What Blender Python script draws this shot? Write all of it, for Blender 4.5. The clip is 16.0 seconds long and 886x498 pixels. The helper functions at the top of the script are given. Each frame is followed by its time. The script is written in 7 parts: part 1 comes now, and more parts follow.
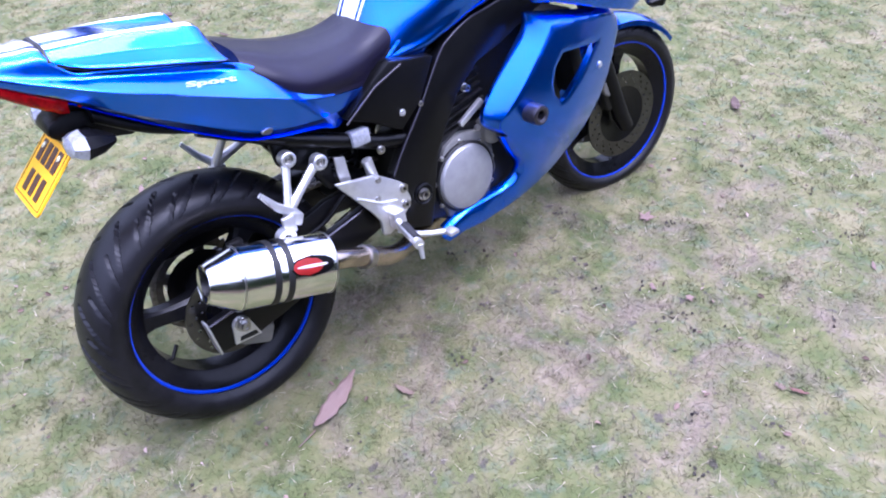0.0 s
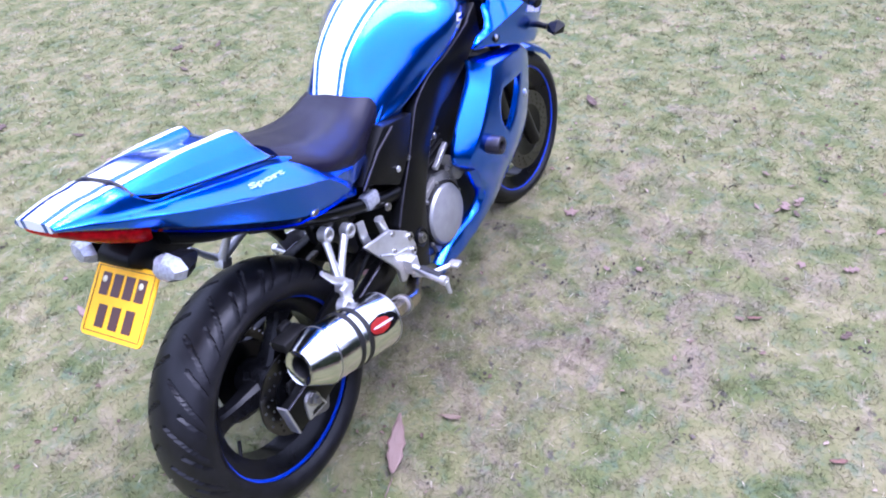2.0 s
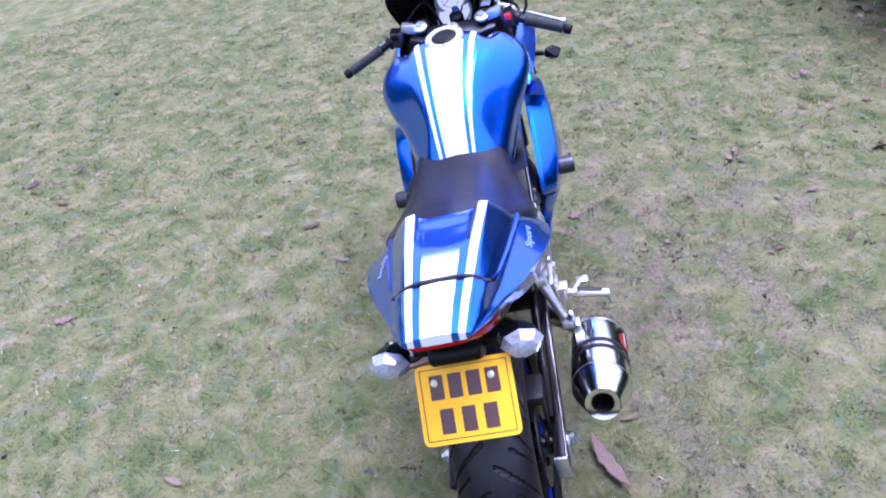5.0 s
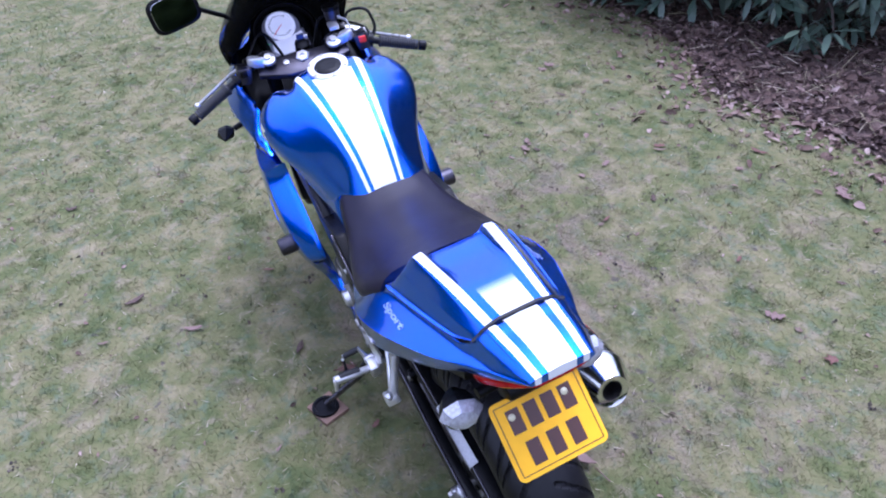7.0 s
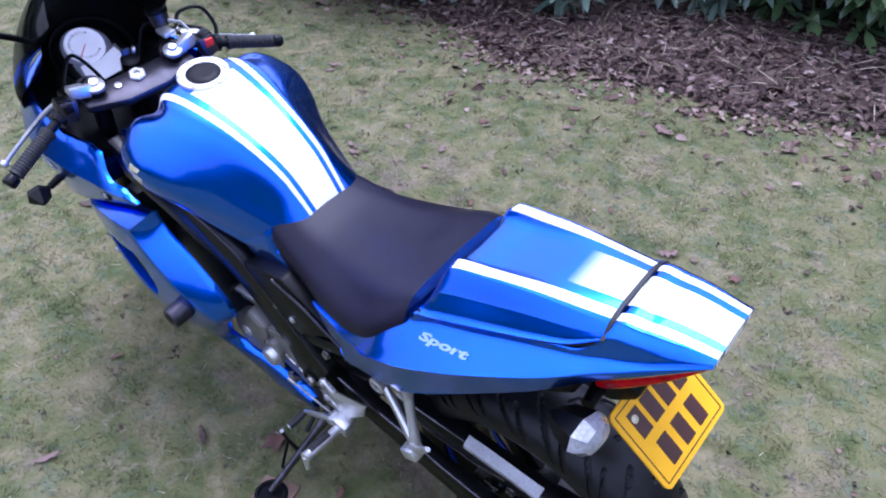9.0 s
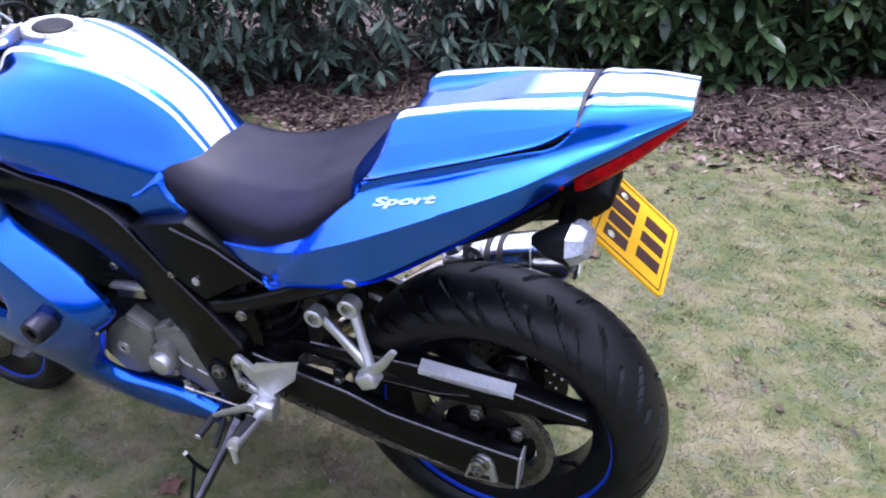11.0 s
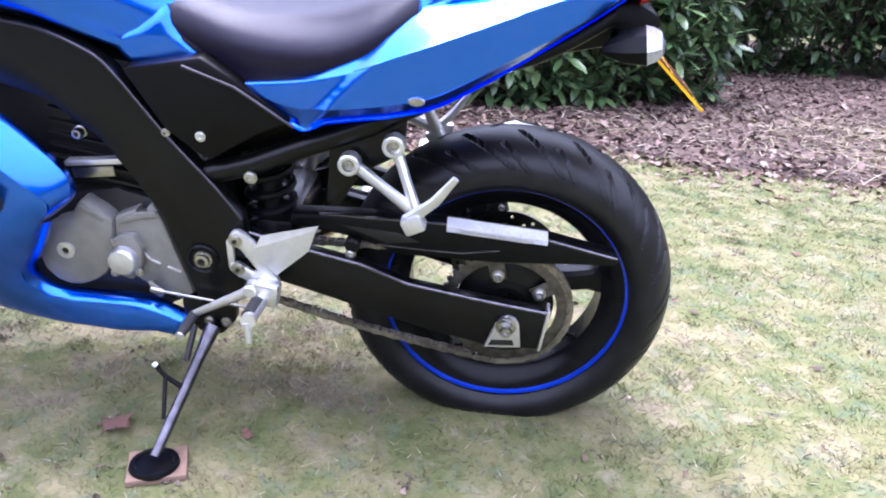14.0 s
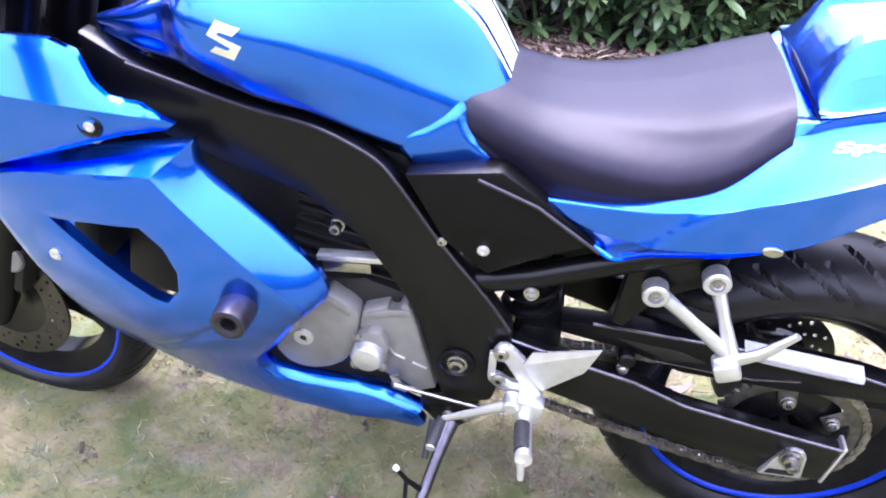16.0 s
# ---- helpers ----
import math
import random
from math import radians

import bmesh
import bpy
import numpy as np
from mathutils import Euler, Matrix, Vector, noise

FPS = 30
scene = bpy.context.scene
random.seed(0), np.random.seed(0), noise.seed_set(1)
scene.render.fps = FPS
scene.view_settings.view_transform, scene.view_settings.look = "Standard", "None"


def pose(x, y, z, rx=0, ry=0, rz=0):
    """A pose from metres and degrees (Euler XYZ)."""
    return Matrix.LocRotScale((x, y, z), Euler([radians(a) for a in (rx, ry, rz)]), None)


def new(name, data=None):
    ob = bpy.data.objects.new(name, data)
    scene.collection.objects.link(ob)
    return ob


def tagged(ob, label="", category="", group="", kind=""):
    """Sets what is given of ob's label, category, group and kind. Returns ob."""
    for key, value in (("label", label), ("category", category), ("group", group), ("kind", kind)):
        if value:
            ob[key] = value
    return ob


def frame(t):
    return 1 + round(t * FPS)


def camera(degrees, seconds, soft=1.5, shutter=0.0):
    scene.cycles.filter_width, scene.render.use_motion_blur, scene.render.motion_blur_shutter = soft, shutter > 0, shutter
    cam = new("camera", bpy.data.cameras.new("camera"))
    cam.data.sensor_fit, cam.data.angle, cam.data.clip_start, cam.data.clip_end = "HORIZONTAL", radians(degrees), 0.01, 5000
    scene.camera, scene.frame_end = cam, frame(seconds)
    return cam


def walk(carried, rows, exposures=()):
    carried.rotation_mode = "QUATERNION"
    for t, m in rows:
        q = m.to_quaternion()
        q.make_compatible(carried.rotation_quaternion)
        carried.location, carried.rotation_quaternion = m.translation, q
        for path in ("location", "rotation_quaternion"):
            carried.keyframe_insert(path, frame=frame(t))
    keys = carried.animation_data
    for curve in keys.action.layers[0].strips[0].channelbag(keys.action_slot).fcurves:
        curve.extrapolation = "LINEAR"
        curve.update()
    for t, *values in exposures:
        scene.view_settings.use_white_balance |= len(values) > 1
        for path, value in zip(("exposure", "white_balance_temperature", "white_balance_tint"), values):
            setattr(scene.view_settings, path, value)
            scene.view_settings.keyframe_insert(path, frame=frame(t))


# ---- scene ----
SOFT = 2.0
EXPOSURES = [(0.0, 1.76, 5080, 33), (4.2, 1.50, 5030, 32), (6.3, 1.14, 4980, 30), (9.2, 1.00, 5030, 28), (11.3, 1.40, 5420, 27), (11.6, 1.48, 5420, 27), (12.0, 1.88, 5420, 29), (12.5, 2.24, 5380, 29), (13.5, 2.44, 5400, 28), (14.0, 2.38, 5420, 28), (14.5, 2.26, 5430, 28), (15.0, 2.06, 5430, 28), (16.0, 2.82, 5550, 31)]
cam = camera(61.0, 16.0, soft=SOFT)
ROWS = [
    (0.0, -0.3937, -1.3723, 1.5023, 50.53, 2.32, -39.76),
    (0.5, -0.4657, -1.2705, 1.5629, 51.70, 2.45, -42.74),
    (1.0, -0.5459, -1.1964, 1.5996, 51.94, 1.94, -46.87),
    (1.5, -0.6968, -1.1241, 1.6368, 52.33, 2.82, -54.63),
    (2.0, -0.8402, -1.0372, 1.6657, 51.45, 4.18, -61.09),
    (2.5, -0.9118, -0.8911, 1.6856, 52.62, 5.15, -65.93),
    (3.0, -0.9988, -0.7469, 1.7148, 53.35, 4.10, -70.65),
    (3.5, -1.1130, -0.5806, 1.7374, 53.05, 4.90, -78.27),
    (4.0, -1.1733, -0.4091, 1.7664, 53.72, 5.09, -80.61),
    (4.2, -1.1722, -0.3235, 1.7716, 53.14, 6.44, -81.22),
    (6.3, -1.0887, 0.3606, 1.8352, 51.50, 2.99, -104.50),
    (6.5, -1.0543, 0.4073, 1.8386, 51.53, 2.46, -107.14),
    (7.0, -0.9638, 0.6070, 1.8273, 51.42, 2.09, -114.52),
    (7.5, -0.8426, 0.7749, 1.8011, 50.42, 2.21, -120.62),
    (8.0, -0.6995, 0.8247, 1.7650, 50.46, 3.09, -128.01),
    (8.5, -0.5888, 0.8564, 1.7103, 51.01, 2.01, -133.55),
    (9.0, -0.4789, 0.9028, 1.6432, 51.98, 1.13, -139.15),
    (9.2, -0.4451, 0.9427, 1.6077, 51.42, 1.68, -142.10),
    (11.3, -0.3536, 1.2076, 1.1627, 64.47, 1.37, -159.45),
    (11.5, -0.3417, 1.2222, 1.1179, 65.05, 0.90, -160.41),
    (12.0, -0.2718, 1.3009, 0.9929, 66.66, -1.19, -164.00),
    (12.5, -0.1979, 1.3583, 0.8897, 67.96, -2.49, -169.18),
    (13.0, -0.1099, 1.4075, 0.8532, 68.57, -2.81, -173.70),
    (13.5, -0.0367, 1.4478, 0.8556, 69.09, -2.84, -174.81),
    (14.0, 0.0567, 1.4282, 0.8536, 69.15, -3.19, -175.77),
    (14.5, 0.1758, 1.3909, 0.8646, 68.48, -4.02, -177.08),
    (15.0, 0.2804, 1.3411, 0.9014, 66.57, -3.56, -176.13),
    (15.5, 0.3774, 1.2663, 0.9738, 64.21, -3.52, -174.56),
    (16.0, 0.4577, 1.1656, 1.0802, 60.39, -4.48, -169.91),
]
walk(cam, [(t, pose(x, y, z, a, b, c)) for t, x, y, z, a, b, c in ROWS], EXPOSURES)

# ---- light: bright overcast sky ----
world = bpy.data.worlds.new("overcast_sky")
scene.world = world
world.use_nodes = True
wn = world.node_tree.nodes
sky = wn.new("ShaderNodeTexSky")
sky.sky_type = "NISHITA"
sky.sun_disc = False
sky.sun_elevation = radians(76)
sky.sun_rotation = radians(120)
sky.altitude = 100
sky.air_density = 1.3
sky.dust_density = 6.0
sky.ozone_density = 1.0
cloud = wn.new("ShaderNodeMix")  # an even veil of cloud over the clear sky
cloud.data_type = "RGBA"
cloud.inputs[0].default_value = 0.70
cloud.inputs[7].default_value = (6.6, 6.7, 7.0, 1)
world.node_tree.links.new(sky.outputs[0], cloud.inputs[6])
# an overcast sky is more than twice as bright overhead as at the horizon
aim = wn.new("ShaderNodeTexCoord")
axes = wn.new("ShaderNodeSeparateXYZ")
rise = wn.new("ShaderNodeMapRange")
rise.inputs[1].default_value, rise.inputs[2].default_value, rise.inputs[3].default_value, rise.inputs[4].default_value = 0.0, 1.0, 0.48, 1.32
veil = wn.new("ShaderNodeMix")
veil.data_type, veil.blend_type = "RGBA", "MULTIPLY"
veil.inputs[0].default_value = 1.0
world.node_tree.links.new(aim.outputs["Generated"], axes.inputs[0])
world.node_tree.links.new(axes.outputs[2], rise.inputs[0])
world.node_tree.links.new(cloud.outputs[2], veil.inputs[6])
world.node_tree.links.new(rise.outputs[0], veil.inputs[7])
world.node_tree.links.new(veil.outputs[2], wn["Background"].inputs[0])
wn["Background"].inputs[1].default_value = 0.138
sun_data = bpy.data.lights.new("sun", "SUN")
sun_data.energy, sun_data.angle, sun_data.color = 1.5, radians(36), (1.0, 0.98, 0.96)
sun = new("sun", sun_data)
sun.rotation_euler = (radians(14), 0, radians(30))


# ---- materials ----
def mat(name, base, rough=0.5, metal=0.0, var=0.15, scale=30.0, bump=0.0, bump_scale=200.0, spec=0.5, coat=0.0, second=None, rough_var=0.1):
    """A surface with colour variation at two scales, roughness variation and fine relief."""
    m = bpy.data.materials.new(name)
    m.use_nodes = True
    nt = m.node_tree
    b = nt.nodes["Principled BSDF"]
    tc = nt.nodes.new("ShaderNodeTexCoord")
    n1 = nt.nodes.new("ShaderNodeTexNoise")
    n1.inputs["Scale"].default_value, n1.inputs["Detail"].default_value = scale, 6
    n2 = nt.nodes.new("ShaderNodeTexNoise")
    n2.inputs["Scale"].default_value, n2.inputs["Detail"].default_value = scale * 0.13, 3
    for n in (n1, n2):
        nt.links.new(tc.outputs["Object"], n.inputs["Vector"])
    mean = nt.nodes.new("ShaderNodeMath")
    mean.operation = "MULTIPLY_ADD"
    mean.inputs[1].default_value = 0.5
    half = nt.nodes.new("ShaderNodeMath")
    half.operation = "MULTIPLY"
    half.inputs[1].default_value = 0.5
    nt.links.new(n2.outputs[0], half.inputs[0])
    nt.links.new(n1.outputs[0], mean.inputs[0])
    nt.links.new(half.outputs[0], mean.inputs[2])
    ramp = nt.nodes.new("ShaderNodeValToRGB")
    lo = tuple(c * (1 - var) for c in base) + (1,)
    hi = (tuple(second) if second else tuple(min(1, c * (1 + var)) for c in base)) + (1,)
    ramp.color_ramp.elements[0].position, ramp.color_ramp.elements[0].color = 0.38, lo
    ramp.color_ramp.elements[1].position, ramp.color_ramp.elements[1].color = 0.62, hi
    nt.links.new(mean.outputs[0], ramp.inputs[0])
    nt.links.new(ramp.outputs[0], b.inputs["Base Color"])
    rr = nt.nodes.new("ShaderNodeMapRange")
    rr.inputs[3].default_value, rr.inputs[4].default_value = max(0.02, rough - rough_var * rough), min(1, rough + rough_var * rough)
    nt.links.new(mean.outputs[0], rr.inputs[0])
    nt.links.new(rr.outputs[0], b.inputs["Roughness"])
    b.inputs["Metallic"].default_value = metal
    b.inputs["Specular IOR Level"].default_value = spec
    b.inputs["Coat Weight"].default_value = coat
    b.inputs["Coat Roughness"].default_value = 0.06
    if bump:
        nb = nt.nodes.new("ShaderNodeTexNoise")
        nb.inputs["Scale"].default_value, nb.inputs["Detail"].default_value = bump_scale, 4
        nt.links.new(tc.outputs["Object"], nb.inputs["Vector"])
        bp = nt.nodes.new("ShaderNodeBump")
        bp.inputs["Strength"].default_value, bp.inputs["Distance"].default_value = bump, 0.002
        nt.links.new(nb.outputs[0], bp.inputs["Height"])
        nt.links.new(bp.outputs[0], b.inputs["Normal"])
    return m


def stripes(m, half_at, slope, x_from, broad_ahead=9.0, lean=0.0, all_ahead=9.0, broad_to=0.64, thin_from=0.84, fade=0.0005):
    """Painted racing stripes: a broad white band and two thin white lines about the centre plane."""
    nt = m.node_tree
    b = nt.nodes["Principled BSDF"]
    tc = nt.nodes.new("ShaderNodeTexCoord")
    sep = nt.nodes.new("ShaderNodeSeparateXYZ")
    nt.links.new(tc.outputs["Object"], sep.inputs[0])

    def op(kind, a, c=None, d=None):
        n = nt.nodes.new("ShaderNodeMath")
        n.operation = kind
        for i, v in enumerate((a, c, d)):
            if v is None:
                continue
            if isinstance(v, (int, float)):
                n.inputs[i].default_value = v
            else:
                nt.links.new(v, n.inputs[i])
        return n.outputs[0]

    width = op("MULTIPLY_ADD", op("SUBTRACT", sep.outputs[0], x_from), slope, half_at)
    across = op("MULTIPLY_ADD", op("SUBTRACT", sep.outputs[2], 0.80), lean, sep.outputs[1])
    u = op("DIVIDE", op("ABSOLUTE", across), width)
    end_fade = op("MULTIPLY_ADD", sep.outputs[0], -1.0 / fade, broad_ahead / fade)
    broad = op("MULTIPLY", op("LESS_THAN", u, broad_to), op("MINIMUM", op("MAXIMUM", end_fade, 0.0), 1.0))
    thin = op("MULTIPLY", op("GREATER_THAN", u, thin_from), op("LESS_THAN", u, 1.0))
    mask = op("MULTIPLY", op("MAXIMUM", broad, thin), op("LESS_THAN", sep.outputs[0], all_ahead))
    mix = nt.nodes.new("ShaderNodeMix")
    mix.data_type = "RGBA"
    old = b.inputs["Base Color"].links[0].from_socket
    nt.links.new(mask, mix.inputs[0])
    nt.links.new(old, mix.inputs[6])
    mix.inputs[7].default_value = (0.80, 0.82, 0.84, 1)
    nt.links.new(mix.outputs[2], b.inputs["Base Color"])
    metal = op("MULTIPLY_ADD", mask, -1.0, 1.0)
    nt.links.new(metal, b.inputs["Metallic"])
    return m


BLUE = (0.019, 0.155, 1.0)


def paint(name):
    m = mat(name, BLUE, 0.25, 1.0, var=0.03, scale=400, rough_var=0.03, coat=0.9, spec=0.5)
    m.node_tree.nodes["Principled BSDF"].inputs["Coat IOR"].default_value = 1.5
    return m


blue = paint("blue_metallic_paint")
tank_paint = stripes(paint("blue_paint_tank_stripes"), 0.0505, 0.130, 0.53, 0.800, 0.030, 0.905, 0.63, 0.83)
tail_paint = stripes(paint("blue_paint_tail_stripes"), 0.0505, 0.093, -0.30, 9.0, 0.085, -0.13, 0.52, 0.77)
cowl_paint = stripes(paint("blue_paint_cowl_stripes"), 0.0505, 0.093, -0.30, -0.070, 0.085, 0.105, 0.52, 0.77, 0.045)
black_frame = mat("black_satin_frame", (0.003, 0.003, 0.0034), 0.30, 0.0, var=0.3, scale=60, bump=0.05, bump_scale=600, spec=0.24)
black_plastic = mat("black_textured_plastic", (0.003, 0.003, 0.0035), 0.38, 0.0, var=0.25, scale=80, bump=0.15, bump_scale=900, spec=0.15)
black_gloss = mat("black_gloss_paint", (0.004, 0.004, 0.005), 0.30, 0.0, var=0.3, scale=50, coat=0.03, spec=0.15)
wheel_black = mat("gloss_black_wheel", (0.006, 0.006, 0.007), 0.22, 0.0, var=0.3, scale=40, spec=0.16)
screen_mat = mat("dark_tinted_screen", (0.006, 0.006, 0.007), 0.08, 0.0, var=0.2, scale=20)
rubber = mat("tyre_rubber", (0.0055, 0.0054, 0.0066), 0.40, 0.0, var=0.35, scale=40, bump=0.12, bump_scale=500, second=(0.011, 0.0105, 0.0130), spec=0.30)
grip_rubber = mat("grip_rubber", (0.015, 0.015, 0.017), 0.6, 0.0, var=0.3, scale=80, bump=0.5, bump_scale=420)
vinyl = mat("seat_vinyl", (0.009, 0.0075, 0.018), 0.31, 0.0, var=0.15, scale=60, bump=0.2, bump_scale=1400, spec=0.20)
chrome = mat("polished_steel", (0.74, 0.73, 0.69), 0.15, 1.0, var=0.06, scale=25, rough_var=0.5)
steel = mat("brushed_steel", (0.42, 0.41, 0.40), 0.28, 1.0, var=0.2, scale=60)
pipe_mat = mat("heat_tinted_pipe", (0.45, 0.38, 0.30), 0.25, 1.0, var=0.3, scale=18)
alu = mat("satin_aluminium", (0.64, 0.64, 0.65), 0.36, 0.82, var=0.1, scale=60, bump=0.05, bump_scale=500)
engine_grey = mat("engine_grey_paint", (0.215, 0.21, 0.195), 0.42, 0.4, var=0.12, scale=40, bump=0.1, bump_scale=300)
cover_grey = mat("silver_engine_paint", (0.34, 0.34, 0.345), 0.40, 0.5, var=0.1, scale=40, bump=0.08, bump_scale=300)
engine_dark = mat("grimy_engine_black", (0.004, 0.0037, 0.0037), 0.55, 0.0, var=0.5, scale=40, bump=0.2, bump_scale=200)
disc_mat = mat("brake_disc_steel", (0.10, 0.097, 0.096), 0.32, 1.0, var=0.2, scale=50)
chain_mat = mat("oily_chain", (0.24, 0.222, 0.195), 0.4, 0.9, var=0.4, scale=120)
sprocket_mat = mat("dirty_sprocket_steel", (0.105, 0.098, 0.090), 0.45, 0.9, var=0.5, scale=60, bump=0.1, bump_scale=200)
red_lens = mat("red_lens", (0.30, 0.0015, 0.004), 0.12, 0.0, var=0.5, scale=70, coat=0.0, spec=0.12)
clear_lens = mat("clear_ribbed_lens", (0.34, 0.35, 0.40), 0.14, 0.25, var=0.25, scale=160, coat=1.0)
yellow = mat("yellow_plate", (0.88, 0.46, 0.004), 0.45, 0.0, var=0.05, scale=40, spec=0.2)
dark_ink = mat("dark_brown_ink", (0.06, 0.02, 0.012), 0.4)
white_ink = mat("silver_blue_decal", (0.32, 0.44, 0.88), 0.32, 0.7, var=0.10, scale=220, coat=0.6)
cream = mat("cream_metal_emblem", (0.66, 0.63, 0.42), 0.3, 0.3)
tape_blue = mat("blue_rim_tape", (0.014, 0.048, 0.48), 0.35)
stand_black = mat("worn_black_steel", (0.115, 0.108, 0.125), 0.24, 0.9, var=0.4, scale=60)
satin_metal = mat("satin_dark_metal", (0.060, 0.056, 0.068), 0.36, 0.8, var=0.2, scale=60, bump=0.05, bump_scale=500)
face_silver = mat("silver_instrument_face", (0.26, 0.25, 0.30), 0.35, 0.3, var=0.15, scale=120)
label_mat = mat("white_label", (0.85, 0.85, 0.87), 0.4, var=0.12, scale=200)
red_badge = mat("red_badge", (0.42, 0.025, 0.02), 0.3)
dial_white = mat("dial_face", (0.74, 0.72, 0.76), 0.3, var=0.06)
lcd_mat = mat("lcd_panel", (0.70, 0.68, 0.72), 0.25, var=0.05)
orange_tile = mat("terracotta", (0.190, 0.118, 0.082), 0.8, var=0.25, scale=40, bump=0.3, bump_scale=150)
mirror_mat = mat("mirror_glass", (0.75, 0.78, 0.8), 0.03, 1.0, var=0.02)
mark_white = mat("white_mark", (0.7, 0.7, 0.7), 0.5)
red_plastic = mat("red_switch", (0.65, 0.03, 0.02), 0.35)
green_lamp = mat("green_tell_tale", (0.05, 0.55, 0.20), 0.3)
for backlit, k in ((dial_white, 0.16), (lcd_mat, 0.14)):
    lit = backlit.node_tree.nodes["Principled BSDF"]
    lit.inputs["Emission Color"].default_value, lit.inputs["Emission Strength"].default_value = (0.90, 0.92, 1.0, 1), k
glow = green_lamp.node_tree.nodes["Principled BSDF"]
glow.inputs["Emission Color"].default_value, glow.inputs["Emission Strength"].default_value = (0.1, 1.0, 0.4, 1), 1.0


from mathutils.geometry import delaunay_2d_cdt


# ---- building helpers ----
def part(name, bm, material, parent=None, label="", smooth=35):
    """Links a bmesh as one mesh object under a thing or a part."""
    bmesh.ops.recalc_face_normals(bm, faces=bm.faces)
    me = bpy.data.meshes.new(name)
    bm.to_mesh(me)
    bm.free()
    if smooth:
        me.set_sharp_from_angle(angle=radians(smooth))
        me.polygons.foreach_set("use_smooth", [True] * len(me.polygons))
    for m in material if isinstance(material, (list, tuple)) else (material,):
        me.materials.append(m)
    ob = new(name, me)
    if parent is not None:
        ob.parent = parent
    if label:
        ob["label"] = label
    return ob


def spline(points, n, closed=False):
    """Catmull-Rom curve through the points, n steps a span."""
    p = [Vector(q) for q in points]
    k = len(p)
    out = []
    for i in range(k if closed else k - 1):
        a, b, c, d = (p[(i - 1) % k], p[i], p[(i + 1) % k], p[(i + 2) % k]) if closed else (p[max(i - 1, 0)], p[i], p[i + 1], p[min(i + 2, k - 1)])
        for s in range(n):
            t = s / n
            out.append(0.5 * (2 * b + (c - a) * t + (2 * a - 5 * b + 4 * c - d) * t * t + (3 * b - a - 3 * c + d) * t ** 3))
    if not closed:
        out.append(p[-1])
    return out


def loft(sections, nx=6, ny=4, bm=None):
    """A body mirrored about the centre plane: sections of (x, half profile of (y, z) from the top centre round to the bottom centre)."""
    bm = bm or bmesh.new()
    rings = []
    for x, prof in sections:
        half = spline([(0, y, z) for y, z in prof], ny)
        half[0].y = half[-1].y = 0
        full = [Vector((x, v.y, v.z)) for v in half] + [Vector((x, -v.y, v.z)) for v in half[-2:0:-1]]
        rings.append(full)
    m = len(rings[0])
    lines = [spline([r[j] for r in rings], nx) for j in range(m)]
    vs = [[bm.verts.new(lines[j][i]) for j in range(m)] for i in range(len(lines[0]))]
    for i in range(len(vs) - 1):
        for j in range(m):
            bm.faces.new((vs[i][j], vs[i][(j + 1) % m], vs[i + 1][(j + 1) % m], vs[i + 1][j]))
    bm.faces.new(vs[0])
    bm.faces.new(vs[-1][::-1])
    return bm


def eased(prof, r=0.0045):
    """A half profile whose corners are each split in two, so that a loft keeps its creases tight."""
    p = [Vector(q) for q in prof]
    out = [p[0]]
    for a, b, c in zip(p, p[1:], p[2:]):
        out.append(b + (a - b).normalized() * min(r, 0.35 * (a - b).length))
        out.append(b + (c - b).normalized() * min(r, 0.35 * (c - b).length))
    return [(q.x, q.y) for q in out + [p[-1]]]


TAIL_LEAN = 0.085  # the tail sits a little to the right of the wheels' plane, more so higher up


def offset_up(bm):
    for v in bm.verts:
        v.co.y -= TAIL_LEAN * (v.co.z - 0.80)
    return bm


def prism(outline, y0, y1, bevel=0.004, bm=None, seg=2):
    """An outline in (x, z), extruded from y0 to y1 with rounded edges."""
    own = bmesh.new()
    f = own.faces.new([own.verts.new((x, y0, z)) for x, z in outline])
    r = bmesh.ops.extrude_face_region(own, geom=[f])
    bmesh.ops.translate(own, verts=[v for v in r["geom"] if isinstance(v, bmesh.types.BMVert)], vec=(0, y1 - y0, 0))
    if bevel:
        bmesh.ops.bevel(own, geom=own.edges[:], offset=bevel, segments=seg, profile=0.5, affect="EDGES", clamp_overlap=True)
    return merge(bm, own)


def merge(bm, own):
    if bm is None:
        return own
    me = bpy.data.meshes.new("tmp")
    own.to_mesh(me)
    own.free()
    bm.from_mesh(me)
    bpy.data.meshes.remove(me)
    return bm


def box(cx, cy, cz, sx, sy, sz, bevel=0.003, turn=None, bm=None, seg=2):
    own = bmesh.new()
    bmesh.ops.create_cube(own, size=1, matrix=Matrix.Diagonal((sx, sy, sz, 1)))
    if bevel:
        bmesh.ops.bevel(own, geom=own.edges[:], offset=bevel, segments=seg, profile=0.5, affect="EDGES", clamp_overlap=True)
    m = Matrix.Translation((cx, cy, cz)) @ (turn or Matrix())
    bmesh.ops.transform(own, matrix=m, verts=own.verts)
    return merge(bm, own)


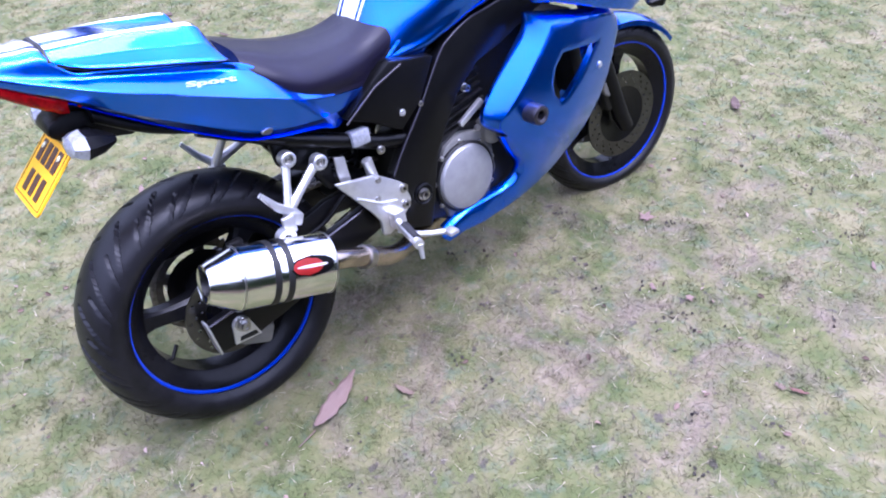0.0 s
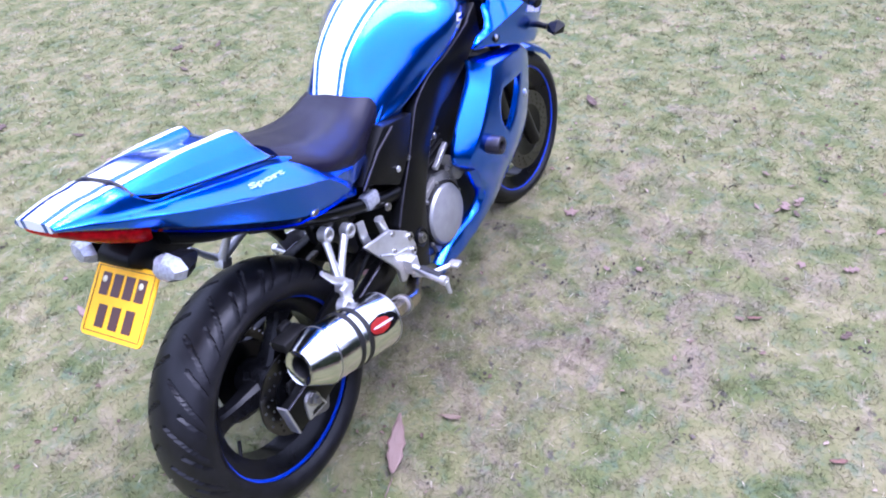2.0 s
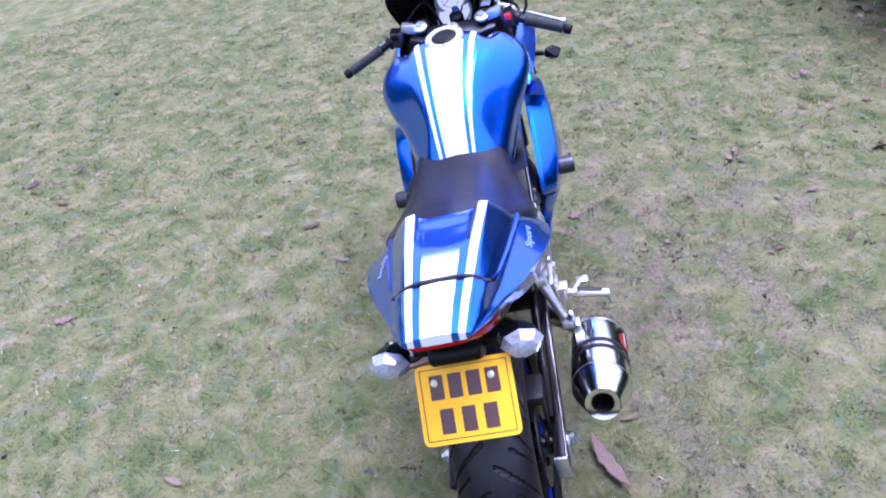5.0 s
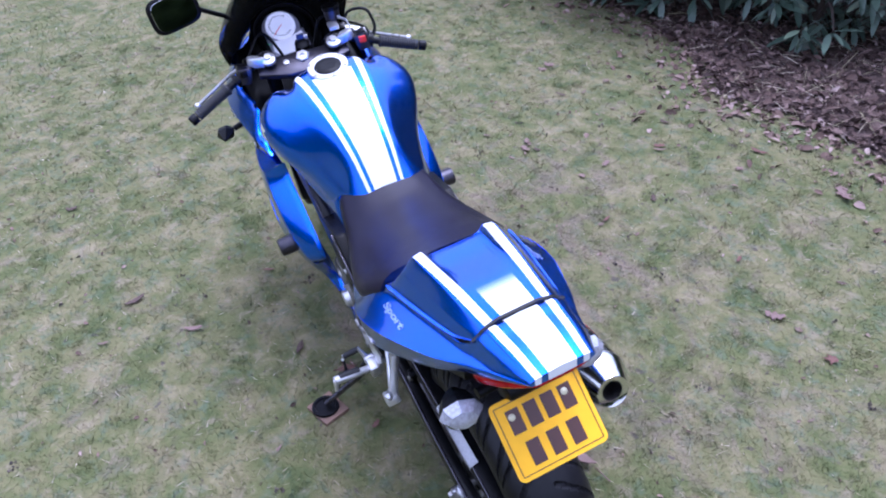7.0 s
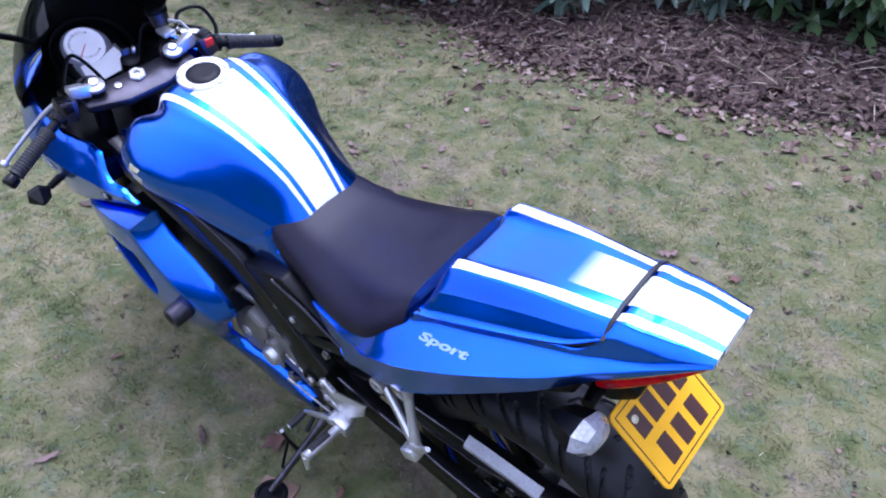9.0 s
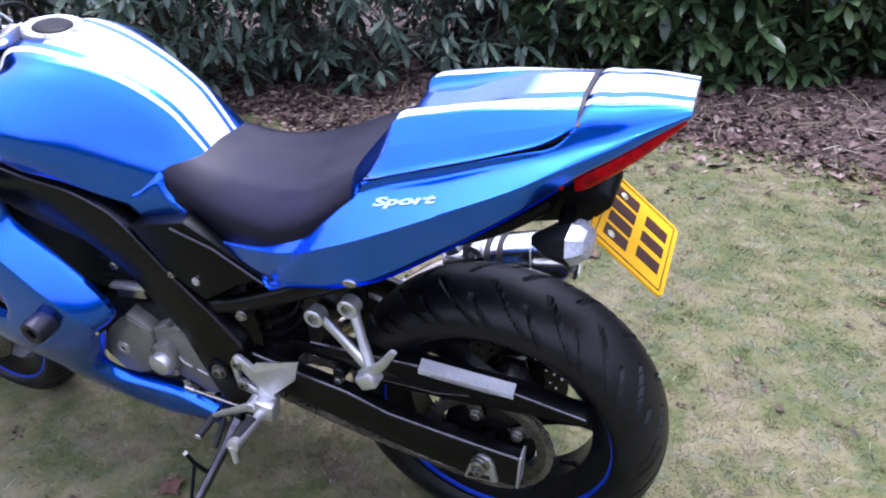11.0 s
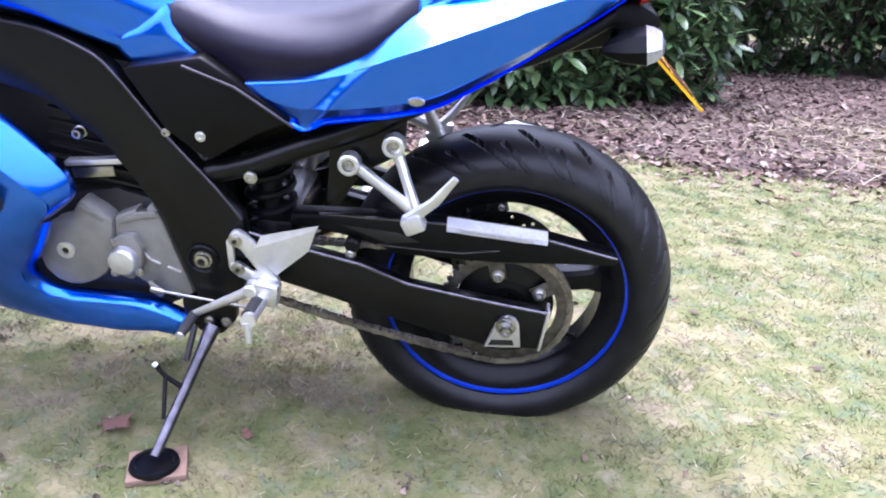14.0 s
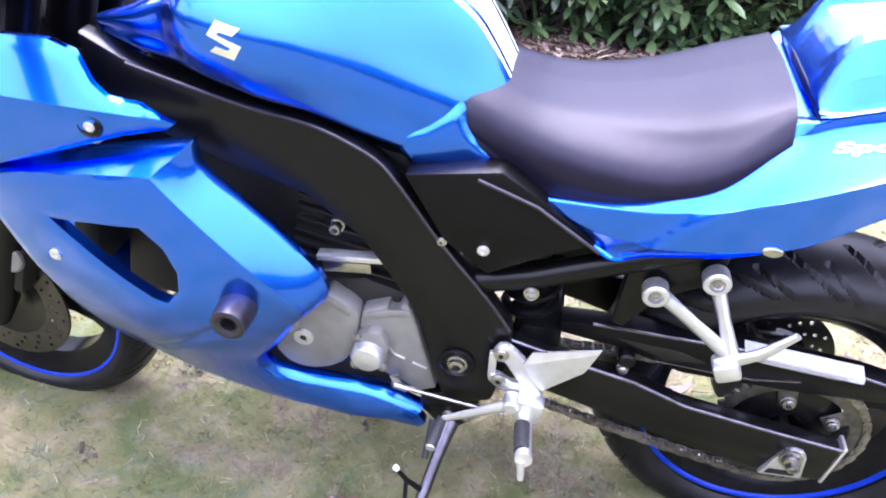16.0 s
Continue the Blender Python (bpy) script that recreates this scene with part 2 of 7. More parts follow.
def sweep(path, radii, n=14, bm=None, flat=1.0, cap=True):
    """A tube along a path; radii one number or one for each point; flat squeezes it across."""
    bm = bm or bmesh.new()
    p = [Vector(q) for q in path]
    rs = radii if isinstance(radii, (list, tuple)) else [radii] * len(p)
    up = Vector((0.13, 0.21, 0.97))
    rings = []
    for i, q in enumerate(p):
        d = (p[min(i + 1, len(p) - 1)] - p[max(i - 1, 0)]).normalized()
        a = d.cross(up).normalized()
        b = a.cross(d).normalized()
        rings.append([bm.verts.new(q + rs[i] * (math.cos(t) * a * flat + math.sin(t) * b)) for t in (2 * math.pi * k / n for k in range(n))])
    for r0, r1 in zip(rings, rings[1:]):
        for k in range(n):
            bm.faces.new((r0[k], r0[(k + 1) % n], r1[(k + 1) % n], r1[k]))
    if cap:
        bm.faces.new(rings[0][::-1])
        bm.faces.new(rings[-1])
    return bm


def rod(a, b, r, r2=None, n=14, bm=None):
    return sweep([a, b], [r, r if r2 is None else r2], n, bm)


def lathe(profile, centre, axis, n=48, bm=None, closed=False, a0=0.0, a1=2 * math.pi):
    """Turns a profile of (along the axis, radius) about the axis through centre."""
    bm = bm or bmesh.new()
    ax = Vector(axis).normalized()
    u = ax.orthogonal().normalized() if abs(ax.y) < 0.99 else Vector((1, 0, 0))
    w = ax.cross(u)
    whole = abs(a1 - a0 - 2 * math.pi) < 1e-6
    rings = []
    for i in range(n if whole else n + 1):
        t = a0 + (a1 - a0) * i / n
        d = math.cos(t) * u + math.sin(t) * w
        rings.append([bm.verts.new(Vector(centre) + s * ax + r * d) for s, r in profile])
    k = len(profile)
    for i in range(len(rings) if whole else len(rings) - 1):
        r0, r1 = rings[i], rings[(i + 1) % len(rings)]
        for j in range(k if closed else k - 1):
            bm.faces.new((r0[j], r0[(j + 1) % k], r1[(j + 1) % k], r1[j]))
    return bm


def bolt(p, axis, r=0.008, h=0.006, bm=None):
    """A round bolt head with a hexagonal socket."""
    p, ax = Vector(p), Vector(axis).normalized()
    prof = [(0, r * 1.25), (h * 0.3, r * 1.25), (h * 0.35, r), (h * 0.9, r), (h, r * 0.85), (h, r * 0.5), (h * 0.4, r * 0.45), (h * 0.4, 0.0001)]
    return lathe(prof, p, ax, 16, bm)


def inside(x, z, poly):
    hit = False
    for (x0, z0), (x1, z1) in zip(poly, poly[1:] + poly[:1]):
        if (z0 > z) != (z1 > z) and x < (x1 - x0) * (z - z0) / (z1 - z0) + x0:
            hit = not hit
    return hit


def nearest(x, z, poly):
    best = (9, x, z)
    for (x0, z0), (x1, z1) in zip(poly, poly[1:] + poly[:1]):
        dx, dz = x1 - x0, z1 - z0
        t = max(0, min(1, ((x - x0) * dx + (z - z0) * dz) / (dx * dx + dz * dz + 1e-12)))
        px, pz = x0 + t * dx, z0 + t * dz
        d = math.hypot(px - x, pz - z)
        if d < best[0]:
            best = (d, px, pz)
    return best


def blend(controls):
    """y as a smooth function of (x, z): a thin plate through a few control points (x, z, y)."""
    c = np.array(controls, float)
    k = len(c)

    def kernel(r2):
        return 0.5 * r2 * np.log(r2 + 1e-9)

    a = np.zeros((k + 3, k + 3))
    a[:k, :k] = kernel(((c[:, None, :2] - c[None, :, :2]) ** 2).sum(2)) + np.eye(k) * 3e-3
    a[:k, k:] = np.c_[np.ones(k), c[:, :2]]
    a[k:, :k] = a[:k, k:].T
    w = np.linalg.solve(a, np.r_[c[:, 2], 0, 0, 0])

    def f(x, z):
        return float(kernel(((c[:, :2] - (x, z)) ** 2).sum(1)) @ w[:k] + w[k] + w[k + 1] * x + w[k + 2] * z)
    return f


def shell(outline, holes, yf, cell=0.009, thick=0.006, rim=0.0, rim_width=0.012, side=1, folds=()):
    """A curved panel with thickness: the outline in (x, z) less its holes, bulged to y = yf(x, z), edges turned in by rim, with mesh lines along the folds."""
    polys = [outline] + holes
    ok = lambda x, z: inside(x, z, outline) and not any(inside(x, z, h) for h in holes)
    pts, edges = [], []

    def chain(line, closed):
        first = len(pts)
        ends = line + line[:1] if closed else line
        for (xa, za), (xb, zb) in zip(ends, ends[1:]):
            n = max(1, int(math.hypot(xb - xa, zb - za) / cell + 0.5))
            pts.extend((xa + (xb - xa) * k / n, za + (zb - za) * k / n) for k in range(n))
        if not closed:
            pts.append(line[-1])
        last = len(pts)
        edges.extend((k, k + 1) for k in range(first, last - 1))
        if closed:
            edges.append((last - 1, first))

    for poly in polys:
        chain(poly, True)
    for line in folds:
        chain(line, False)
    x0, x1 = min(p[0] for p in outline), max(p[0] for p in outline)
    z0, z1 = min(p[1] for p in outline), max(p[1] for p in outline)
    for i in range(int((x1 - x0) / cell) + 1):
        for j in range(int((z1 - z0) / cell) + 1):
            x, z = x0 + (i + 0.5 * (j % 2)) * cell, z0 + j * cell
            if ok(x, z) and min(nearest(x, z, p)[0] for p in polys) > 0.6 * cell and all(min(math.hypot(x - p[0], z - p[1]) for p in [(a[0] + (b[0] - a[0]) * k / 40, a[1] + (b[1] - a[1]) * k / 40) for a, b in zip(line, line[1:]) for k in range(41)]) > 0.6 * cell for line in folds):
                pts.append((x, z))
    flat, _, tris, _, _, _ = delaunay_2d_cdt([Vector(p) for p in pts], edges, [], 0, 1e-6)
    bm = bmesh.new()
    verts = []
    for p in flat:
        d = min(nearest(p.x, p.y, q)[0] for q in polys)
        verts.append(bm.verts.new((p.x, side * (yf(p.x, p.y) - rim * max(0.0, 1 - d / rim_width) ** 2), p.y)))
    for f in tris:
        c = (flat[f[0]] + flat[f[1]] + flat[f[2]]) / 3
        if ok(c.x, c.y):
            bm.faces.new([verts[k] for k in f])
    bmesh.ops.delete(bm, geom=[v for v in bm.verts if not v.link_faces], context="VERTS")
    bmesh.ops.recalc_face_normals(bm, faces=bm.faces)
    ext = bmesh.ops.extrude_face_region(bm, geom=bm.faces[:], use_keep_orig=True)
    bmesh.ops.translate(bm, verts=[v for v in ext["geom"] if isinstance(v, bmesh.types.BMVert)], vec=(0, -side * thick, 0))
    return bm


def mirrored(bm):
    own = bm.copy()
    bmesh.ops.transform(own, matrix=Matrix.Diagonal((1, -1, 1, 1)), verts=own.verts)
    bmesh.ops.reverse_faces(own, faces=own.faces)
    return own


def wrapped(shapes, bvh, side, lift=0.0012, thick=0.0006):
    """Flat marks, polygons in (x, z), laid onto a body from the side."""
    bm = bmesh.new()
    for poly in shapes:
        vs = []
        for x, z in poly:
            hit = bvh.ray_cast(Vector((x, side * 0.6, z)), Vector((0, -side, 0)))[0]
            y = hit.y if hit else side * 0.18
            vs.append(bm.verts.new((x, y + side * lift, z)))
        bm.faces.new(vs)
    bmesh.ops.triangulate(bm, faces=bm.faces)
    ext = bmesh.ops.extrude_face_region(bm, geom=bm.faces[:], use_keep_orig=True)
    bmesh.ops.translate(bm, verts=[v for v in ext["geom"] if isinstance(v, bmesh.types.BMVert)], vec=(0, -side * thick, 0))
    return bm


# ---- the motorcycle, in its own upright frame: x ahead from the rear axle, y to its left, z up ----
bike = tagged(new("motorcycle"), "blue sports motorcycle with white racing stripes leaning on its side stand", "motorcycle")
bike.matrix_world = pose(0, 0, -0.0355, -8.655, 0.614, 0)
REAR, FRONT = Vector((0, 0, 0.31)), Vector((1.425, 0, 0.295))
STEM = Vector((1.131, 0, 0.954))
FORK = (STEM - Vector((1.40, 0, 0.295))).normalized()
STEER = Matrix.Translation(STEM) @ Matrix.Rotation(radians(-6), 4, FORK) @ Matrix.Translation(-STEM)


def steered(bm):
    bmesh.ops.transform(bm, matrix=STEER, verts=bm.verts)
    return bm


# wheels
def tyre(centre, R, width, bead, pitches, depth):
    """A road tyre with swept grooves cut into its crown."""
    n, k = 64 * pitches // 2, 60
    bm = bmesh.new()
    rows = []
    for i in range(n):
        th = 2 * math.pi * i / n
        row = []
        for j in range(k + 1):
            a = -1 + 2 * j / k
            side = 1 if a >= 0 else -1
            q = abs(a)
            if q < 0.78:
                s = q / 0.78
                ang = s * math.pi / 2 * 0.93
                y, r = width / 2 * math.sin(ang), R - width * 0.31 * (1 - math.cos(ang))
                turn = th * pitches / (2 * math.pi) + (0.5 if side > 0 else 0) - 1.05 * s ** 1.15
                if 0.07 < s < 0.90 and abs(turn % 1 - 0.5) < 0.046 + 0.012 * (1 - s):
                    r -= depth
                if 0.38 < s < 0.97 and abs((turn + 0.5 + 0.25 * s) % 1 - 0.5) < 0.042:
                    r -= depth
            else:
                s = (q - 0.78) / 0.22
                y0, r0 = width / 2 * math.sin(math.pi / 2 * 0.93), R - width * 0.31 * (1 - math.cos(math.pi / 2 * 0.93))
                y, r = y0 + 0.004 * math.sin(s * math.pi) - s * s * width * 0.085, r0 + s * (bead - r0)
            row.append(bm.verts.new(centre + Vector((r * math.cos(th), side * y, r * math.sin(th)))))
        rows.append(row)
    for i in range(n):
        r0, r1 = rows[i], rows[(i + 1) % n]
        for j in range(k):
            bm.faces.new((r0[j], r0[j + 1], r1[j + 1], r1[j]))
    return bm


def barrel(centre, R, w):
    prof = [(-w, R - 0.004), (-w - 0.002, R + 0.003), (-w + 0.008, R + 0.003), (-w + 0.012, R - 0.012), (-w * 0.45, R - 0.030), (w * 0.45, R - 0.030), (w - 0.012, R - 0.012), (w - 0.008, R + 0.003), (w + 0.002, R + 0.003), (w, R - 0.004),
            (w - 0.012, R - 0.024), (w * 0.5, R - 0.043), (-w * 0.5, R - 0.043), (-w + 0.012, R - 0.024)]
    return lathe(prof, centre, (0, 1, 0), 96, closed=True)


def wheel_hub(centre, hub_r, hub_w):
    return lathe([(-hub_w, 0.015), (-hub_w, hub_r * 0.8), (-hub_w * 0.8, hub_r), (hub_w * 0.8, hub_r), (hub_w, hub_r * 0.8), (hub_w, 0.015)], centre, (0, 1, 0), 40, closed=True)


def wheel_spoke(centre, R, hub_r, degrees_round):
    """A broad cast spoke, waisted and flared at the rim."""
    a = radians(degrees_round)
    d = Vector((math.cos(a), 0, math.sin(a)))
    e = Vector((-math.sin(a), 0, math.cos(a)))
    own = bmesh.new()
    rings = []
    for s, wide, thick in ((hub_r * 0.7, 0.034, 0.030), (0.085, 0.027, 0.025), (0.12, 0.022, 0.022), (0.16, 0.022, 0.021), (R - 0.050, 0.028, 0.023), (R - 0.036, 0.036, 0.026)):
        rings.append([own.verts.new(centre + d * s + e * wide * u + Vector((0, thick * v, 0))) for u, v in ((-1, -0.6), (-0.7, -1), (0.7, -1), (1, -0.6), (1, 0.6), (0.7, 1), (-0.7, 1), (-1, 0.6))])
    for r0, r1 in zip(rings, rings[1:]):
        for q in range(8):
            own.faces.new((r0[q], r0[(q + 1) % 8], r1[(q + 1) % 8], r1[q]))
    own.faces.new(rings[0][::-1])
    own.faces.new(rings[-1])
    return own


def disc(centre, r_in, r_out, y, thick, holes):
    """A drilled brake disc: a flat ring with round holes cut right through it."""
    rim = [(centre.x + r_out * math.cos(2 * math.pi * k / 72), centre.z + r_out * math.sin(2 * math.pi * k / 72)) for k in range(72)]
    cuts = [[(centre.x + r_in * math.cos(2 * math.pi * k / 48), centre.z + r_in * math.sin(2 * math.pi * k / 48)) for k in range(48)]]
    for k in range(holes):
        a = 2 * math.pi * k / holes
        r = r_in + (r_out - r_in) * (0.24, 0.5, 0.76)[k % 3]
        cx, cz = centre.x + r * math.cos(a), centre.z + r * math.sin(a)
        cuts.append([(cx + 0.0042 * math.cos(2 * math.pi * j / 8), cz + 0.0042 * math.sin(2 * math.pi * j / 8)) for j in range(8)])
    pts, edges = [], []
    for loop_pts in [rim] + cuts:
        first = len(pts)
        pts += [Vector(p) for p in loop_pts]
        edges += [(first + k, first + (k + 1) % len(loop_pts)) for k in range(len(loop_pts))]
    flat, _, tris, _, _, _ = delaunay_2d_cdt(pts, edges, [], 0, 1e-6)
    bm = bmesh.new()
    vs = [bm.verts.new((p.x, centre.y + y + thick, p.y)) for p in flat]
    for t in tris:
        c = (flat[t[0]] + flat[t[1]] + flat[t[2]]) / 3
        if inside(c.x, c.y, rim) and not any(inside(c.x, c.y, h) for h in cuts):
            bm.faces.new([vs[k] for k in t])
    bmesh.ops.delete(bm, geom=[v for v in bm.verts if not v.link_faces], context="VERTS")
    bmesh.ops.recalc_face_normals(bm, faces=bm.faces)
    ext = bmesh.ops.extrude_face_region(bm, geom=bm.faces[:], use_keep_orig=True)
    bmesh.ops.translate(bm, verts=[v for v in ext["geom"] if isinstance(v, bmesh.types.BMVert)], vec=(0, -2 * thick, 0))
    return bm


rear = part("rear_wheel", barrel(REAR, 0.229, 0.058), wheel_black, bike, "black cast wheel with blue rim tape")
part("hub", wheel_hub(REAR, 0.055, 0.075), wheel_black, rear)
for k in range(3):
    part("spoke", wheel_spoke(REAR, 0.229, 0.055, 172 + 120 * k), wheel_black, rear)
part("tyre", tyre(REAR, 0.319, 0.176, 0.231, 20, 0.0055), rubber, rear, "wide black tyre with swept grooves")
for s in (1, -1):
    part("rim_tape", lathe([(s * 0.0580, 0.2264), (s * 0.0650, 0.2268), (s * 0.0650, 0.2328), (s * 0.0580, 0.2332)], REAR, (0, 1, 0), 96, closed=True), tape_blue, rear, "bright blue rim tape")
part("brake_disc", disc(REAR, 0.064, 0.112, -0.085, 0.0025, 42), disc_mat, rear, "drilled steel brake disc")
part("axle", rod(REAR + Vector((0, -0.16, 0)), REAR + Vector((0, 0.16, 0)), 0.011), steel, rear)
teeth = bmesh.new()
loop = []
for k in range(44 * 4):
    a = 2 * math.pi * k / (44 * 4)
    r = (0.116, 0.123, 0.123, 0.116)[k % 4]
    loop.append([teeth.verts.new(REAR + Vector((q * math.cos(a), y, q * math.sin(a)))) for q, y in ((0.097, 0.098), (r, 0.098), (r, 0.092), (0.097, 0.092))])
for k in range(len(loop)):
    p, q = loop[k], loop[(k + 1) % len(loop)]
    for j in range(4):
        teeth.faces.new((p[j], p[(j + 1) % 4], q[(j + 1) % 4], q[j]))
for k in range(5):
    a = 2 * math.pi * k / 5 + 2.6
    box(0.080 * math.cos(a), 0.0950, 0.31 + 0.080 * math.sin(a), 0.044, 0.005, 0.030, 0.002, Matrix.Rotation(-a, 4, "Y"), teeth)
ring_gear = part("sprocket", teeth, sprocket_mat, rear, "oily steel rear sprocket")
for k in range(5):
    a = 2 * math.pi * k / 5 + 2.6
    part("sprocket_nut", bolt(REAR + Vector((0.072 * math.cos(a), 0.098, 0.072 * math.sin(a))), (0, 1, 0), 0.010, 0.011), steel, ring_gear)
part("sprocket_carrier", lathe([(0.075, 0.02), (0.090, 0.03), (0.090, 0.07), (0.080, 0.092), (0.09, 0.050), (0.092, 0.040)], REAR, (0, 1, 0), 40), black_frame, rear)
part("valve", rod(REAR + Vector((-0.15, 0.01, -0.115)), REAR + Vector((-0.125, 0.03, -0.095)), 0.005), black_plastic, rear)

front = part("front_wheel", steered(barrel(FRONT, 0.229, 0.046)), wheel_black, bike, "black cast wheel with blue rim tape")
part("hub", steered(wheel_hub(FRONT, 0.045, 0.06)), wheel_black, front)
for k in range(3):
    part("spoke", steered(wheel_spoke(FRONT, 0.229, 0.045, 200 + 120 * k)), wheel_black, front)
part("tyre", steered(tyre(FRONT, 0.292, 0.120, 0.231, 20, 0.004)), rubber, front, "black front tyre")
for s in (1, -1):
    part("rim_tape", steered(lathe([(s * 0.0460, 0.2268), (s * 0.0505, 0.2272), (s * 0.0505, 0.2328), (s * 0.0460, 0.2332)], FRONT, (0, 1, 0), 96, closed=True)), tape_blue, front, "bright blue rim tape")
    part("brake_disc", steered(disc(FRONT, 0.095, 0.145, s * 0.072, 0.0025, 54)), disc_mat, front, "drilled steel brake disc")
    part("disc_carrier", steered(lathe([(s * 0.060, 0.03), (s * 0.068, 0.06), (s * 0.070, 0.097), (s * 0.074, 0.097), (s * 0.066, 0.055)], FRONT, (0, 1, 0), 24)), black_frame, front)

# front fork, yokes and brakes
for s in (1, -1):
    top = STEM + Vector((0, s * 0.10, 0.012))
    low = Vector((1.40, s * 0.10, 0.295))
    leg = part("fork_leg", steered(sweep([top, top.lerp(low, 0.55), top.lerp(low, 0.56), top.lerp(low, 0.97), low + Vector((0.02, 0, -0.03))], [0.0205, 0.0205, 0.027, 0.027, 0.024], 20)), black_gloss, bike)
    part("fork_cap", steered(lathe([(0, 0.0225), (0.008, 0.0225), (0.010, 0.019), (0.013, 0.011), (0.018, 0.010), (0.018, 0.0001)], top + FORK * 0.006, FORK, 24)), alu, leg, "bright aluminium fork cap")
    part("brake_caliper", steered(box(1.345, s * 0.083, 0.40, 0.06, 0.05, 0.11, 0.012, Matrix.Rotation(radians(-20), 4, "Y"))), engine_dark, bike)
    part("caliper_cap", steered(lathe([(0, 0.031), (s * 0.006, 0.031), (s * 0.009, 0.027), (s * 0.009, 0.0001)], (1.335, s * 0.106, 0.430), (0, 1, 0), 28)), engine_grey, bike, "dull grey round caliper cap")
yoke = [(1.165, -0.135), (1.165, 0.135), (1.115, 0.14), (1.085, 0.05), (1.085, -0.05), (1.115, -0.14)]
plate = bmesh.new()
f = plate.faces.new([plate.verts.new((x, y, 0)) for x, y in yoke])
r = bmesh.ops.extrude_face_region(plate, geom=[f])
bmesh.ops.translate(plate, verts=[v for v in r["geom"] if isinstance(v, bmesh.types.BMVert)], vec=(0, 0, 0.022))
bmesh.ops.bevel(plate, geom=plate.edges[:], offset=0.005, segments=2, profile=0.5, affect="EDGES")
bmesh.ops.transform(plate, matrix=Matrix.Translation((0, 0, 0.930)) @ Matrix.Translation(Vector((1.13, 0, 0))) @ Matrix.Rotation(radians(-22), 4, "Y") @ Matrix.Translation(Vector((-1.13, 0, 0))), verts=plate.verts)
yoke_part = part("top_yoke", steered(plate), satin_metal, bike, "black top yoke")
part("stem_nut", steered(lathe([(0, 0.021), (0.010, 0.021), (0.013, 0.017), (0.013, 0.009), (0.006, 0.008), (0.006, 0.0001)], STEM + FORK * -0.004, FORK, 6)), alu, yoke_part, "silver hexagonal stem nut")
part("ignition_switch", steered(lathe([(0, 0.024), (0.03, 0.022), (0.034, 0.015), (0.034, 0.0001)], STEM + Vector((0.055, -0.012, -0.005)), FORK, 20)), black_plastic, yoke_part)
part("key", steered(box(1.186, -0.012, 0.985, 0.006, 0.022, 0.03, 0.002)), satin_metal, yoke_part)
part("key_bow", steered(lathe([(-0.003, 0.004), (-0.003, 0.010), (0.003, 0.010), (0.003, 0.004)], (1.182, -0.030, 0.990), (0.3, 1, 0.4), 16, closed=True)), steel, yoke_part)
part("yoke_bolt", steered(lathe([(0, 0.009), (0.004, 0.009), (0.005, 0.006), (0.005, 0.0001)], STEM + Vector((-0.005, 0.052, -0.002)), FORK, 16)), alu, yoke_part)
part("lower_yoke", steered(box(1.21, 0, 0.78, 0.07, 0.25, 0.035, 0.008, Matrix.Rotation(radians(-22), 4, "Y"))), black_frame, bike)
part("steering_head", sweep([STEM - FORK * 0.02, STEM - FORK * 0.18], [0.034, 0.034], 18), black_frame, bike)

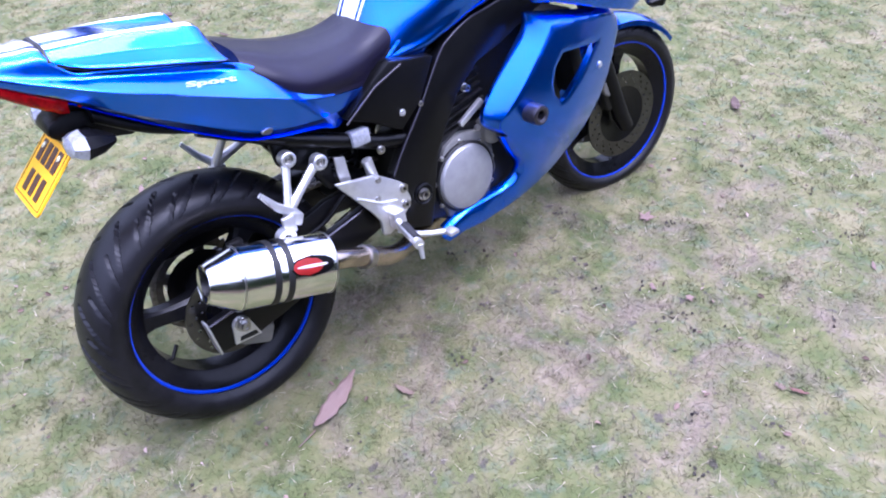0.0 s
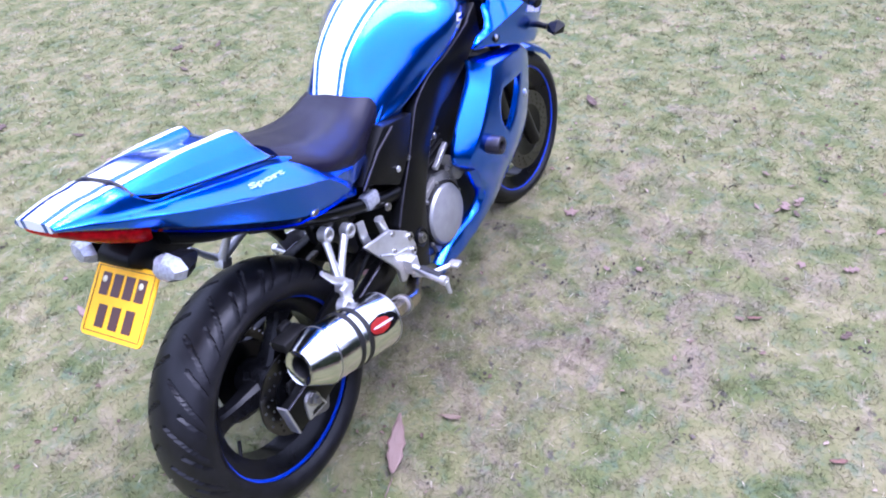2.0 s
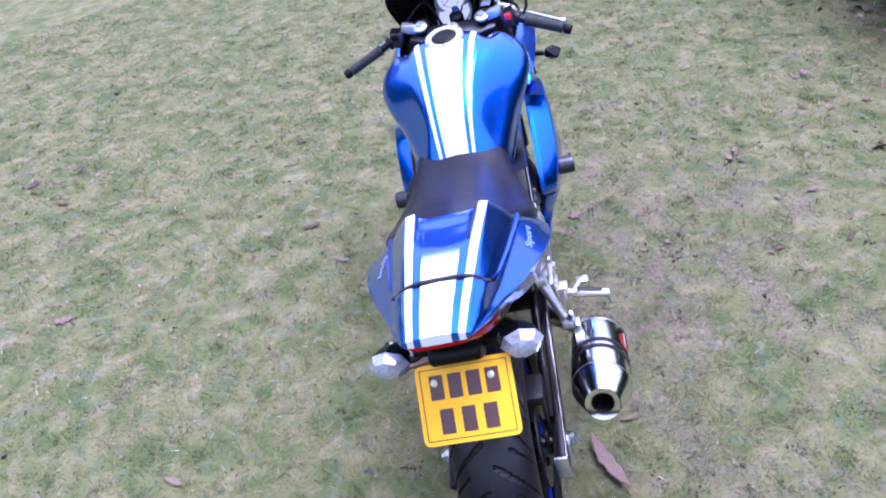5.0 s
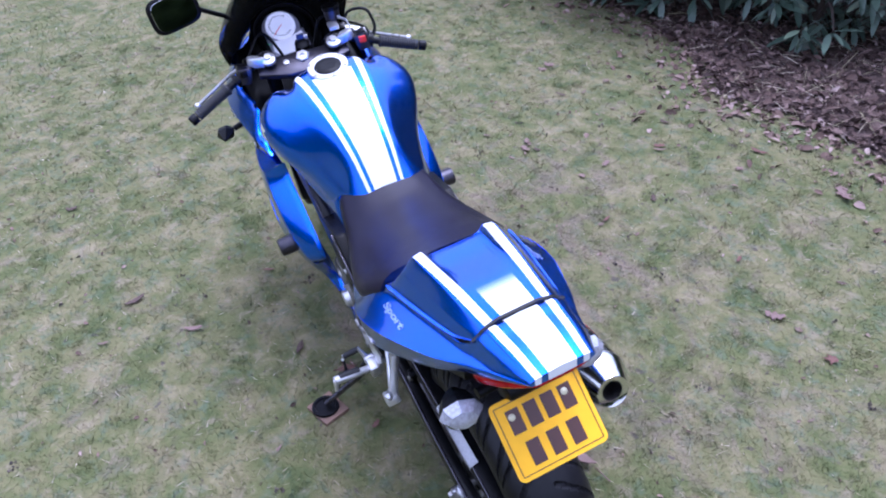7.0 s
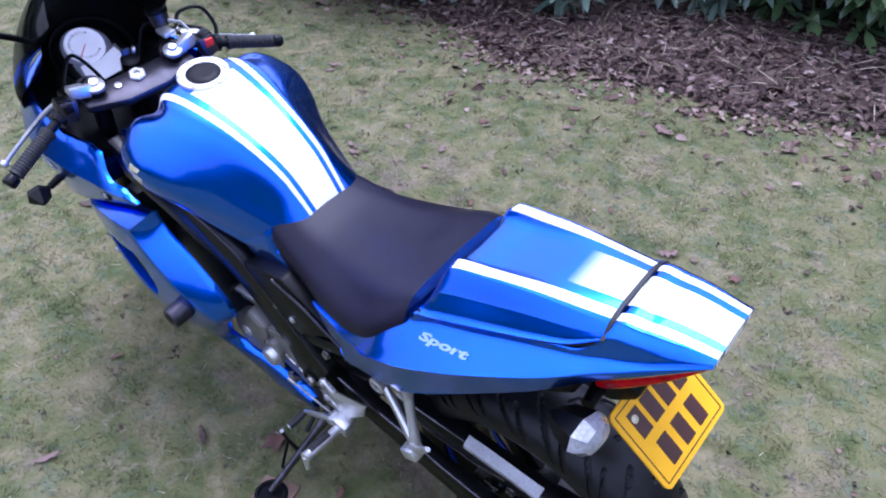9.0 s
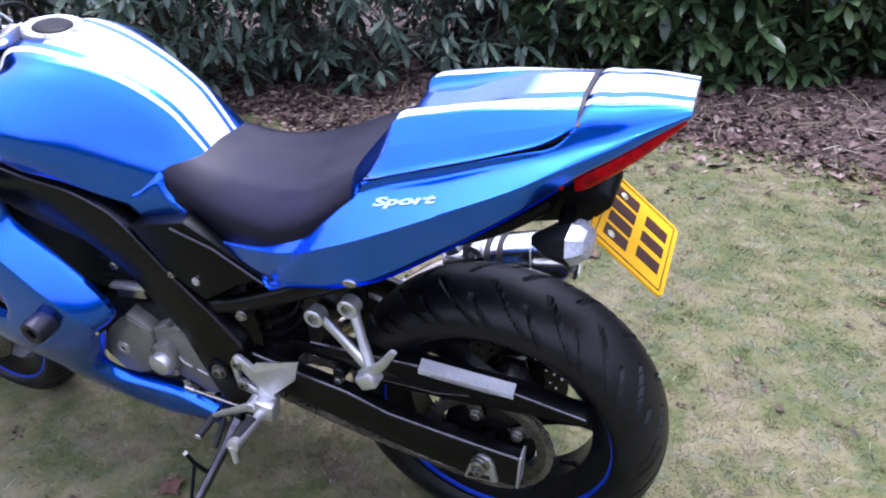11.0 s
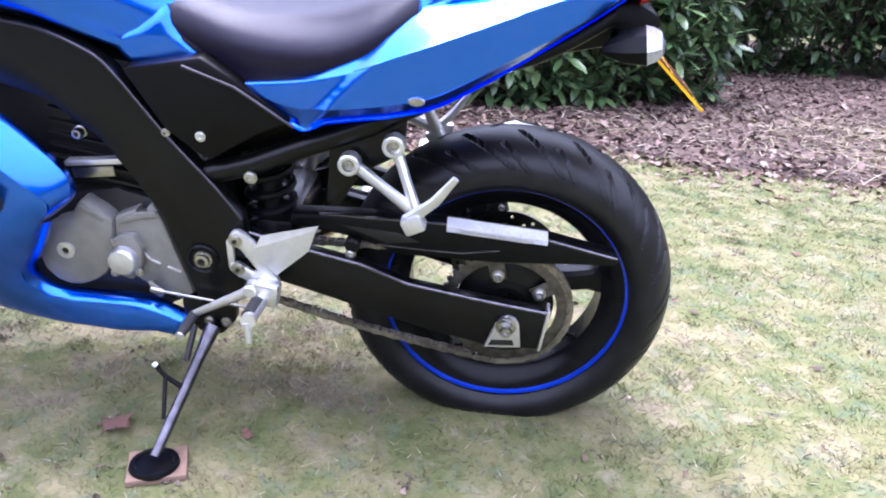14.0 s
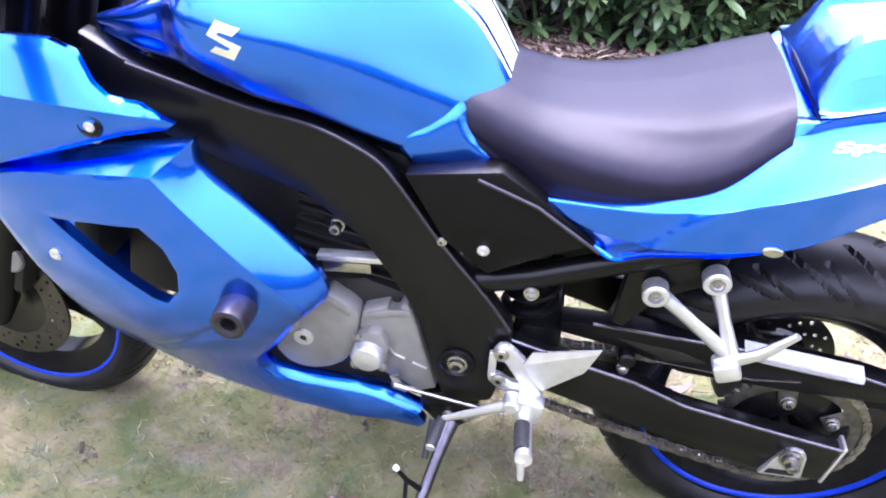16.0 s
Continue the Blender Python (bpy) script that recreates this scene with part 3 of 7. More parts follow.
# clip-on handlebars
for s in (1, -1):
    a = Vector((1.140, s * 0.105, 0.985))
    b = Vector((1.095, s * 0.352, 0.902)) if s < 0 else Vector((1.068, 0.350, 0.890))
    d = (b - a).normalized()
    bar = part("handlebar", steered(rod(a, b - d * 0.02, 0.011)), black_frame, bike)
    part("bar_clamp", steered(sweep([a - FORK * 0.045, a - FORK * 0.012], [0.029, 0.029], 18)), satin_metal, bar)
    part("clamp_block", steered(box(*(a + d * 0.035 + Vector((0.0, 0, 0.004))), 0.03, 0.05, 0.03, 0.006, Matrix.Rotation(radians(s * 14), 4, "X"))), alu, bar)
    grip = [(0.0, 0.0165), (0.004, 0.019), (0.010, 0.0165)]
    for k in range(14):
        grip += [(0.014 + k * 0.0072, 0.0166), (0.0165 + k * 0.0072, 0.0150), (0.0190 + k * 0.0072, 0.0150)]
    grip += [(0.118, 0.0166), (0.122, 0.0001)]
    part("grip", steered(lathe(grip, b - d * 0.128, d, 24)), grip_rubber, bar, "black ribbed rubber grip")
    part("bar_end", steered(lathe([(0, 0.0001), (0, 0.0135), (0.003, 0.0155), (0.020, 0.0155), (0.024, 0.012), (0.024, 0.0001)], b - d * 0.006, d, 20)), black_gloss, bar)
    part("switch_box", steered(box(*(a + d * 0.083), 0.050, 0.042, 0.052, 0.008, Matrix.Rotation(radians(s * 13), 4, "X"))), satin_metal, bar)
    part("switch_cap", steered(box(*(a + d * 0.083 + Vector((-0.004, 0, 0.026))), 0.034, 0.030, 0.008, 0.003, Matrix.Rotation(radians(s * 13), 4, "X"))), black_gloss, bar)
    part("grip_collar", steered(sweep([a + d * 0.104, a + d * 0.118], 0.021, 18)), black_gloss, bar)
    part("switch", steered(box(*(a + d * 0.083 + Vector((-0.022, 0, 0.010))), 0.014, 0.022, 0.020, 0.003)), red_plastic if s < 0 else black_gloss, bar, "red stop switch" if s < 0 else "")
    pivot = a + d * 0.070 + Vector((0.040, 0, 0.004))
    tip = b + Vector((0.098, -s * 0.010, -0.012))
    lever = part("lever", steered(sweep(spline([pivot, pivot.lerp(tip, 0.35) + Vector((0.014, 0, 0)), pivot.lerp(tip, 0.7) + Vector((0.008, 0, 0)), tip], 6), [0.0065] * 6 + [0.005] * 13, 10)), steel, bar, "bare alloy lever with ball end")
    ball = bmesh.new()
    bmesh.ops.create_uvsphere(ball, u_segments=14, v_segments=10, radius=0.0095, matrix=Matrix.Translation(tip))
    part("ball_end", steered(ball), alu, lever)
    part("lever_perch", steered(box(*(a + d * 0.058 + Vector((0.022, 0, 0.004))), 0.05, 0.03, 0.028, 0.006)), black_gloss, bar)
    hose = spline([a + d * 0.06 + Vector((0.04, 0, 0.01)), a + Vector((0.09, -s * 0.01, 0.03)), Vector((1.23, s * 0.05, 0.93)), Vector((1.25, s * 0.03, 0.82))], 8)
    part("control_hose", steered(sweep(hose, 0.0045, 8)), black_plastic, bar)
res = STEM + Vector((0.075, -0.125, 0.055))
tub = part("brake_reservoir", steered(lathe([(0, 0.0001), (0, 0.022), (0.03, 0.024), (0.032, 0.026)], res, (0.1, 0, 1), 24)), satin_metal, bike, "grey brake fluid reservoir")
part("reservoir_cap", steered(lathe([(0.030, 0.027), (0.040, 0.027), (0.043, 0.023), (0.043, 0.0001)], res, (0.1, 0, 1), 24)), black_plastic, tub)
part("reservoir_bracket", steered(box(res.x - 0.035, res.y + 0.01, res.z - 0.005, 0.05, 0.03, 0.012, 0.003)), alu, tub, "bright metal bracket")
part("bracket_arm", steered(sweep([(res.x - 0.02, res.y - 0.012, res.z + 0.010), (res.x - 0.045, res.y - 0.030, res.z + 0.006), (res.x - 0.062, res.y - 0.036, res.z - 0.012)], [0.006, 0.005, 0.006], 8, flat=0.5)), alu, tub)
mc = part("front_master_cylinder", steered(sweep([(1.178, -0.150, 0.980), (1.166, -0.190, 0.968)], [0.013, 0.012], 16)), alu, bike, "bright front brake master cylinder")
part("banjo_bolt", steered(bolt((1.180, -0.147, 0.990), (0, 0.3, 1), 0.008, 0.010)), steel, mc)
part("clamp_bolt", steered(bolt((1.140, -0.176, 0.985), (-0.6, 0, 0.8), 0.006, 0.006)), steel, mc)
part("clamp_bolt", steered(bolt((1.140, -0.196, 0.979), (-0.6, 0, 0.8), 0.006, 0.006)), steel, mc)
part("brake_hose", steered(sweep(spline([(1.180, -0.147, 0.995), (1.205, -0.175, 1.020), (1.190, -0.225, 1.018), (1.165, -0.238, 0.975), (1.150, -0.225, 0.950)], 8), 0.0048, 8)), black_plastic, mc)
part("throttle_cable", steered(sweep(spline([(1.135, -0.215, 0.955), (1.175, -0.205, 0.975), (1.215, -0.150, 0.985), (1.245, -0.08, 0.93)], 8), 0.0038, 8)), black_plastic, mc)

# instruments
DIAL = Vector((1.335, 0.0, 0.965))
FACE = Vector((-0.62, 0, 0.78)).normalized()
TILT_M = Matrix.Translation(DIAL) @ Vector((0, 0, 1)).rotation_difference(FACE).to_matrix().to_4x4()


def on_dial(bm):
    bmesh.ops.transform(bm, matrix=TILT_M, verts=bm.verts)
    return bm


case = part("instrument_panel", on_dial(box(0, 0, -0.03, 0.17, 0.175, 0.05, 0.022, seg=4)), black_plastic, bike, "black instrument cluster with pale dial")
part("speedometer", on_dial(lathe([(0, 0.0001), (0, 0.040), (0.004, 0.0425), (0.006, 0.0425), (0.006, 0.046), (-0.004, 0.048)], (0.018, 0.004, 0.0), (0, 0, 1), 40)), dial_white, case, "round pale dial face")
part("face_plate", on_dial(lathe([(-0.003, 0.0001), (-0.003, 0.058), (-0.006, 0.061)], (0.012, 0.004, 0.0), (0, 0, 1), 40)), face_silver, case, "silver-grey instrument face")
for ya, yb in ((-0.060, -0.040), (0.040, 0.062)):
    part("face_plate", on_dial(box(-0.045, (ya + yb) / 2, -0.003, 0.066, yb - ya, 0.006, 0.002)), face_silver, case)
ticks = bmesh.new()
for k in range(26):
    a = radians(-40 + k * 260 / 25)
    box(0.018 + 0.035 * math.cos(a), 0.004 + 0.035 * math.sin(a), 0.0012, 0.006, 0.0012 if k % 5 else 0.002, 0.001, 0, Matrix.Rotation(a, 4, "Z"), ticks)
part("dial_ticks", on_dial(ticks), black_gloss, case)
part("dial_needle", on_dial(box(0.005, 0.018, 0.003, 0.044, 0.002, 0.001, 0, Matrix.Rotation(radians(130), 4, "Z"))), red_plastic, case, "red needle")
lcd = prism([(-0.082, -0.030), (-0.082, 0.034), (-0.060, 0.056), (-0.026, 0.050), (-0.030, 0.016), (-0.033, 0.0), (-0.028, -0.020), (-0.020, -0.050), (-0.050, -0.054)], -0.003, 0.004, 0.002)
bmesh.ops.transform(lcd, matrix=Matrix(((1, 0, 0, 0), (0, 0, 1, 0), (0, 1, 0, 0), (0, 0, 0, 1))), verts=lcd.verts)
part("lcd_display", on_dial(lcd), lcd_mat, case, "grey digital display")
part("tell_tale", on_dial(lathe([(0, 0.0001), (0.0, 0.005), (-0.004, 0.006)], (-0.028, 0.058, -0.003), (0, 0, 1), 12)), green_lamp, case, "lit green indicator light")
for k, yy in enumerate((0.060, 0.062, -0.058, -0.062)):
    part("tell_tale", on_dial(lathe([(0, 0.0001), (0.0, 0.0035), (-0.004, 0.005)], (-0.010 - 0.02 * (k % 2), yy, -0.003), (0, 0, 1), 12)), black_gloss, case)
bez = lathe([(-0.03, 0.095), (0.012, 0.092), (0.022, 0.098), (0.01, 0.108), (-0.03, 0.118)], (-0.01, 0, -0.012), (0, 0, 1), 40, closed=True)
part("cluster_surround", on_dial(bez), black_plastic, case)

# windscreen and nose
scr = bmesh.new()
grid = []
for i in range(15):
    u = i / 14
    x, z = 1.56 - 0.30 * u - 0.06 * u * u, 0.93 + 0.30 * u ** 0.85
    w = 0.185 + 0.03 * math.sin(u * 2.4) - 0.07 * u ** 3
    row = []
    for j in range(21):
        v = -1 + 2 * j / 20
        row.append(scr.verts.new((x - 0.15 * v * v * (1 - 0.35 * u), w * v * 1.02, z - 0.08 * abs(v) ** 3)))
    grid.append(row)
for r0, r1 in zip(grid, grid[1:]):
    for j in range(20):
        scr.faces.new((r0[j], r0[j + 1], r1[j + 1], r1[j]))
bmesh.ops.solidify(scr, geom=scr.faces[:], thickness=0.004)
part("windscreen", scr, screen_mat, bike, "dark tinted windscreen")
nose = [(1.18, [(0, .80), (.10, .80), (.16, .80), (.19, .78), (.19, .74), (.16, .72), (0, .72)]),
        (1.30, [(0, .86), (.12, .86), (.19, .85), (.225, .80), (.22, .73), (.17, .70), (0, .70)]),
        (1.42, [(0, .90), (.10, .90), (.175, .88), (.205, .82), (.195, .76), (.14, .73), (0, .72)]),
        (1.54, [(0, .93), (.06, .92), (.12, .89), (.145, .84), (.135, .79), (.09, .76), (0, .75)]),
        (1.60, [(0, .90), (.03, .90), (.06, .87), (.075, .84), (.07, .81), (.04, .79), (0, .785)])]
part("nose_fairing", loft(nose, 6, 4), blue, bike)
inner = part("cockpit_panel", loft([(1.16, [(0, .80), (.10, .80), (.17, .83), (.19, .82), (.17, .80), (.10, .79), (0, .79)]), (1.28, [(0, .90), (.10, .90), (.17, .905), (.20, .88), (.18, .86), (.1, .85), (0, .85)]), (1.40, [(0, .93), (.10, .93), (.16, .925), (.19, .90), (.17, .88), (.1, .87), (0, .87)])], 6, 3), black_plastic, bike)
for s in (1, -1):
    ua = Vector((1.27, s * 0.15, 1.085))
    head = Vector((1.192, s * 0.292, 1.178)) if s > 0 else Vector((1.20, s * 0.40, 1.14))
    mid = ua.lerp(head, 0.5) + Vector((0.01, 0, 0.012))
    mirror = part("mirror", sweep(spline([ua, mid, head + Vector((0.012, -s * 0.055, -0.01))], 6), 0.0075, 12), black_gloss, bike, "black wing mirror on a slim stalk")
    place = Matrix.Translation(head) @ Matrix.Rotation(radians(s * 8), 4, "Z") @ Matrix.Rotation(radians(9), 4, "Y")

    def squared(profile):
        """A lathe turned into a rounded rectangle, wider outboard."""
        bm = lathe(profile, (0, 0, 0), (1, 0, 0), 40)
        for v in bm.verts:
            r = math.hypot(v.co.y, v.co.z)
            if r > 1e-3:
                c, d = abs(v.co.y) / r, abs(v.co.z) / r
                k = 1 / (c ** 4 + d ** 4) ** 0.25
                wide = 1.18 * k
                v.co.z *= 0.80 * k * (1 + 1.6 * s * v.co.y)
                v.co.y *= wide
        bmesh.ops.transform(bm, matrix=place, verts=bm.verts)
        return bm

    part("mirror_shell", squared([(-0.012, 0.0001), (-0.012, 0.053), (-0.008, 0.060), (0.010, 0.056), (0.026, 0.036), (0.032, 0.0001)]), black_plastic, mirror)
    part("mirror_glass", squared([(-0.0135, 0.0001), (-0.0135, 0.050), (-0.011, 0.0515)]), mirror_mat, mirror)
    # front indicator
    stem = part("front_indicator", sweep([(1.30, s * 0.20, 0.742), (1.30, s * 0.262, 0.726)], [0.012, 0.009], 12), black_plastic, bike, "black front indicator on a short stalk")
    body = lathe([(-0.050, 0.0001), (-0.046, 0.006), (-0.006, 0.027), (0.012, 0.026)], (0, 0, 0), (1, 0, 0), 6)
    lens = lathe([(0.012, 0.026), (0.026, 0.016), (0.030, 0.0001)], (0, 0, 0), (1, 0, 0), 6)
    for piece in (body, lens):
        bmesh.ops.transform(piece, matrix=Matrix.Translation((1.300, s * 0.292, 0.722)) @ Matrix.Rotation(radians(-14 * s), 4, "Z") @ Matrix.Diagonal((1.0, 1.15, 0.85, 1)), verts=piece.verts)
    part("indicator_body", body, black_plastic, stem, smooth=20)
    part("indicator_lens", lens, clear_lens, stem, smooth=20)
mudguard = lathe([(-0.068, 0.285), (-0.066, 0.300), (-0.045, 0.312), (0, 0.317), (0.045, 0.312), (0.066, 0.300), (0.068, 0.285), (0.062, 0.290), (0.04, 0.306), (0, 0.311), (-0.04, 0.306), (-0.062, 0.290)], FRONT, (0, 1, 0), 40, closed=True, a0=radians(-165), a1=radians(-40))
part("front_mudguard", steered(mudguard), blue, bike, "blue front mudguard")

# upper fairing sides: an upward plane folded over a sharp crease
up_out = [(0.918, 0.806), (0.96, 0.828), (1.00, 0.836), (1.02, 0.850), (1.045, 0.882), (1.08, 0.894), (1.17, 0.900), (1.27, 0.925), (1.38, 0.93), (1.44, 0.90), (1.46, 0.82), (1.44, 0.74), (1.36, 0.70), (1.29, 0.685), (1.20, 0.713), (1.08, 0.753), (0.99, 0.785), (0.93, 0.797)]
up_side = blend([(0.92, 0.80, 0.210), (1.0, 0.80, 0.226), (1.08, 0.83, 0.238), (1.08, 0.76, 0.226), (1.17, 0.84, 0.248), (1.17, 0.73, 0.230), (1.28, 0.86, 0.246), (1.29, 0.69, 0.222), (1.40, 0.88, 0.205), (1.42, 0.80, 0.205), (1.40, 0.72, 0.190), (1.46, 0.82, 0.175)])


def up_y(x, z):
    fold = 0.813 + (x - 0.92) * 0.118
    return min(up_side(x, z), max(0.160, up_side(x, fold) - 0.72 * (z - fold)))


# lower fairing with its opening
rear_edge = [(0.905, 0.778), (0.899, 0.735), (0.855, 0.692), (0.800, 0.640), (0.748, 0.582), (0.735, 0.545), (0.747, 0.520), (0.785, 0.490)]
rear_crease = [(0.948, 0.742), (0.915, 0.705), (0.880, 0.668), (0.828, 0.612), (0.780, 0.560), (0.762, 0.535), (0.768, 0.515), (0.790, 0.491)]
top_edge = [(0.905, 0.778), (1.008, 0.757), (1.12, 0.730), (1.205, 0.712), (1.246, 0.680)]
top_crease = [(0.948, 0.742), (1.05, 0.732), (1.15, 0.714), (1.20, 0.698), (1.236, 0.670)]
scoop_crease = [(0.790, 0.491), (0.832, 0.424), (0.864, 0.378), (0.868, 0.345), (0.845, 0.314), (0.80, 0.300), (0.70, 0.298), (0.65, 0.290), (0.600, 0.268)]
scoop_edge = [(0.778, 0.488), (0.819, 0.420), (0.850, 0.378), (0.855, 0.350), (0.837, 0.325), (0.798, 0.312), (0.70, 0.309), (0.646, 0.300), (0.594, 0.276)]
low_out = top_crease + [(1.244, 0.640), (1.19, 0.527), (1.145, 0.455), (1.105, 0.390), (1.066, 0.338), (1.011, 0.300), (0.942, 0.272), (0.887, 0.256), (0.82, 0.246), (0.718, 0.243), (0.65, 0.246), (0.60, 0.234), (0.588, 0.246)] + scoop_crease[:0:-1] + rear_crease[:0:-1]
hole = [(1.120, 0.648), (1.05, 0.657), (0.975, 0.664), (0.945, 0.635), (0.930, 0.595), (0.934, 0.562), (0.955, 0.536), (0.975, 0.542), (1.038, 0.586)]
low_main = blend([(0.90, 0.77, 0.240), (0.82, 0.66, 0.246), (0.745, 0.57, 0.232), (0.78, 0.47, 0.212), (0.86, 0.37, 0.190),
                  (0.985, 0.745, 0.246), (0.94, 0.70, 0.250), (0.865, 0.625, 0.250), (0.80, 0.55, 0.240), (0.84, 0.48, 0.236), (0.91, 0.56, 0.257), (0.90, 0.42, 0.226),
                  (1.10, 0.73, 0.238), (1.20, 0.71, 0.226), (1.25, 0.65, 0.208), (1.19, 0.53, 0.218), (1.12, 0.46, 0.222), (1.05, 0.40, 0.212), (0.98, 0.34, 0.188), (1.0, 0.47, 0.250), (1.08, 0.60, 0.250), (1.03, 0.69, 0.250), (0.96, 0.62, 0.258),
                  (1.066, 0.338, 0.172), (1.0, 0.298, 0.166), (0.885, 0.258, 0.160), (0.80, 0.248, 0.165), (0.72, 0.265, 0.174), (0.65, 0.26, 0.170), (0.59, 0.24, 0.160), (0.85, 0.29, 0.176), (0.92, 0.33, 0.190), (0.80, 0.298, 0.160), (0.70, 0.296, 0.158)])


def low_y(x, z):
    """The broad bulged face with a groove running down from the bobbin."""
    g = abs((x - 0.872) * 0.62 + (z - 0.505) * 0.78)
    return low_main(x, z) - (0.006 * max(0.0, 1 - g / 0.009) if 0.875 < x < 1.02 else 0.0)


def folded_strip(edge, crease, edge_y, s, bm):
    """A folded border of the panel, ruled between its outer edge and the crease."""
    own = bmesh.new()
    a = spline([(x, low_y(x, z) - 0.020 if edge_y is None else edge_y, z) for x, z in edge], 5)
    b = spline([(x, low_y(x, z) - 0.003, z) for x, z in crease], 5)
    rows = []
    for p, q in zip(a, b):
        rows.append([own.verts.new((v.x, s * v.y, v.z)) for v in [p + Vector((0, -0.012, 0))] + [p.lerp(q, t) + Vector((0, 0.0025 * math.sin(math.pi * t), 0)) for t in (0, 0.12, 0.35, 0.65, 0.88, 1)] + [q + Vector((0, -0.012, 0))]])
    for r0, r1 in zip(rows, rows[1:]):
        for j in range(len(r0) - 1):
            own.faces.new((r0[j], r0[j + 1], r1[j + 1], r1[j]))
    return merge(bm, own)


for s in (1, -1):
    part("upper_fairing", shell(up_out, [], up_y, 0.008, 0.008, 0.004, 0.008, s, [[(0.935, 0.8148), (1.44, 0.8744)]]), blue, bike, "blue upper fairing side")
    panel_bm = shell(low_out, [hole], low_y, 0.009, 0.018, 0.003, 0.008, s)
    folded_strip(rear_edge, rear_crease, 0.192, s, panel_bm)
    folded_strip(top_edge, top_crease, 0.198, s, panel_bm)
    folded_strip(scoop_edge, scoop_crease, None, s, panel_bm)
    side_panel = part("lower_fairing", panel_bm, blue, bike, "blue lower fairing with an open slot")
    cup = (1.024, s * (up_y(1.024, 0.799) + 0.001), 0.799)
    part("bolt_recess", lathe([(-0.001, 0.0001), (-0.001, 0.0135), (0.0014, 0.0155), (-0.002, 0.0170)], cup, (0, s, 0), 24), black_gloss, side_panel)
    part("fairing_bolt", bolt(cup, (0, s, 0), 0.006, 0.003), alu, side_panel)
    marks = bmesh.new()
    for x0, x1 in ((1.205, 1.262), (1.268, 1.318), (1.328, 1.378)):
        rows = []
        for x, tilt_x in ((x0, 0), (x1, 0)):
            mid_z = 0.822 - (x - 1.205) * 0.34
            rows.append([marks.verts.new((x + (0.010 if up else 0), s * (up_y(x, mid_z + (0.014 if up else -0.014)) + 0.0016), mid_z + (0.014 if up else -0.014))) for up in (1, 0)])
        marks.faces.new((rows[0][0], rows[1][0], rows[1][1], rows[0][1]))
    bmesh.ops.solidify(marks, geom=marks.faces[:], thickness=0.0008)
    part("fairing_mark", marks, label_mat, side_panel, "white bars on the fairing")
    part("fairing_bolt", bolt((1.127, s * low_y(1.127, 0.582), 0.582), (0, s, 0), 0.008, 0.004), alu, side_panel)
    part("crash_bobbin", lathe([(0, 0.0001), (0, 0.034), (0.010, 0.034), (0.010, 0.027), (0.050, 0.0275), (0.058, 0.025), (0.060, 0.019), (0.056, 0.012), (0.035, 0.011), (0.035, 0.0001)], (0.850, s * 0.230, 0.543), (0, s, 0), 32), satin_metal, bike, "dark satin crash bobbin")

# fuel tank
tank_sec = [(0.508, [(0, .847), (.045, .845), (.060, .842), (.076, .831), (.094, .812), (.107, .792), (.110, .772), (.10, .757), (0, .75)]),
            (0.535, [(0, .893), (.045, .890), (.058, .884), (.074, .870), (.094, .842), (.110, .812), (.117, .780), (.112, .757), (0, .745)]),
            (0.565, [(0, .934), (.048, .929), (.061, .922), (.075, .904), (.097, .863), (.117, .826), (.124, .785), (.118, .755), (0, .74)]),
            (0.62, [(0, .974), (.055, .969), (.070, .960), (.087, .938), (.113, .890), (.135, .846), (.137, .798), (.128, .760), (0, .74)]),
            (0.69, [(0, 1.010), (.066, 1.003), (.086, .993), (.108, .971), (.139, .924), (.161, .876), (.158, .830), (.142, .786), (0, .76)]),
            (0.755, [(0, 1.032), (.078, 1.023), (.103, 1.013), (.134, .993), (.173, .951), (.196, .910), (.187, .860), (.150, .812), (0, .78)]),
            (0.812, [(0, 1.043), (.084, 1.033), (.111, 1.019), (.152, .999), (.196, .962), (.215, .924), (.202, .872), (.155, .826), (0, .80)]),
            (0.860, [(0, 1.042), (.080, 1.030), (.104, 1.003), (.154, 1.003), (.197, .968), (.214, .931), (.201, .884), (.155, .840), (0, .81)]),
            (0.898, [(0, 1.016), (.068, 1.006), (.095, .985), (.142, .994), (.184, .966), (.202, .934), (.192, .892), (.152, .850), (0, .82)]),
            (0.935, [(0, .950), (.055, .953), (.082, .958), (.116, .967), (.153, .955), (.172, .931), (.168, .897), (.147, .860), (0, .83)]),
            (0.99, [(0, .905), (.055, .905), (.080, .912), (.108, .925), (.137, .925), (.152, .912), (.150, .893), (.138, .870), (0, .85)]),
            (1.05, [(0, .885), (.055, .886), (.078, .890), (.100, .897), (.120, .903), (.130, .898), (.127, .888), (.115, .879), (0, .87)])]
tank_bm = loft(tank_sec, 8, 6)
bmesh.ops.translate(tank_bm, verts=tank_bm.verts, vec=(0, -0.006, 0))
from mathutils.bvhtree import BVHTree
tank_bvh = BVHTree.FromBMesh(tank_bm)
tank = part("fuel_tank", tank_bm, tank_paint, bike, "blue fuel tank with white racing stripes", 60)
cap_up = Vector((-0.16, 0, 1)).normalized()
hit = tank_bvh.ray_cast(Vector((0.826, -0.008, 1.3)), Vector((0, 0, -1)))[0]
cap = part("filler_cap", lathe([(-0.01, 0.054), (0.002, 0.054), (0.004, 0.052), (0.004, 0.044), (0.002, 0.042), (0.002, 0.036)], hit, cap_up, 48), alu, tank, "silver ring round the filler cap")
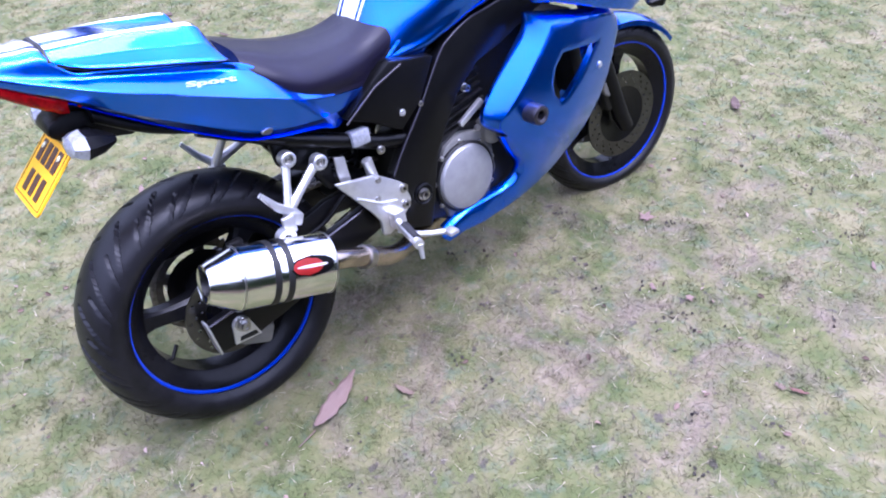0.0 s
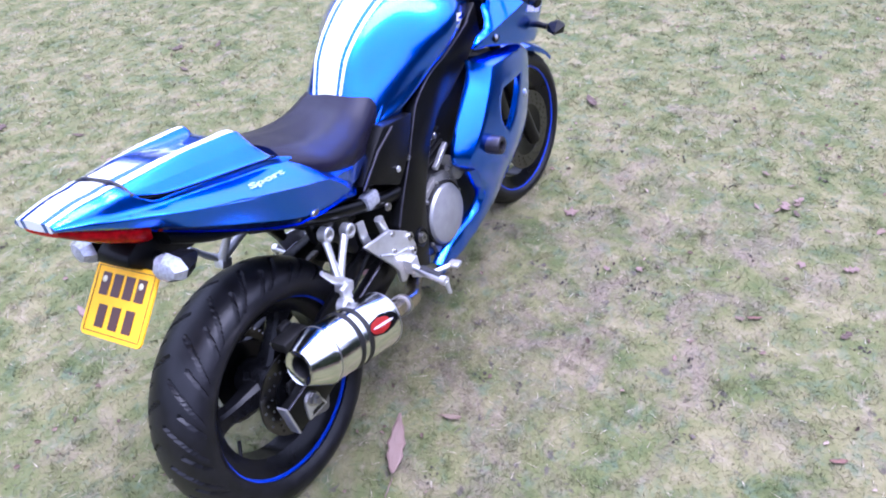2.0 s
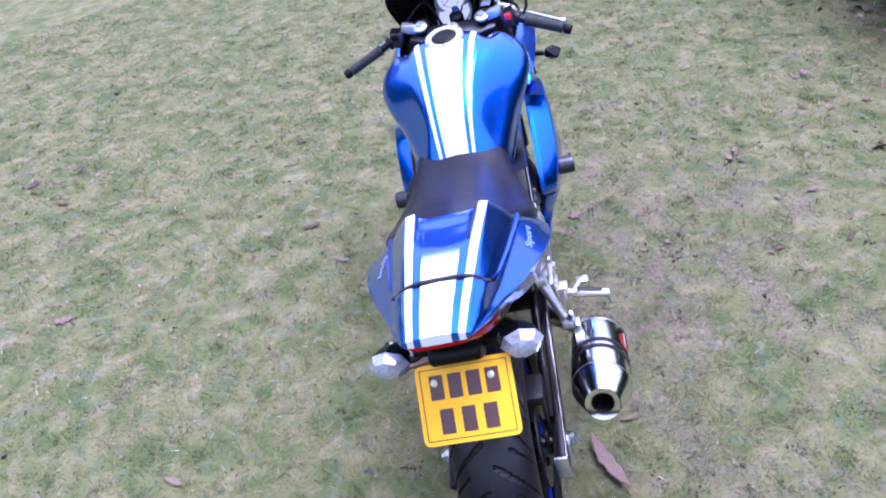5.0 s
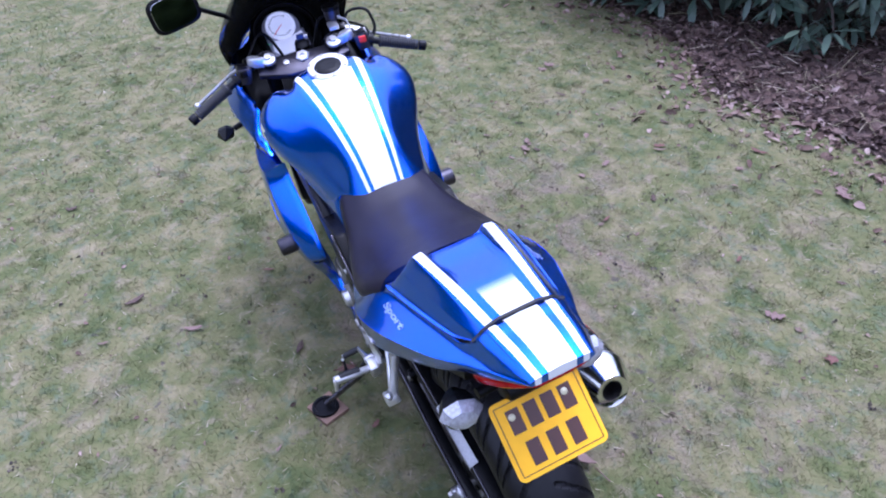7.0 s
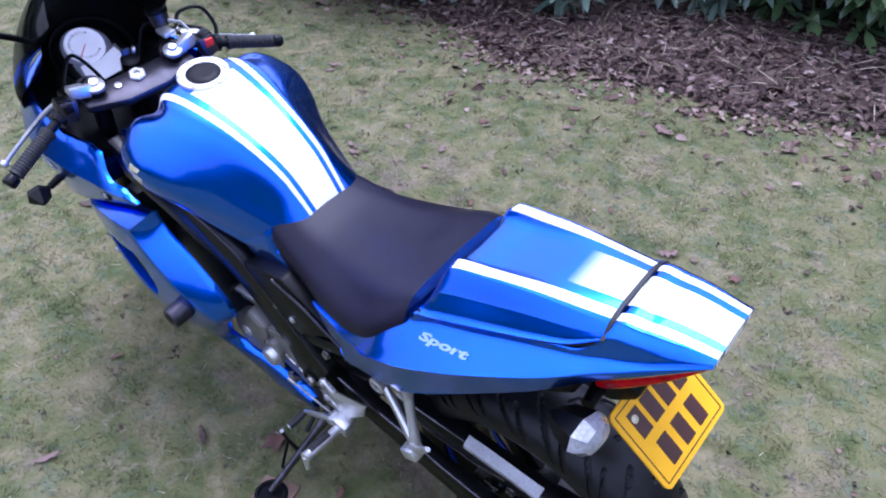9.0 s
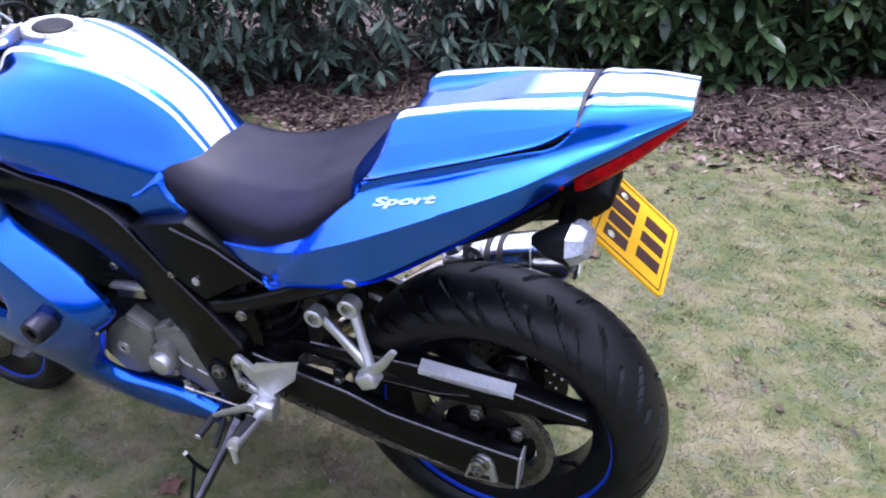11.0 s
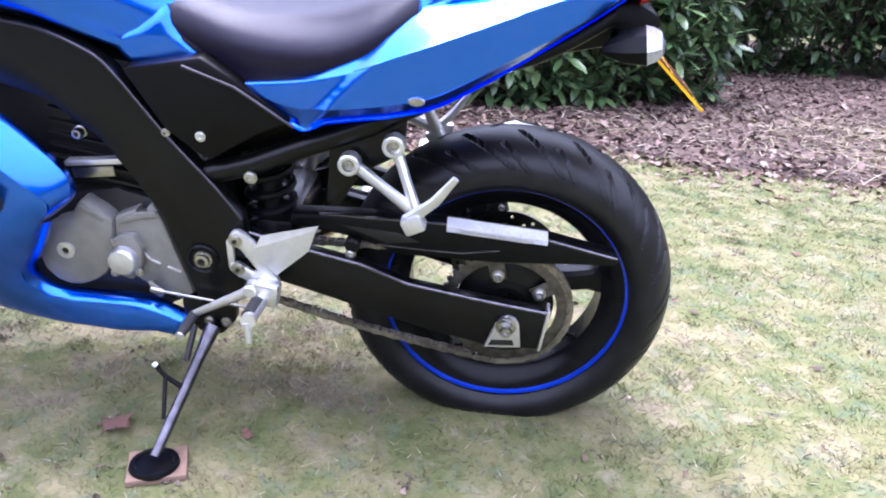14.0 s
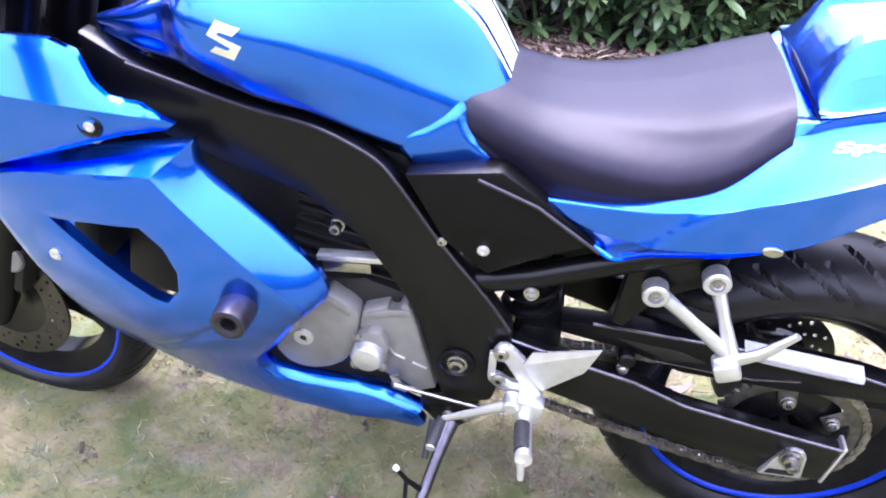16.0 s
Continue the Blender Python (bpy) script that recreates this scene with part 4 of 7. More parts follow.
part("cap_lid", lathe([(0.002, 0.0001), (0.0055, 0.0001), (0.0065, 0.018), (0.0060, 0.032), (0.003, 0.036), (0.0, 0.036)], hit, cap_up, 40), black_plastic, cap, "black locking fuel cap")
for k in range(6):
    a = 2 * math.pi * k / 6
    part("cap_bolt", bolt(hit + cap_up * 0.0035 + Vector((0.048 * math.cos(a), 0.048 * math.sin(a), 0.0077 * math.cos(a))), cap_up, 0.004, 0.003), steel, cap)
emblem = [[(0.28, 1.0), (0.95, 0.84), (0.76, 0.66), (0.40, 0.74)], [(0.28, 1.0), (0.40, 0.74), (0.30, 0.66), (0.02, 0.62)], [(0.02, 0.62), (0.30, 0.66), (0.98, 0.40), (0.70, 0.33)], [(0.98, 0.40), (0.70, 0.33), (0.58, 0.26), (0.72, 0.0)], [(0.72, 0.0), (0.58, 0.26), (0.24, 0.34), (0.05, 0.17)]]
for s in (1, -1):
    cx, cz = (0.833, 0.927) if s > 0 else (0.857, 0.911)
    part("tank_emblem", wrapped([[(cx - s * (u - 0.5) * 0.043, cz + (v - 0.5) * 0.045) for u, v in q] for q in emblem], tank_bvh, s), cream, tank, "pale yellow metal emblem shape")

wing_out = [(0.562, 0.838), (0.556, 0.818), (0.545, 0.796), (0.522, 0.776), (0.497, 0.756), (0.56, 0.742), (0.625, 0.742), (0.645, 0.765), (0.655, 0.782), (0.64, 0.795), (0.61, 0.808)]
for s in (1, -1):
    part("tank_wing", shell(wing_out, [], lambda x, z: 0.130 + 0.10 * (x - 0.56) - 0.22 * max(0, z - 0.79), 0.006, 0.012, 0.010, 0.014, s), blue, tank, "blue lower tank panel beside the seat nose")

# seat
seat_sec = [(0.580, [(0, .868), (.05, .864), (.080, .855), (.102, .838), (.110, .824), (.109, .815), (.10, .810), (0, .80)]),
            (0.535, [(0, .858), (.055, .854), (.086, .845), (.112, .828), (.123, .806), (.122, .790), (.112, .776), (0, .76)]),
            (0.455, [(0, .836), (.065, .832), (.098, .823), (.128, .805), (.140, .782), (.135, .748), (.120, .725), (0, .72)]),
            (0.37, [(0, .838), (.080, .832), (.116, .820), (.150, .801), (.163, .780), (.158, .750), (.142, .735), (0, .73)]),
            (0.29, [(0, .856), (.100, .846), (.138, .828), (.168, .808), (.179, .788), (.172, .763), (.155, .747), (0, .74)]),
            (0.225, [(0, .878), (.105, .869), (.145, .850), (.170, .830), (.177, .810), (.171, .785), (.155, .765), (0, .76)]),
            (0.165, [(0, .897), (.095, .892), (.125, .882), (.143, .862), (.150, .842), (.152, .812), (.14, .790), (0, .78)])]
part("seat", loft(seat_sec, 7, 5), vinyl, bike, "black vinyl rider's seat", 70)

# tail
tail_sec = [(0.455, [(0, .722), (.08, .722), (.120, .724), (.138, .728), (.149, .730), (.150, .722), (.138, .718), (0, .71)]),
            (0.36, [(0, .735), (.10, .738), (.140, .745), (.160, .748), (.176, .744), (.176, .704), (.155, .668), (0, .68)]),
            (0.30, [(0, .745), (.12, .750), (.165, .768), (.178, .770), (.194, .757), (.192, .712), (.160, .682), (0, .69)]),
            (0.25, [(0, .800), (.12, .795), (.168, .803), (.178, .799), (.202, .772), (.194, .718), (.160, .690), (0, .695)]),
            (0.20, [(0, .850), (.12, .850), (.158, .850), (.167, .838), (.205, .795), (.196, .727), (.158, .697), (0, .70)]),
            (0.13, [(0, .872), (.110, .875), (.140, .885), (.141, .866), (.204, .821), (.191, .744), (.145, .713), (0, .72)]),
            (0.03, [(0, .895), (.100, .898), (.1265, .9085), (.1265, .889), (.187, .857), (.169, .792), (.125, .765), (0, .77)]),
            (-0.086, [(0, .922), (.085, .924), (.107, .932), (.109, .918), (.150, .895), (.139, .853), (.105, .836), (0, .842)]),
            (-0.135, [(0, .936), (.078, .937), (.0985, .942), (.1015, .929), (.131, .914), (.120, .882), (.094, .868), (0, .873)]),
            (-0.170, [(0, .990), (.066, .985), (.086, .972), (.0945, .940), (.116, .927), (.106, .902), (.084, .892), (0, .897)]),
            (-0.21, [(0, .996), (.062, .990), (.080, .977), (.087, .951), (.102, .943), (.094, .922), (.073, .915), (0, .917)]),
            (-0.25, [(0, .999), (.058, .992), (.073, .981), (.080, .966), (.088, .959), (.081, .944), (.062, .938), (0, .938)]),
            (-0.308, [(0, .993), (.048, .989), (.056, .986), (.059, .983), (.061, .979), (.054, .974), (.042, .972), (0, .971)])]
tail_bm = offset_up(loft([(x, eased(p)) for x, p in tail_sec], 10, 4))
for v in tail_bm.verts:
    d = ((v.co.x - 0.187) * 0.70 + (v.co.z - 0.821) * 0.71) if v.co.x > 0.15 else 0.0
    if d > 0:
        v.co.y -= math.copysign(min(0.011, d * 0.7), v.co.y) * min(1, abs(v.co.y) / 0.12)
tail_bvh = BVHTree.FromBMesh(tail_bm)
tail = part("tail_fairing", tail_bm, tail_paint, bike, "blue tail fairing with white racing stripes", 40)
cowl_sec = [(0.142, [(0, .884), (.04, .884), (.055, .886), (.070, .888), (.095, .889), (.122, .887), (.138, .8845), (0, .87)]),
            (0.120, [(0, .928), (.045, .929), (.058, .932), (.068, .942), (.090, .939), (.118, .914), (.1375, .889), (0, .87)]),
            (0.100, [(0, .943), (.046, .944), (.060, .948), (.070, .963), (.090, .958), (.115, .927), (.135, .894), (0, .88)]),
            (0.04, [(0, .955), (.044, .956), (.057, .960), (.067, .973), (.086, .968), (.108, .938), (.1275, .9075), (0, .89)]),
            (-0.02, [(0, .971), (.040, .972), (.053, .974), (.063, .981), (.081, .976), (.101, .949), (.1180, .920), (0, .90)]),
            (-0.07, [(0, .984), (.036, .984), (.049, .984), (.060, .985), (.077, .979), (.095, .956), (.1095, .931), (0, .91)]),
            (-0.12, [(0, .990), (.034, .990), (.046, .989), (.057, .987), (.073, .981), (.089, .963), (.1000, .944), (0, .92)]),
            (-0.162, [(0, .993), (.034, .993), (.046, .991), (.057, .988), (.069, .983), (.080, .973), (.0865, .964), (0, .94)])]
lip_sec = []
for x, prof in cowl_sec:
    ye, ze = prof[-2]
    lip_sec.append((x if x > -0.16 else -0.168, [(0, ze + .004), (ye * .5, ze + .004), (ye - .003, ze + .0010), (ye - .0005, ze), (ye - .0005, ze - .0045), (ye * .5, ze - .007), (0, ze - .007)]))
# black strip in place of the shaded gap between cowl and tail
part("cowl_gap_strip", offset_up(loft(lip_sec, 7, 3)), black_plastic, bike, "black strip standing in for the shaded gap under the seat cowl")
gap_prof = [(y * 1.008, z + 0.0006) for y, z in cowl_sec[-1][1][:-1]] + [(0, .95)]
part("cowl_gap", offset_up(loft([(-0.1628, gap_prof), (-0.1685, gap_prof)], 1, 5)), engine_dark, bike)
part("seat_cowl", offset_up(loft([(x, eased(p, 0.003)) for x, p in cowl_sec], 8, 4)), cowl_paint, bike, "blue pillion seat cowl with scooped centre and stripes", 50)


def lettering(text, size, origin, along, rise, bvh):
    """Text in the built-in font, laid onto a body along its surface normal."""
    cu = bpy.data.curves.new("text", "FONT")
    cu.body, cu.size, cu.shear, cu.resolution_u = text, size, 0.15, 3
    cu.offset = 0.0016
    tmp = bpy.data.objects.new("text", cu)
    scene.collection.objects.link(tmp)
    me = tmp.to_mesh()
    bm = bmesh.new()
    bm.from_mesh(me)
    tmp.to_mesh_clear()
    bpy.data.objects.remove(tmp)
    bpy.data.curves.remove(cu)
    bmesh.ops.triangulate(bm, faces=bm.faces)
    o, a, r = Vector(origin), Vector(along).normalized(), Vector(rise).normalized()
    out = a.cross(r).normalized()
    for v in bm.verts:
        q = o + a * v.co.x * 1.30 + r * v.co.y * 0.54
        h = bvh.ray_cast(q + out * 0.15, -out)[0]
        v.co = (h or q) + out * 0.0012
    return bm


part("tail_lettering", lettering("Sport", 0.034, (0.036, -0.156, 0.856), (1, -0.16, -0.06), (0, 0.62, 0.78), tail_bvh), white_ink, tail, "faded white lettering", 0)
part("tail_lettering", lettering("Sport", 0.034, (0.122, 0.168, 0.862), (-1, -0.16, 0.06), (0, -0.62, 0.78), tail_bvh), white_ink, tail, "faded white lettering", 0)
for s in (1, -1):
    ring = lathe([(0, 0.0001), (0.003, 0.0001), (0.004, 0.011), (0.002, 0.013), (0, 0.013)], (0, 0, 0), (0, s, 0), 24)
    h = tail_bvh.ray_cast(Vector((0.161, s * 0.6, 0.734)), Vector((0, -s, 0)))[0] or Vector((0.161, s * 0.18, 0.734))
    bmesh.ops.transform(ring, matrix=Matrix.Translation(h) @ Matrix.Diagonal((1.0, 1, 0.55, 1)), verts=ring.verts)
    part("oval_badge", ring, steel, tail, "small oval badge")

# tail lamp, plate hanger, indicators and plate
lamp_sec = [(-0.302, [(0, .973), (.03, .973), (.045, .973), (.052, .971), (.049, .963), (.035, .958), (0, .957)]),
            (-0.25, [(0, .940), (.05, .940), (.066, .943), (.077, .940), (.073, .923), (.052, .914), (0, .912)]),
            (-0.19, [(0, .906), (.06, .906), (.084, .909), (.095, .905), (.090, .884), (.065, .873), (0, .871)]),
            (-0.165, [(0, .894), (.058, .894), (.086, .897), (.096, .893), (.091, .872), (.065, .862), (0, .860)])]
part("tail_lamp", offset_up(loft(lamp_sec, 5, 4)), red_lens, bike, "red tail lamp under the tail tip")
dots = bmesh.new()
for s in (1, -1):
    for k in range(8):
        x = -0.285 + k * 0.02
        bmesh.ops.create_uvsphere(dots, u_segments=10, v_segments=6, radius=0.005, matrix=Matrix.Translation((x, s * (0.0505 + k * 0.0066), 0.958 - k * 0.0112)))
tagged(part("lamp_diodes", offset_up(dots), red_lens, bike), kind="stuff")
hanger = prism([(-0.02, 0.80), (-0.10, 0.845), (-0.165, 0.865), (-0.205, 0.845), (-0.212, 0.826), (-0.190, 0.806), (-0.165, 0.785), (-0.13, 0.790), (-0.06, 0.775)], -0.055, 0.045, 0.008)
hang = part("plate_hanger", hanger, black_plastic, bike, "black plastic plate hanger")
part("undertray", loft([(0.30, [(0, .70), (.08, .70), (.11, .70), (.12, .69), (.11, .68), (.08, .68), (0, .68)]), (0.0, [(0, .79), (.08, .79), (.10, .79), (.11, .775), (.10, .765), (.07, .76), (0, .76)]), (-0.13, [(0, .86), (.07, .86), (.09, .86), (.095, .845), (.09, .835), (.06, .83), (0, .83)])], 5, 3), black_plastic, bike)
PL = Matrix.Translation((-0.238, -0.009, 0.754)) @ Matrix.Rotation(radians(-43), 4, "Y") @ Matrix.Rotation(radians(-90), 4, "Z")


def on_plate(bm):
    bmesh.ops.transform(bm, matrix=PL, verts=bm.verts)
    return bm


own = bmesh.new()
bmesh.ops.create_cube(own, size=1, matrix=Matrix.Diagonal((0.186, 0.150, 0.004, 1)))
bmesh.ops.bevel(own, geom=[e for e in own.edges if abs(e.verts[0].co.z - e.verts[1].co.z) > 0.002], offset=0.012, segments=4, profile=0.5, affect="EDGES")
number_plate = part("number_plate", on_plate(own), yellow, bike, "yellow rear plate with dark bars")
edge = bmesh.new()
for sx, sy, cx, cy in ((0.168, 0.0016, 0, 0.066), (0.168, 0.0016, 0, -0.066), (0.0016, 0.132, 0.084, 0), (0.0016, 0.132, -0.084, 0)):
    box(cx, cy, 0.0026, sx, sy, 0.001, 0, bm=edge)
part("plate_border", on_plate(edge), dark_ink, number_plate)
for cx, cy in [(-0.054, 0.031), (-0.018, 0.031), (0.018, 0.031), (0.054, 0.031), (-0.042, -0.033), (0.0, -0.033), (0.042, -0.033)]:
    part("plate_bar", on_plate(box(cx, cy, 0.0026, 0.026, 0.046, 0.0012, 0)), dark_ink, number_plate)
for cx in (-0.058, 0.052):
    part("plate_screw", on_plate(lathe([(0.0022, 0.007), (0.004, 0.005), (0.0048, 0.0001)], (cx, 0.040, 0.001), (0, 0, 1), 14)), cream, number_plate)
for s in (1, -1):
    arm = part("rear_indicator", sweep([(-0.145, s * 0.045, 0.810), (-0.150, s * 0.085, 0.812)], [0.013, 0.011], 12), black_plastic, bike, "rear indicator with clear lens")
    tilt = Matrix.Translation((-0.165, s * 0.128, 0.815)) @ Matrix.Rotation(radians(-8 * s), 4, "Z") @ Matrix.Rotation(radians(10), 4, "Y")
    shell_bm = lathe([(0.050, 0.0001), (0.049, 0.009), (0.022, 0.026), (-0.008, 0.034), (-0.010, 0.034)], (0, 0, 0), (1, 0, 0), 8)
    bmesh.ops.transform(shell_bm, matrix=tilt @ Matrix.Diagonal((1.1, 1.25, 0.9, 1)), verts=shell_bm.verts)
    part("indicator_body", shell_bm, black_plastic, arm, smooth=20)
    lens = lathe([(-0.009, 0.034), (-0.020, 0.030), (-0.030, 0.022), (-0.034, 0.010), (-0.035, 0.0001)], (0, 0, 0), (1, 0, 0), 8)
    bmesh.ops.transform(lens, matrix=tilt @ Matrix.Diagonal((1.1, 1.25, 0.9, 1)), verts=lens.verts)
    part("indicator_lens", lens, clear_lens, arm, "clear faceted lens", smooth=20)

# main frame
spar = [(1.06, 0.895), (1.00, 0.862), (0.93, 0.840), (0.85, 0.822), (0.757, 0.806), (0.692, 0.780), (0.650, 0.748), (0.610, 0.696), (0.574, 0.641), (0.505, 0.556), (0.462, 0.495), (0.458, 0.430), (0.480, 0.330), (0.555, 0.305), (0.570, 0.350), (0.606, 0.491), (0.642, 0.553), (0.692, 0.628), (0.767, 0.689), (0.852, 0.712), (0.930, 0.745), (1.06, 0.79)]
for s in (1, -1):
    fr = part("frame_spar", prism(spar, s * 0.125, s * 0.158, 0.006), black_frame, bike, "black aluminium frame spar")
    lip = [(1.0, s * 0.158, 0.858), (0.85, s * 0.158, 0.818), (0.757, s * 0.158, 0.802), (0.692, s * 0.158, 0.776), (0.650, s * 0.158, 0.744), (0.574, s * 0.158, 0.637), (0.505, s * 0.158, 0.552), (0.464, s * 0.158, 0.493)]
    part("frame_rib", sweep(spline(lip, 4), 0.0028, 8), satin_metal, fr)
    part("frame_rivet", bolt((0.575, s * 0.157, 0.643), (0, s, 0), 0.006, 0.004), steel, fr)
    part("frame_bolt", bolt((0.735, s * 0.126, 0.625), (0, s, 0), 0.009, 0.020), steel, fr)
    ring = part("pivot_recess", lathe([(-0.001, 0.029), (0.004, 0.029), (0.006, 0.026), (0.002, 0.022), (0.002, 0.0001)], (0.540, s * 0.158, 0.409), (0, s, 0), 32), black_gloss, fr)
    part("pivot_bolt", lathe([(0, 0.0165), (0.005, 0.0165), (0.006, 0.0135), (0.013, 0.0125), (0.014, 0.007), (0.006, 0.006), (0.006, 0.0001)], (0.540, s * 0.158, 0.409), (0, s, 0), 16), steel, ring, "bright hexagonal pivot bolt")
    part("pivot_socket", lathe([(0.003, 0.006), (0.0085, 0.006), (0.0085, 0.0001)], (0.540, s * 0.158, 0.409), (0, s, 0), 12), engine_dark, ring)
    panel = part("side_panel", prism([(0.631, 0.749), (0.50, 0.772), (0.449, 0.740), (0.362, 0.676), (0.420, 0.650), (0.508, 0.598), (0.573, 0.649)], s * 0.12, s * 0.163, 0.007), black_plastic, bike, "black plastic side panel")
    part("panel_edge", sweep([(0.53, s * 0.165, 0.757), (0.45, s * 0.166, 0.728), (0.36, s * 0.166, 0.668)], 0.003, 8), satin_metal, panel)
    part("panel_bolt", bolt((0.515, s * 0.163, 0.642), (0, s, 0), 0.007, 0.004), alu, panel)
    sub = part("subframe_rail", sweep([(0.52, s * 0.135, 0.565), (0.44, s * 0.135, 0.588), (0.24, s * 0.13, 0.668), (0.05, s * 0.10, 0.76)], 0.019, 12), black_frame, bike)
    part("subframe_bolt", bolt((0.441, s * 0.155, 0.572), (0, s, 0), 0.009, 0.008), steel, sub)
    part("subframe_plate", prism([(0.31, 0.64), (0.18, 0.69), (0.19, 0.62), (0.26, 0.58), (0.30, 0.515), (0.32, 0.52)], s * 0.11, s * 0.135, 0.005), black_frame, bike)

# engine and what fills the frame
engine = part("engine", prism([(0.55, 0.300), (0.60, 0.292), (0.64, 0.268), (0.70, 0.262), (0.74, 0.272), (0.78, 0.262), (0.86, 0.270), (0.92, 0.33), (0.92, 0.44), (0.85, 0.50), (0.70, 0.52), (0.58, 0.49)], -0.13, 0.12, 0.02), engine_dark, bike, "dark engine with grey covers")
part("front_cylinder", box(1.00, 0, 0.47, 0.24, 0.20, 0.17, 0.02, Matrix.Rotation(radians(-12), 4, "Y")), engine_dark, engine)
part("rear_cylinder", box(0.70, 0, 0.62, 0.17, 0.20, 0.26, 0.02, Matrix.Rotation(radians(-10), 4, "Y")), engine_dark, engine)
for k in range(7):
    part("cooling_fin", box(0.72 - k * 0.004, 0, 0.53 + k * 0.022, 0.20, 0.225, 0.005, 0.001, Matrix.Rotation(radians(-10), 4, "Y")), engine_dark, engine)
part("airbox", box(0.86, 0, 0.79, 0.32, 0.22, 0.12, 0.03), black_plastic, bike)
part("intake_trunk", prism([(0.73, 0.60), (0.80, 0.72), (0.95, 0.78), (1.04, 0.74), (1.02, 0.56), (0.82, 0.50)], -0.10, 0.10, 0.02), engine_dark, engine)
part("battery_box", box(0.37, 0, 0.66, 0.24, 0.20, 0.13, 0.02), black_plastic, bike)
part("radiator", box(1.13, 0, 0.60, 0.045, 0.30, 0.26, 0.008, Matrix.Rotation(radians(-14), 4, "Y")), engine_dark, bike)
part("oil_sump", box(0.76, 0, 0.295, 0.16, 0.12, 0.07, 0.02), engine_dark, engine)
part("generator_cover", prism([(0.700, 0.470), (0.719, 0.489), (0.751, 0.506), (0.762, 0.493), (0.776, 0.470), (0.809, 0.461), (0.838, 0.430), (0.852, 0.392), (0.846, 0.360), (0.828, 0.338), (0.805, 0.329), (0.782, 0.330), (0.755, 0.340), (0.731, 0.357), (0.714, 0.384), (0.706, 0.42)], 0.10, 0.152, 0.007), engine_grey, engine, "grey faceted generator cover")
part("cover_ridge", prism([(0.712, 0.474), (0.722, 0.483), (0.750, 0.497), (0.755, 0.489), (0.728, 0.474), (0.718, 0.464)], 0.150, 0.1545, 0.002), engine_grey, engine)
plug = part("cover_plug", lathe([(0.150, 0.017), (0.156, 0.016), (0.157, 0.007), (0.154, 0.006), (0.154, 0.0001)], (0.796, 0, 0.404), (0, 1, 0), 20), alu, engine)
part("plug_socket", lathe([(0.1535, 0.0062), (0.1552, 0.0062), (0.1552, 0.0001)], (0.796, 0, 0.404), (0, 1, 0), 6), engine_dark, plug)
part("sprocket_cover", prism([(0.698, 0.474), (0.656, 0.492), (0.655, 0.481), (0.642, 0.481), (0.635, 0.498), (0.624, 0.502), (0.616, 0.485), (0.574, 0.324), (0.603, 0.310), (0.637, 0.330), (0.671, 0.345), (0.690, 0.380), (0.703, 0.437)], 0.10, 0.145, 0.004), engine_grey, engine, "grey sprocket cover")
part("cover_ridge", prism([(0.692, 0.472), (0.658, 0.486), (0.636, 0.490), (0.620, 0.491), (0.616, 0.480), (0.655, 0.472), (0.692, 0.460)], 0.143, 0.149, 0.003), engine_grey, engine)
for ra, rb in (((0.662, 0.146, 0.418), (0.646, 0.146, 0.392)), ((0.645, 0.146, 0.391), (0.628, 0.146, 0.384)), ((0.615, 0.146, 0.379), (0.592, 0.146, 0.370))):
    part("cover_rib", rod(ra, rb, 0.0022, n=6), alu, engine)
part("slave_flange", prism([(0.705, 0.433), (0.685, 0.447), (0.663, 0.446), (0.651, 0.418), (0.657, 0.382), (0.679, 0.354), (0.713, 0.367), (0.704, 0.40)], 0.140, 0.161, 0.004), engine_grey, engine, "cast flange of the slave cylinder")
for bx, bz in ((0.702, 0.430), (0.708, 0.368), (0.662, 0.372)):
    part("flange_bolt", bolt((bx, 0.160, bz), (0, 1, 0), 0.0065, 0.006), steel, engine)
part("clutch_slave", lathe([(0.155, 0.027), (0.172, 0.027), (0.178, 0.023), (0.180, 0.015), (0.181, 0.0001)], (0.685, 0, 0.398), (0, 1, 0), 24), alu, engine, "bright slave cylinder")
part("clutch_cover", lathe([(-0.11, 0.092), (-0.150, 0.092), (-0.160, 0.086), (-0.166, 0.070), (-0.168, 0.0001)], (0.692, 0, 0.392), (0, 1, 0), 56), cover_grey, engine, "silver-grey round clutch cover")
part("clutch_cover_rim", lathe([(-0.12, 0.099), (-0.150, 0.099), (-0.153, 0.095), (-0.150, 0.090)], (0.692, 0, 0.392), (0, 1, 0), 56), engine_dark, engine)
part("clutch_flange", prism([(0.60, 0.36), (0.605, 0.435), (0.64, 0.492), (0.70, 0.515), (0.76, 0.50), (0.80, 0.45), (0.805, 0.37), (0.775, 0.31), (0.71, 0.272), (0.63, 0.285)], -0.142, -0.10, 0.008), engine_grey, engine)
part("water_hose", sweep(spline([(0.80, -0.155, 0.49), (0.83, -0.16, 0.52), (0.90, -0.15, 0.53), (1.0, -0.12, 0.52)], 5), 0.017, 12), engine_dark, engine)
part("hose_clamp", sweep([(0.815, -0.157, 0.505), (0.825, -0.159, 0.514)], 0.0195, 14), steel, engine)
for px, pz in ((0.745, 0.515), (0.775, 0.525), (0.835, 0.495)):
    part("pump_bolt", bolt((px, -0.15, pz), (0, -1, 0), 0.007, 0.010), steel, engine)
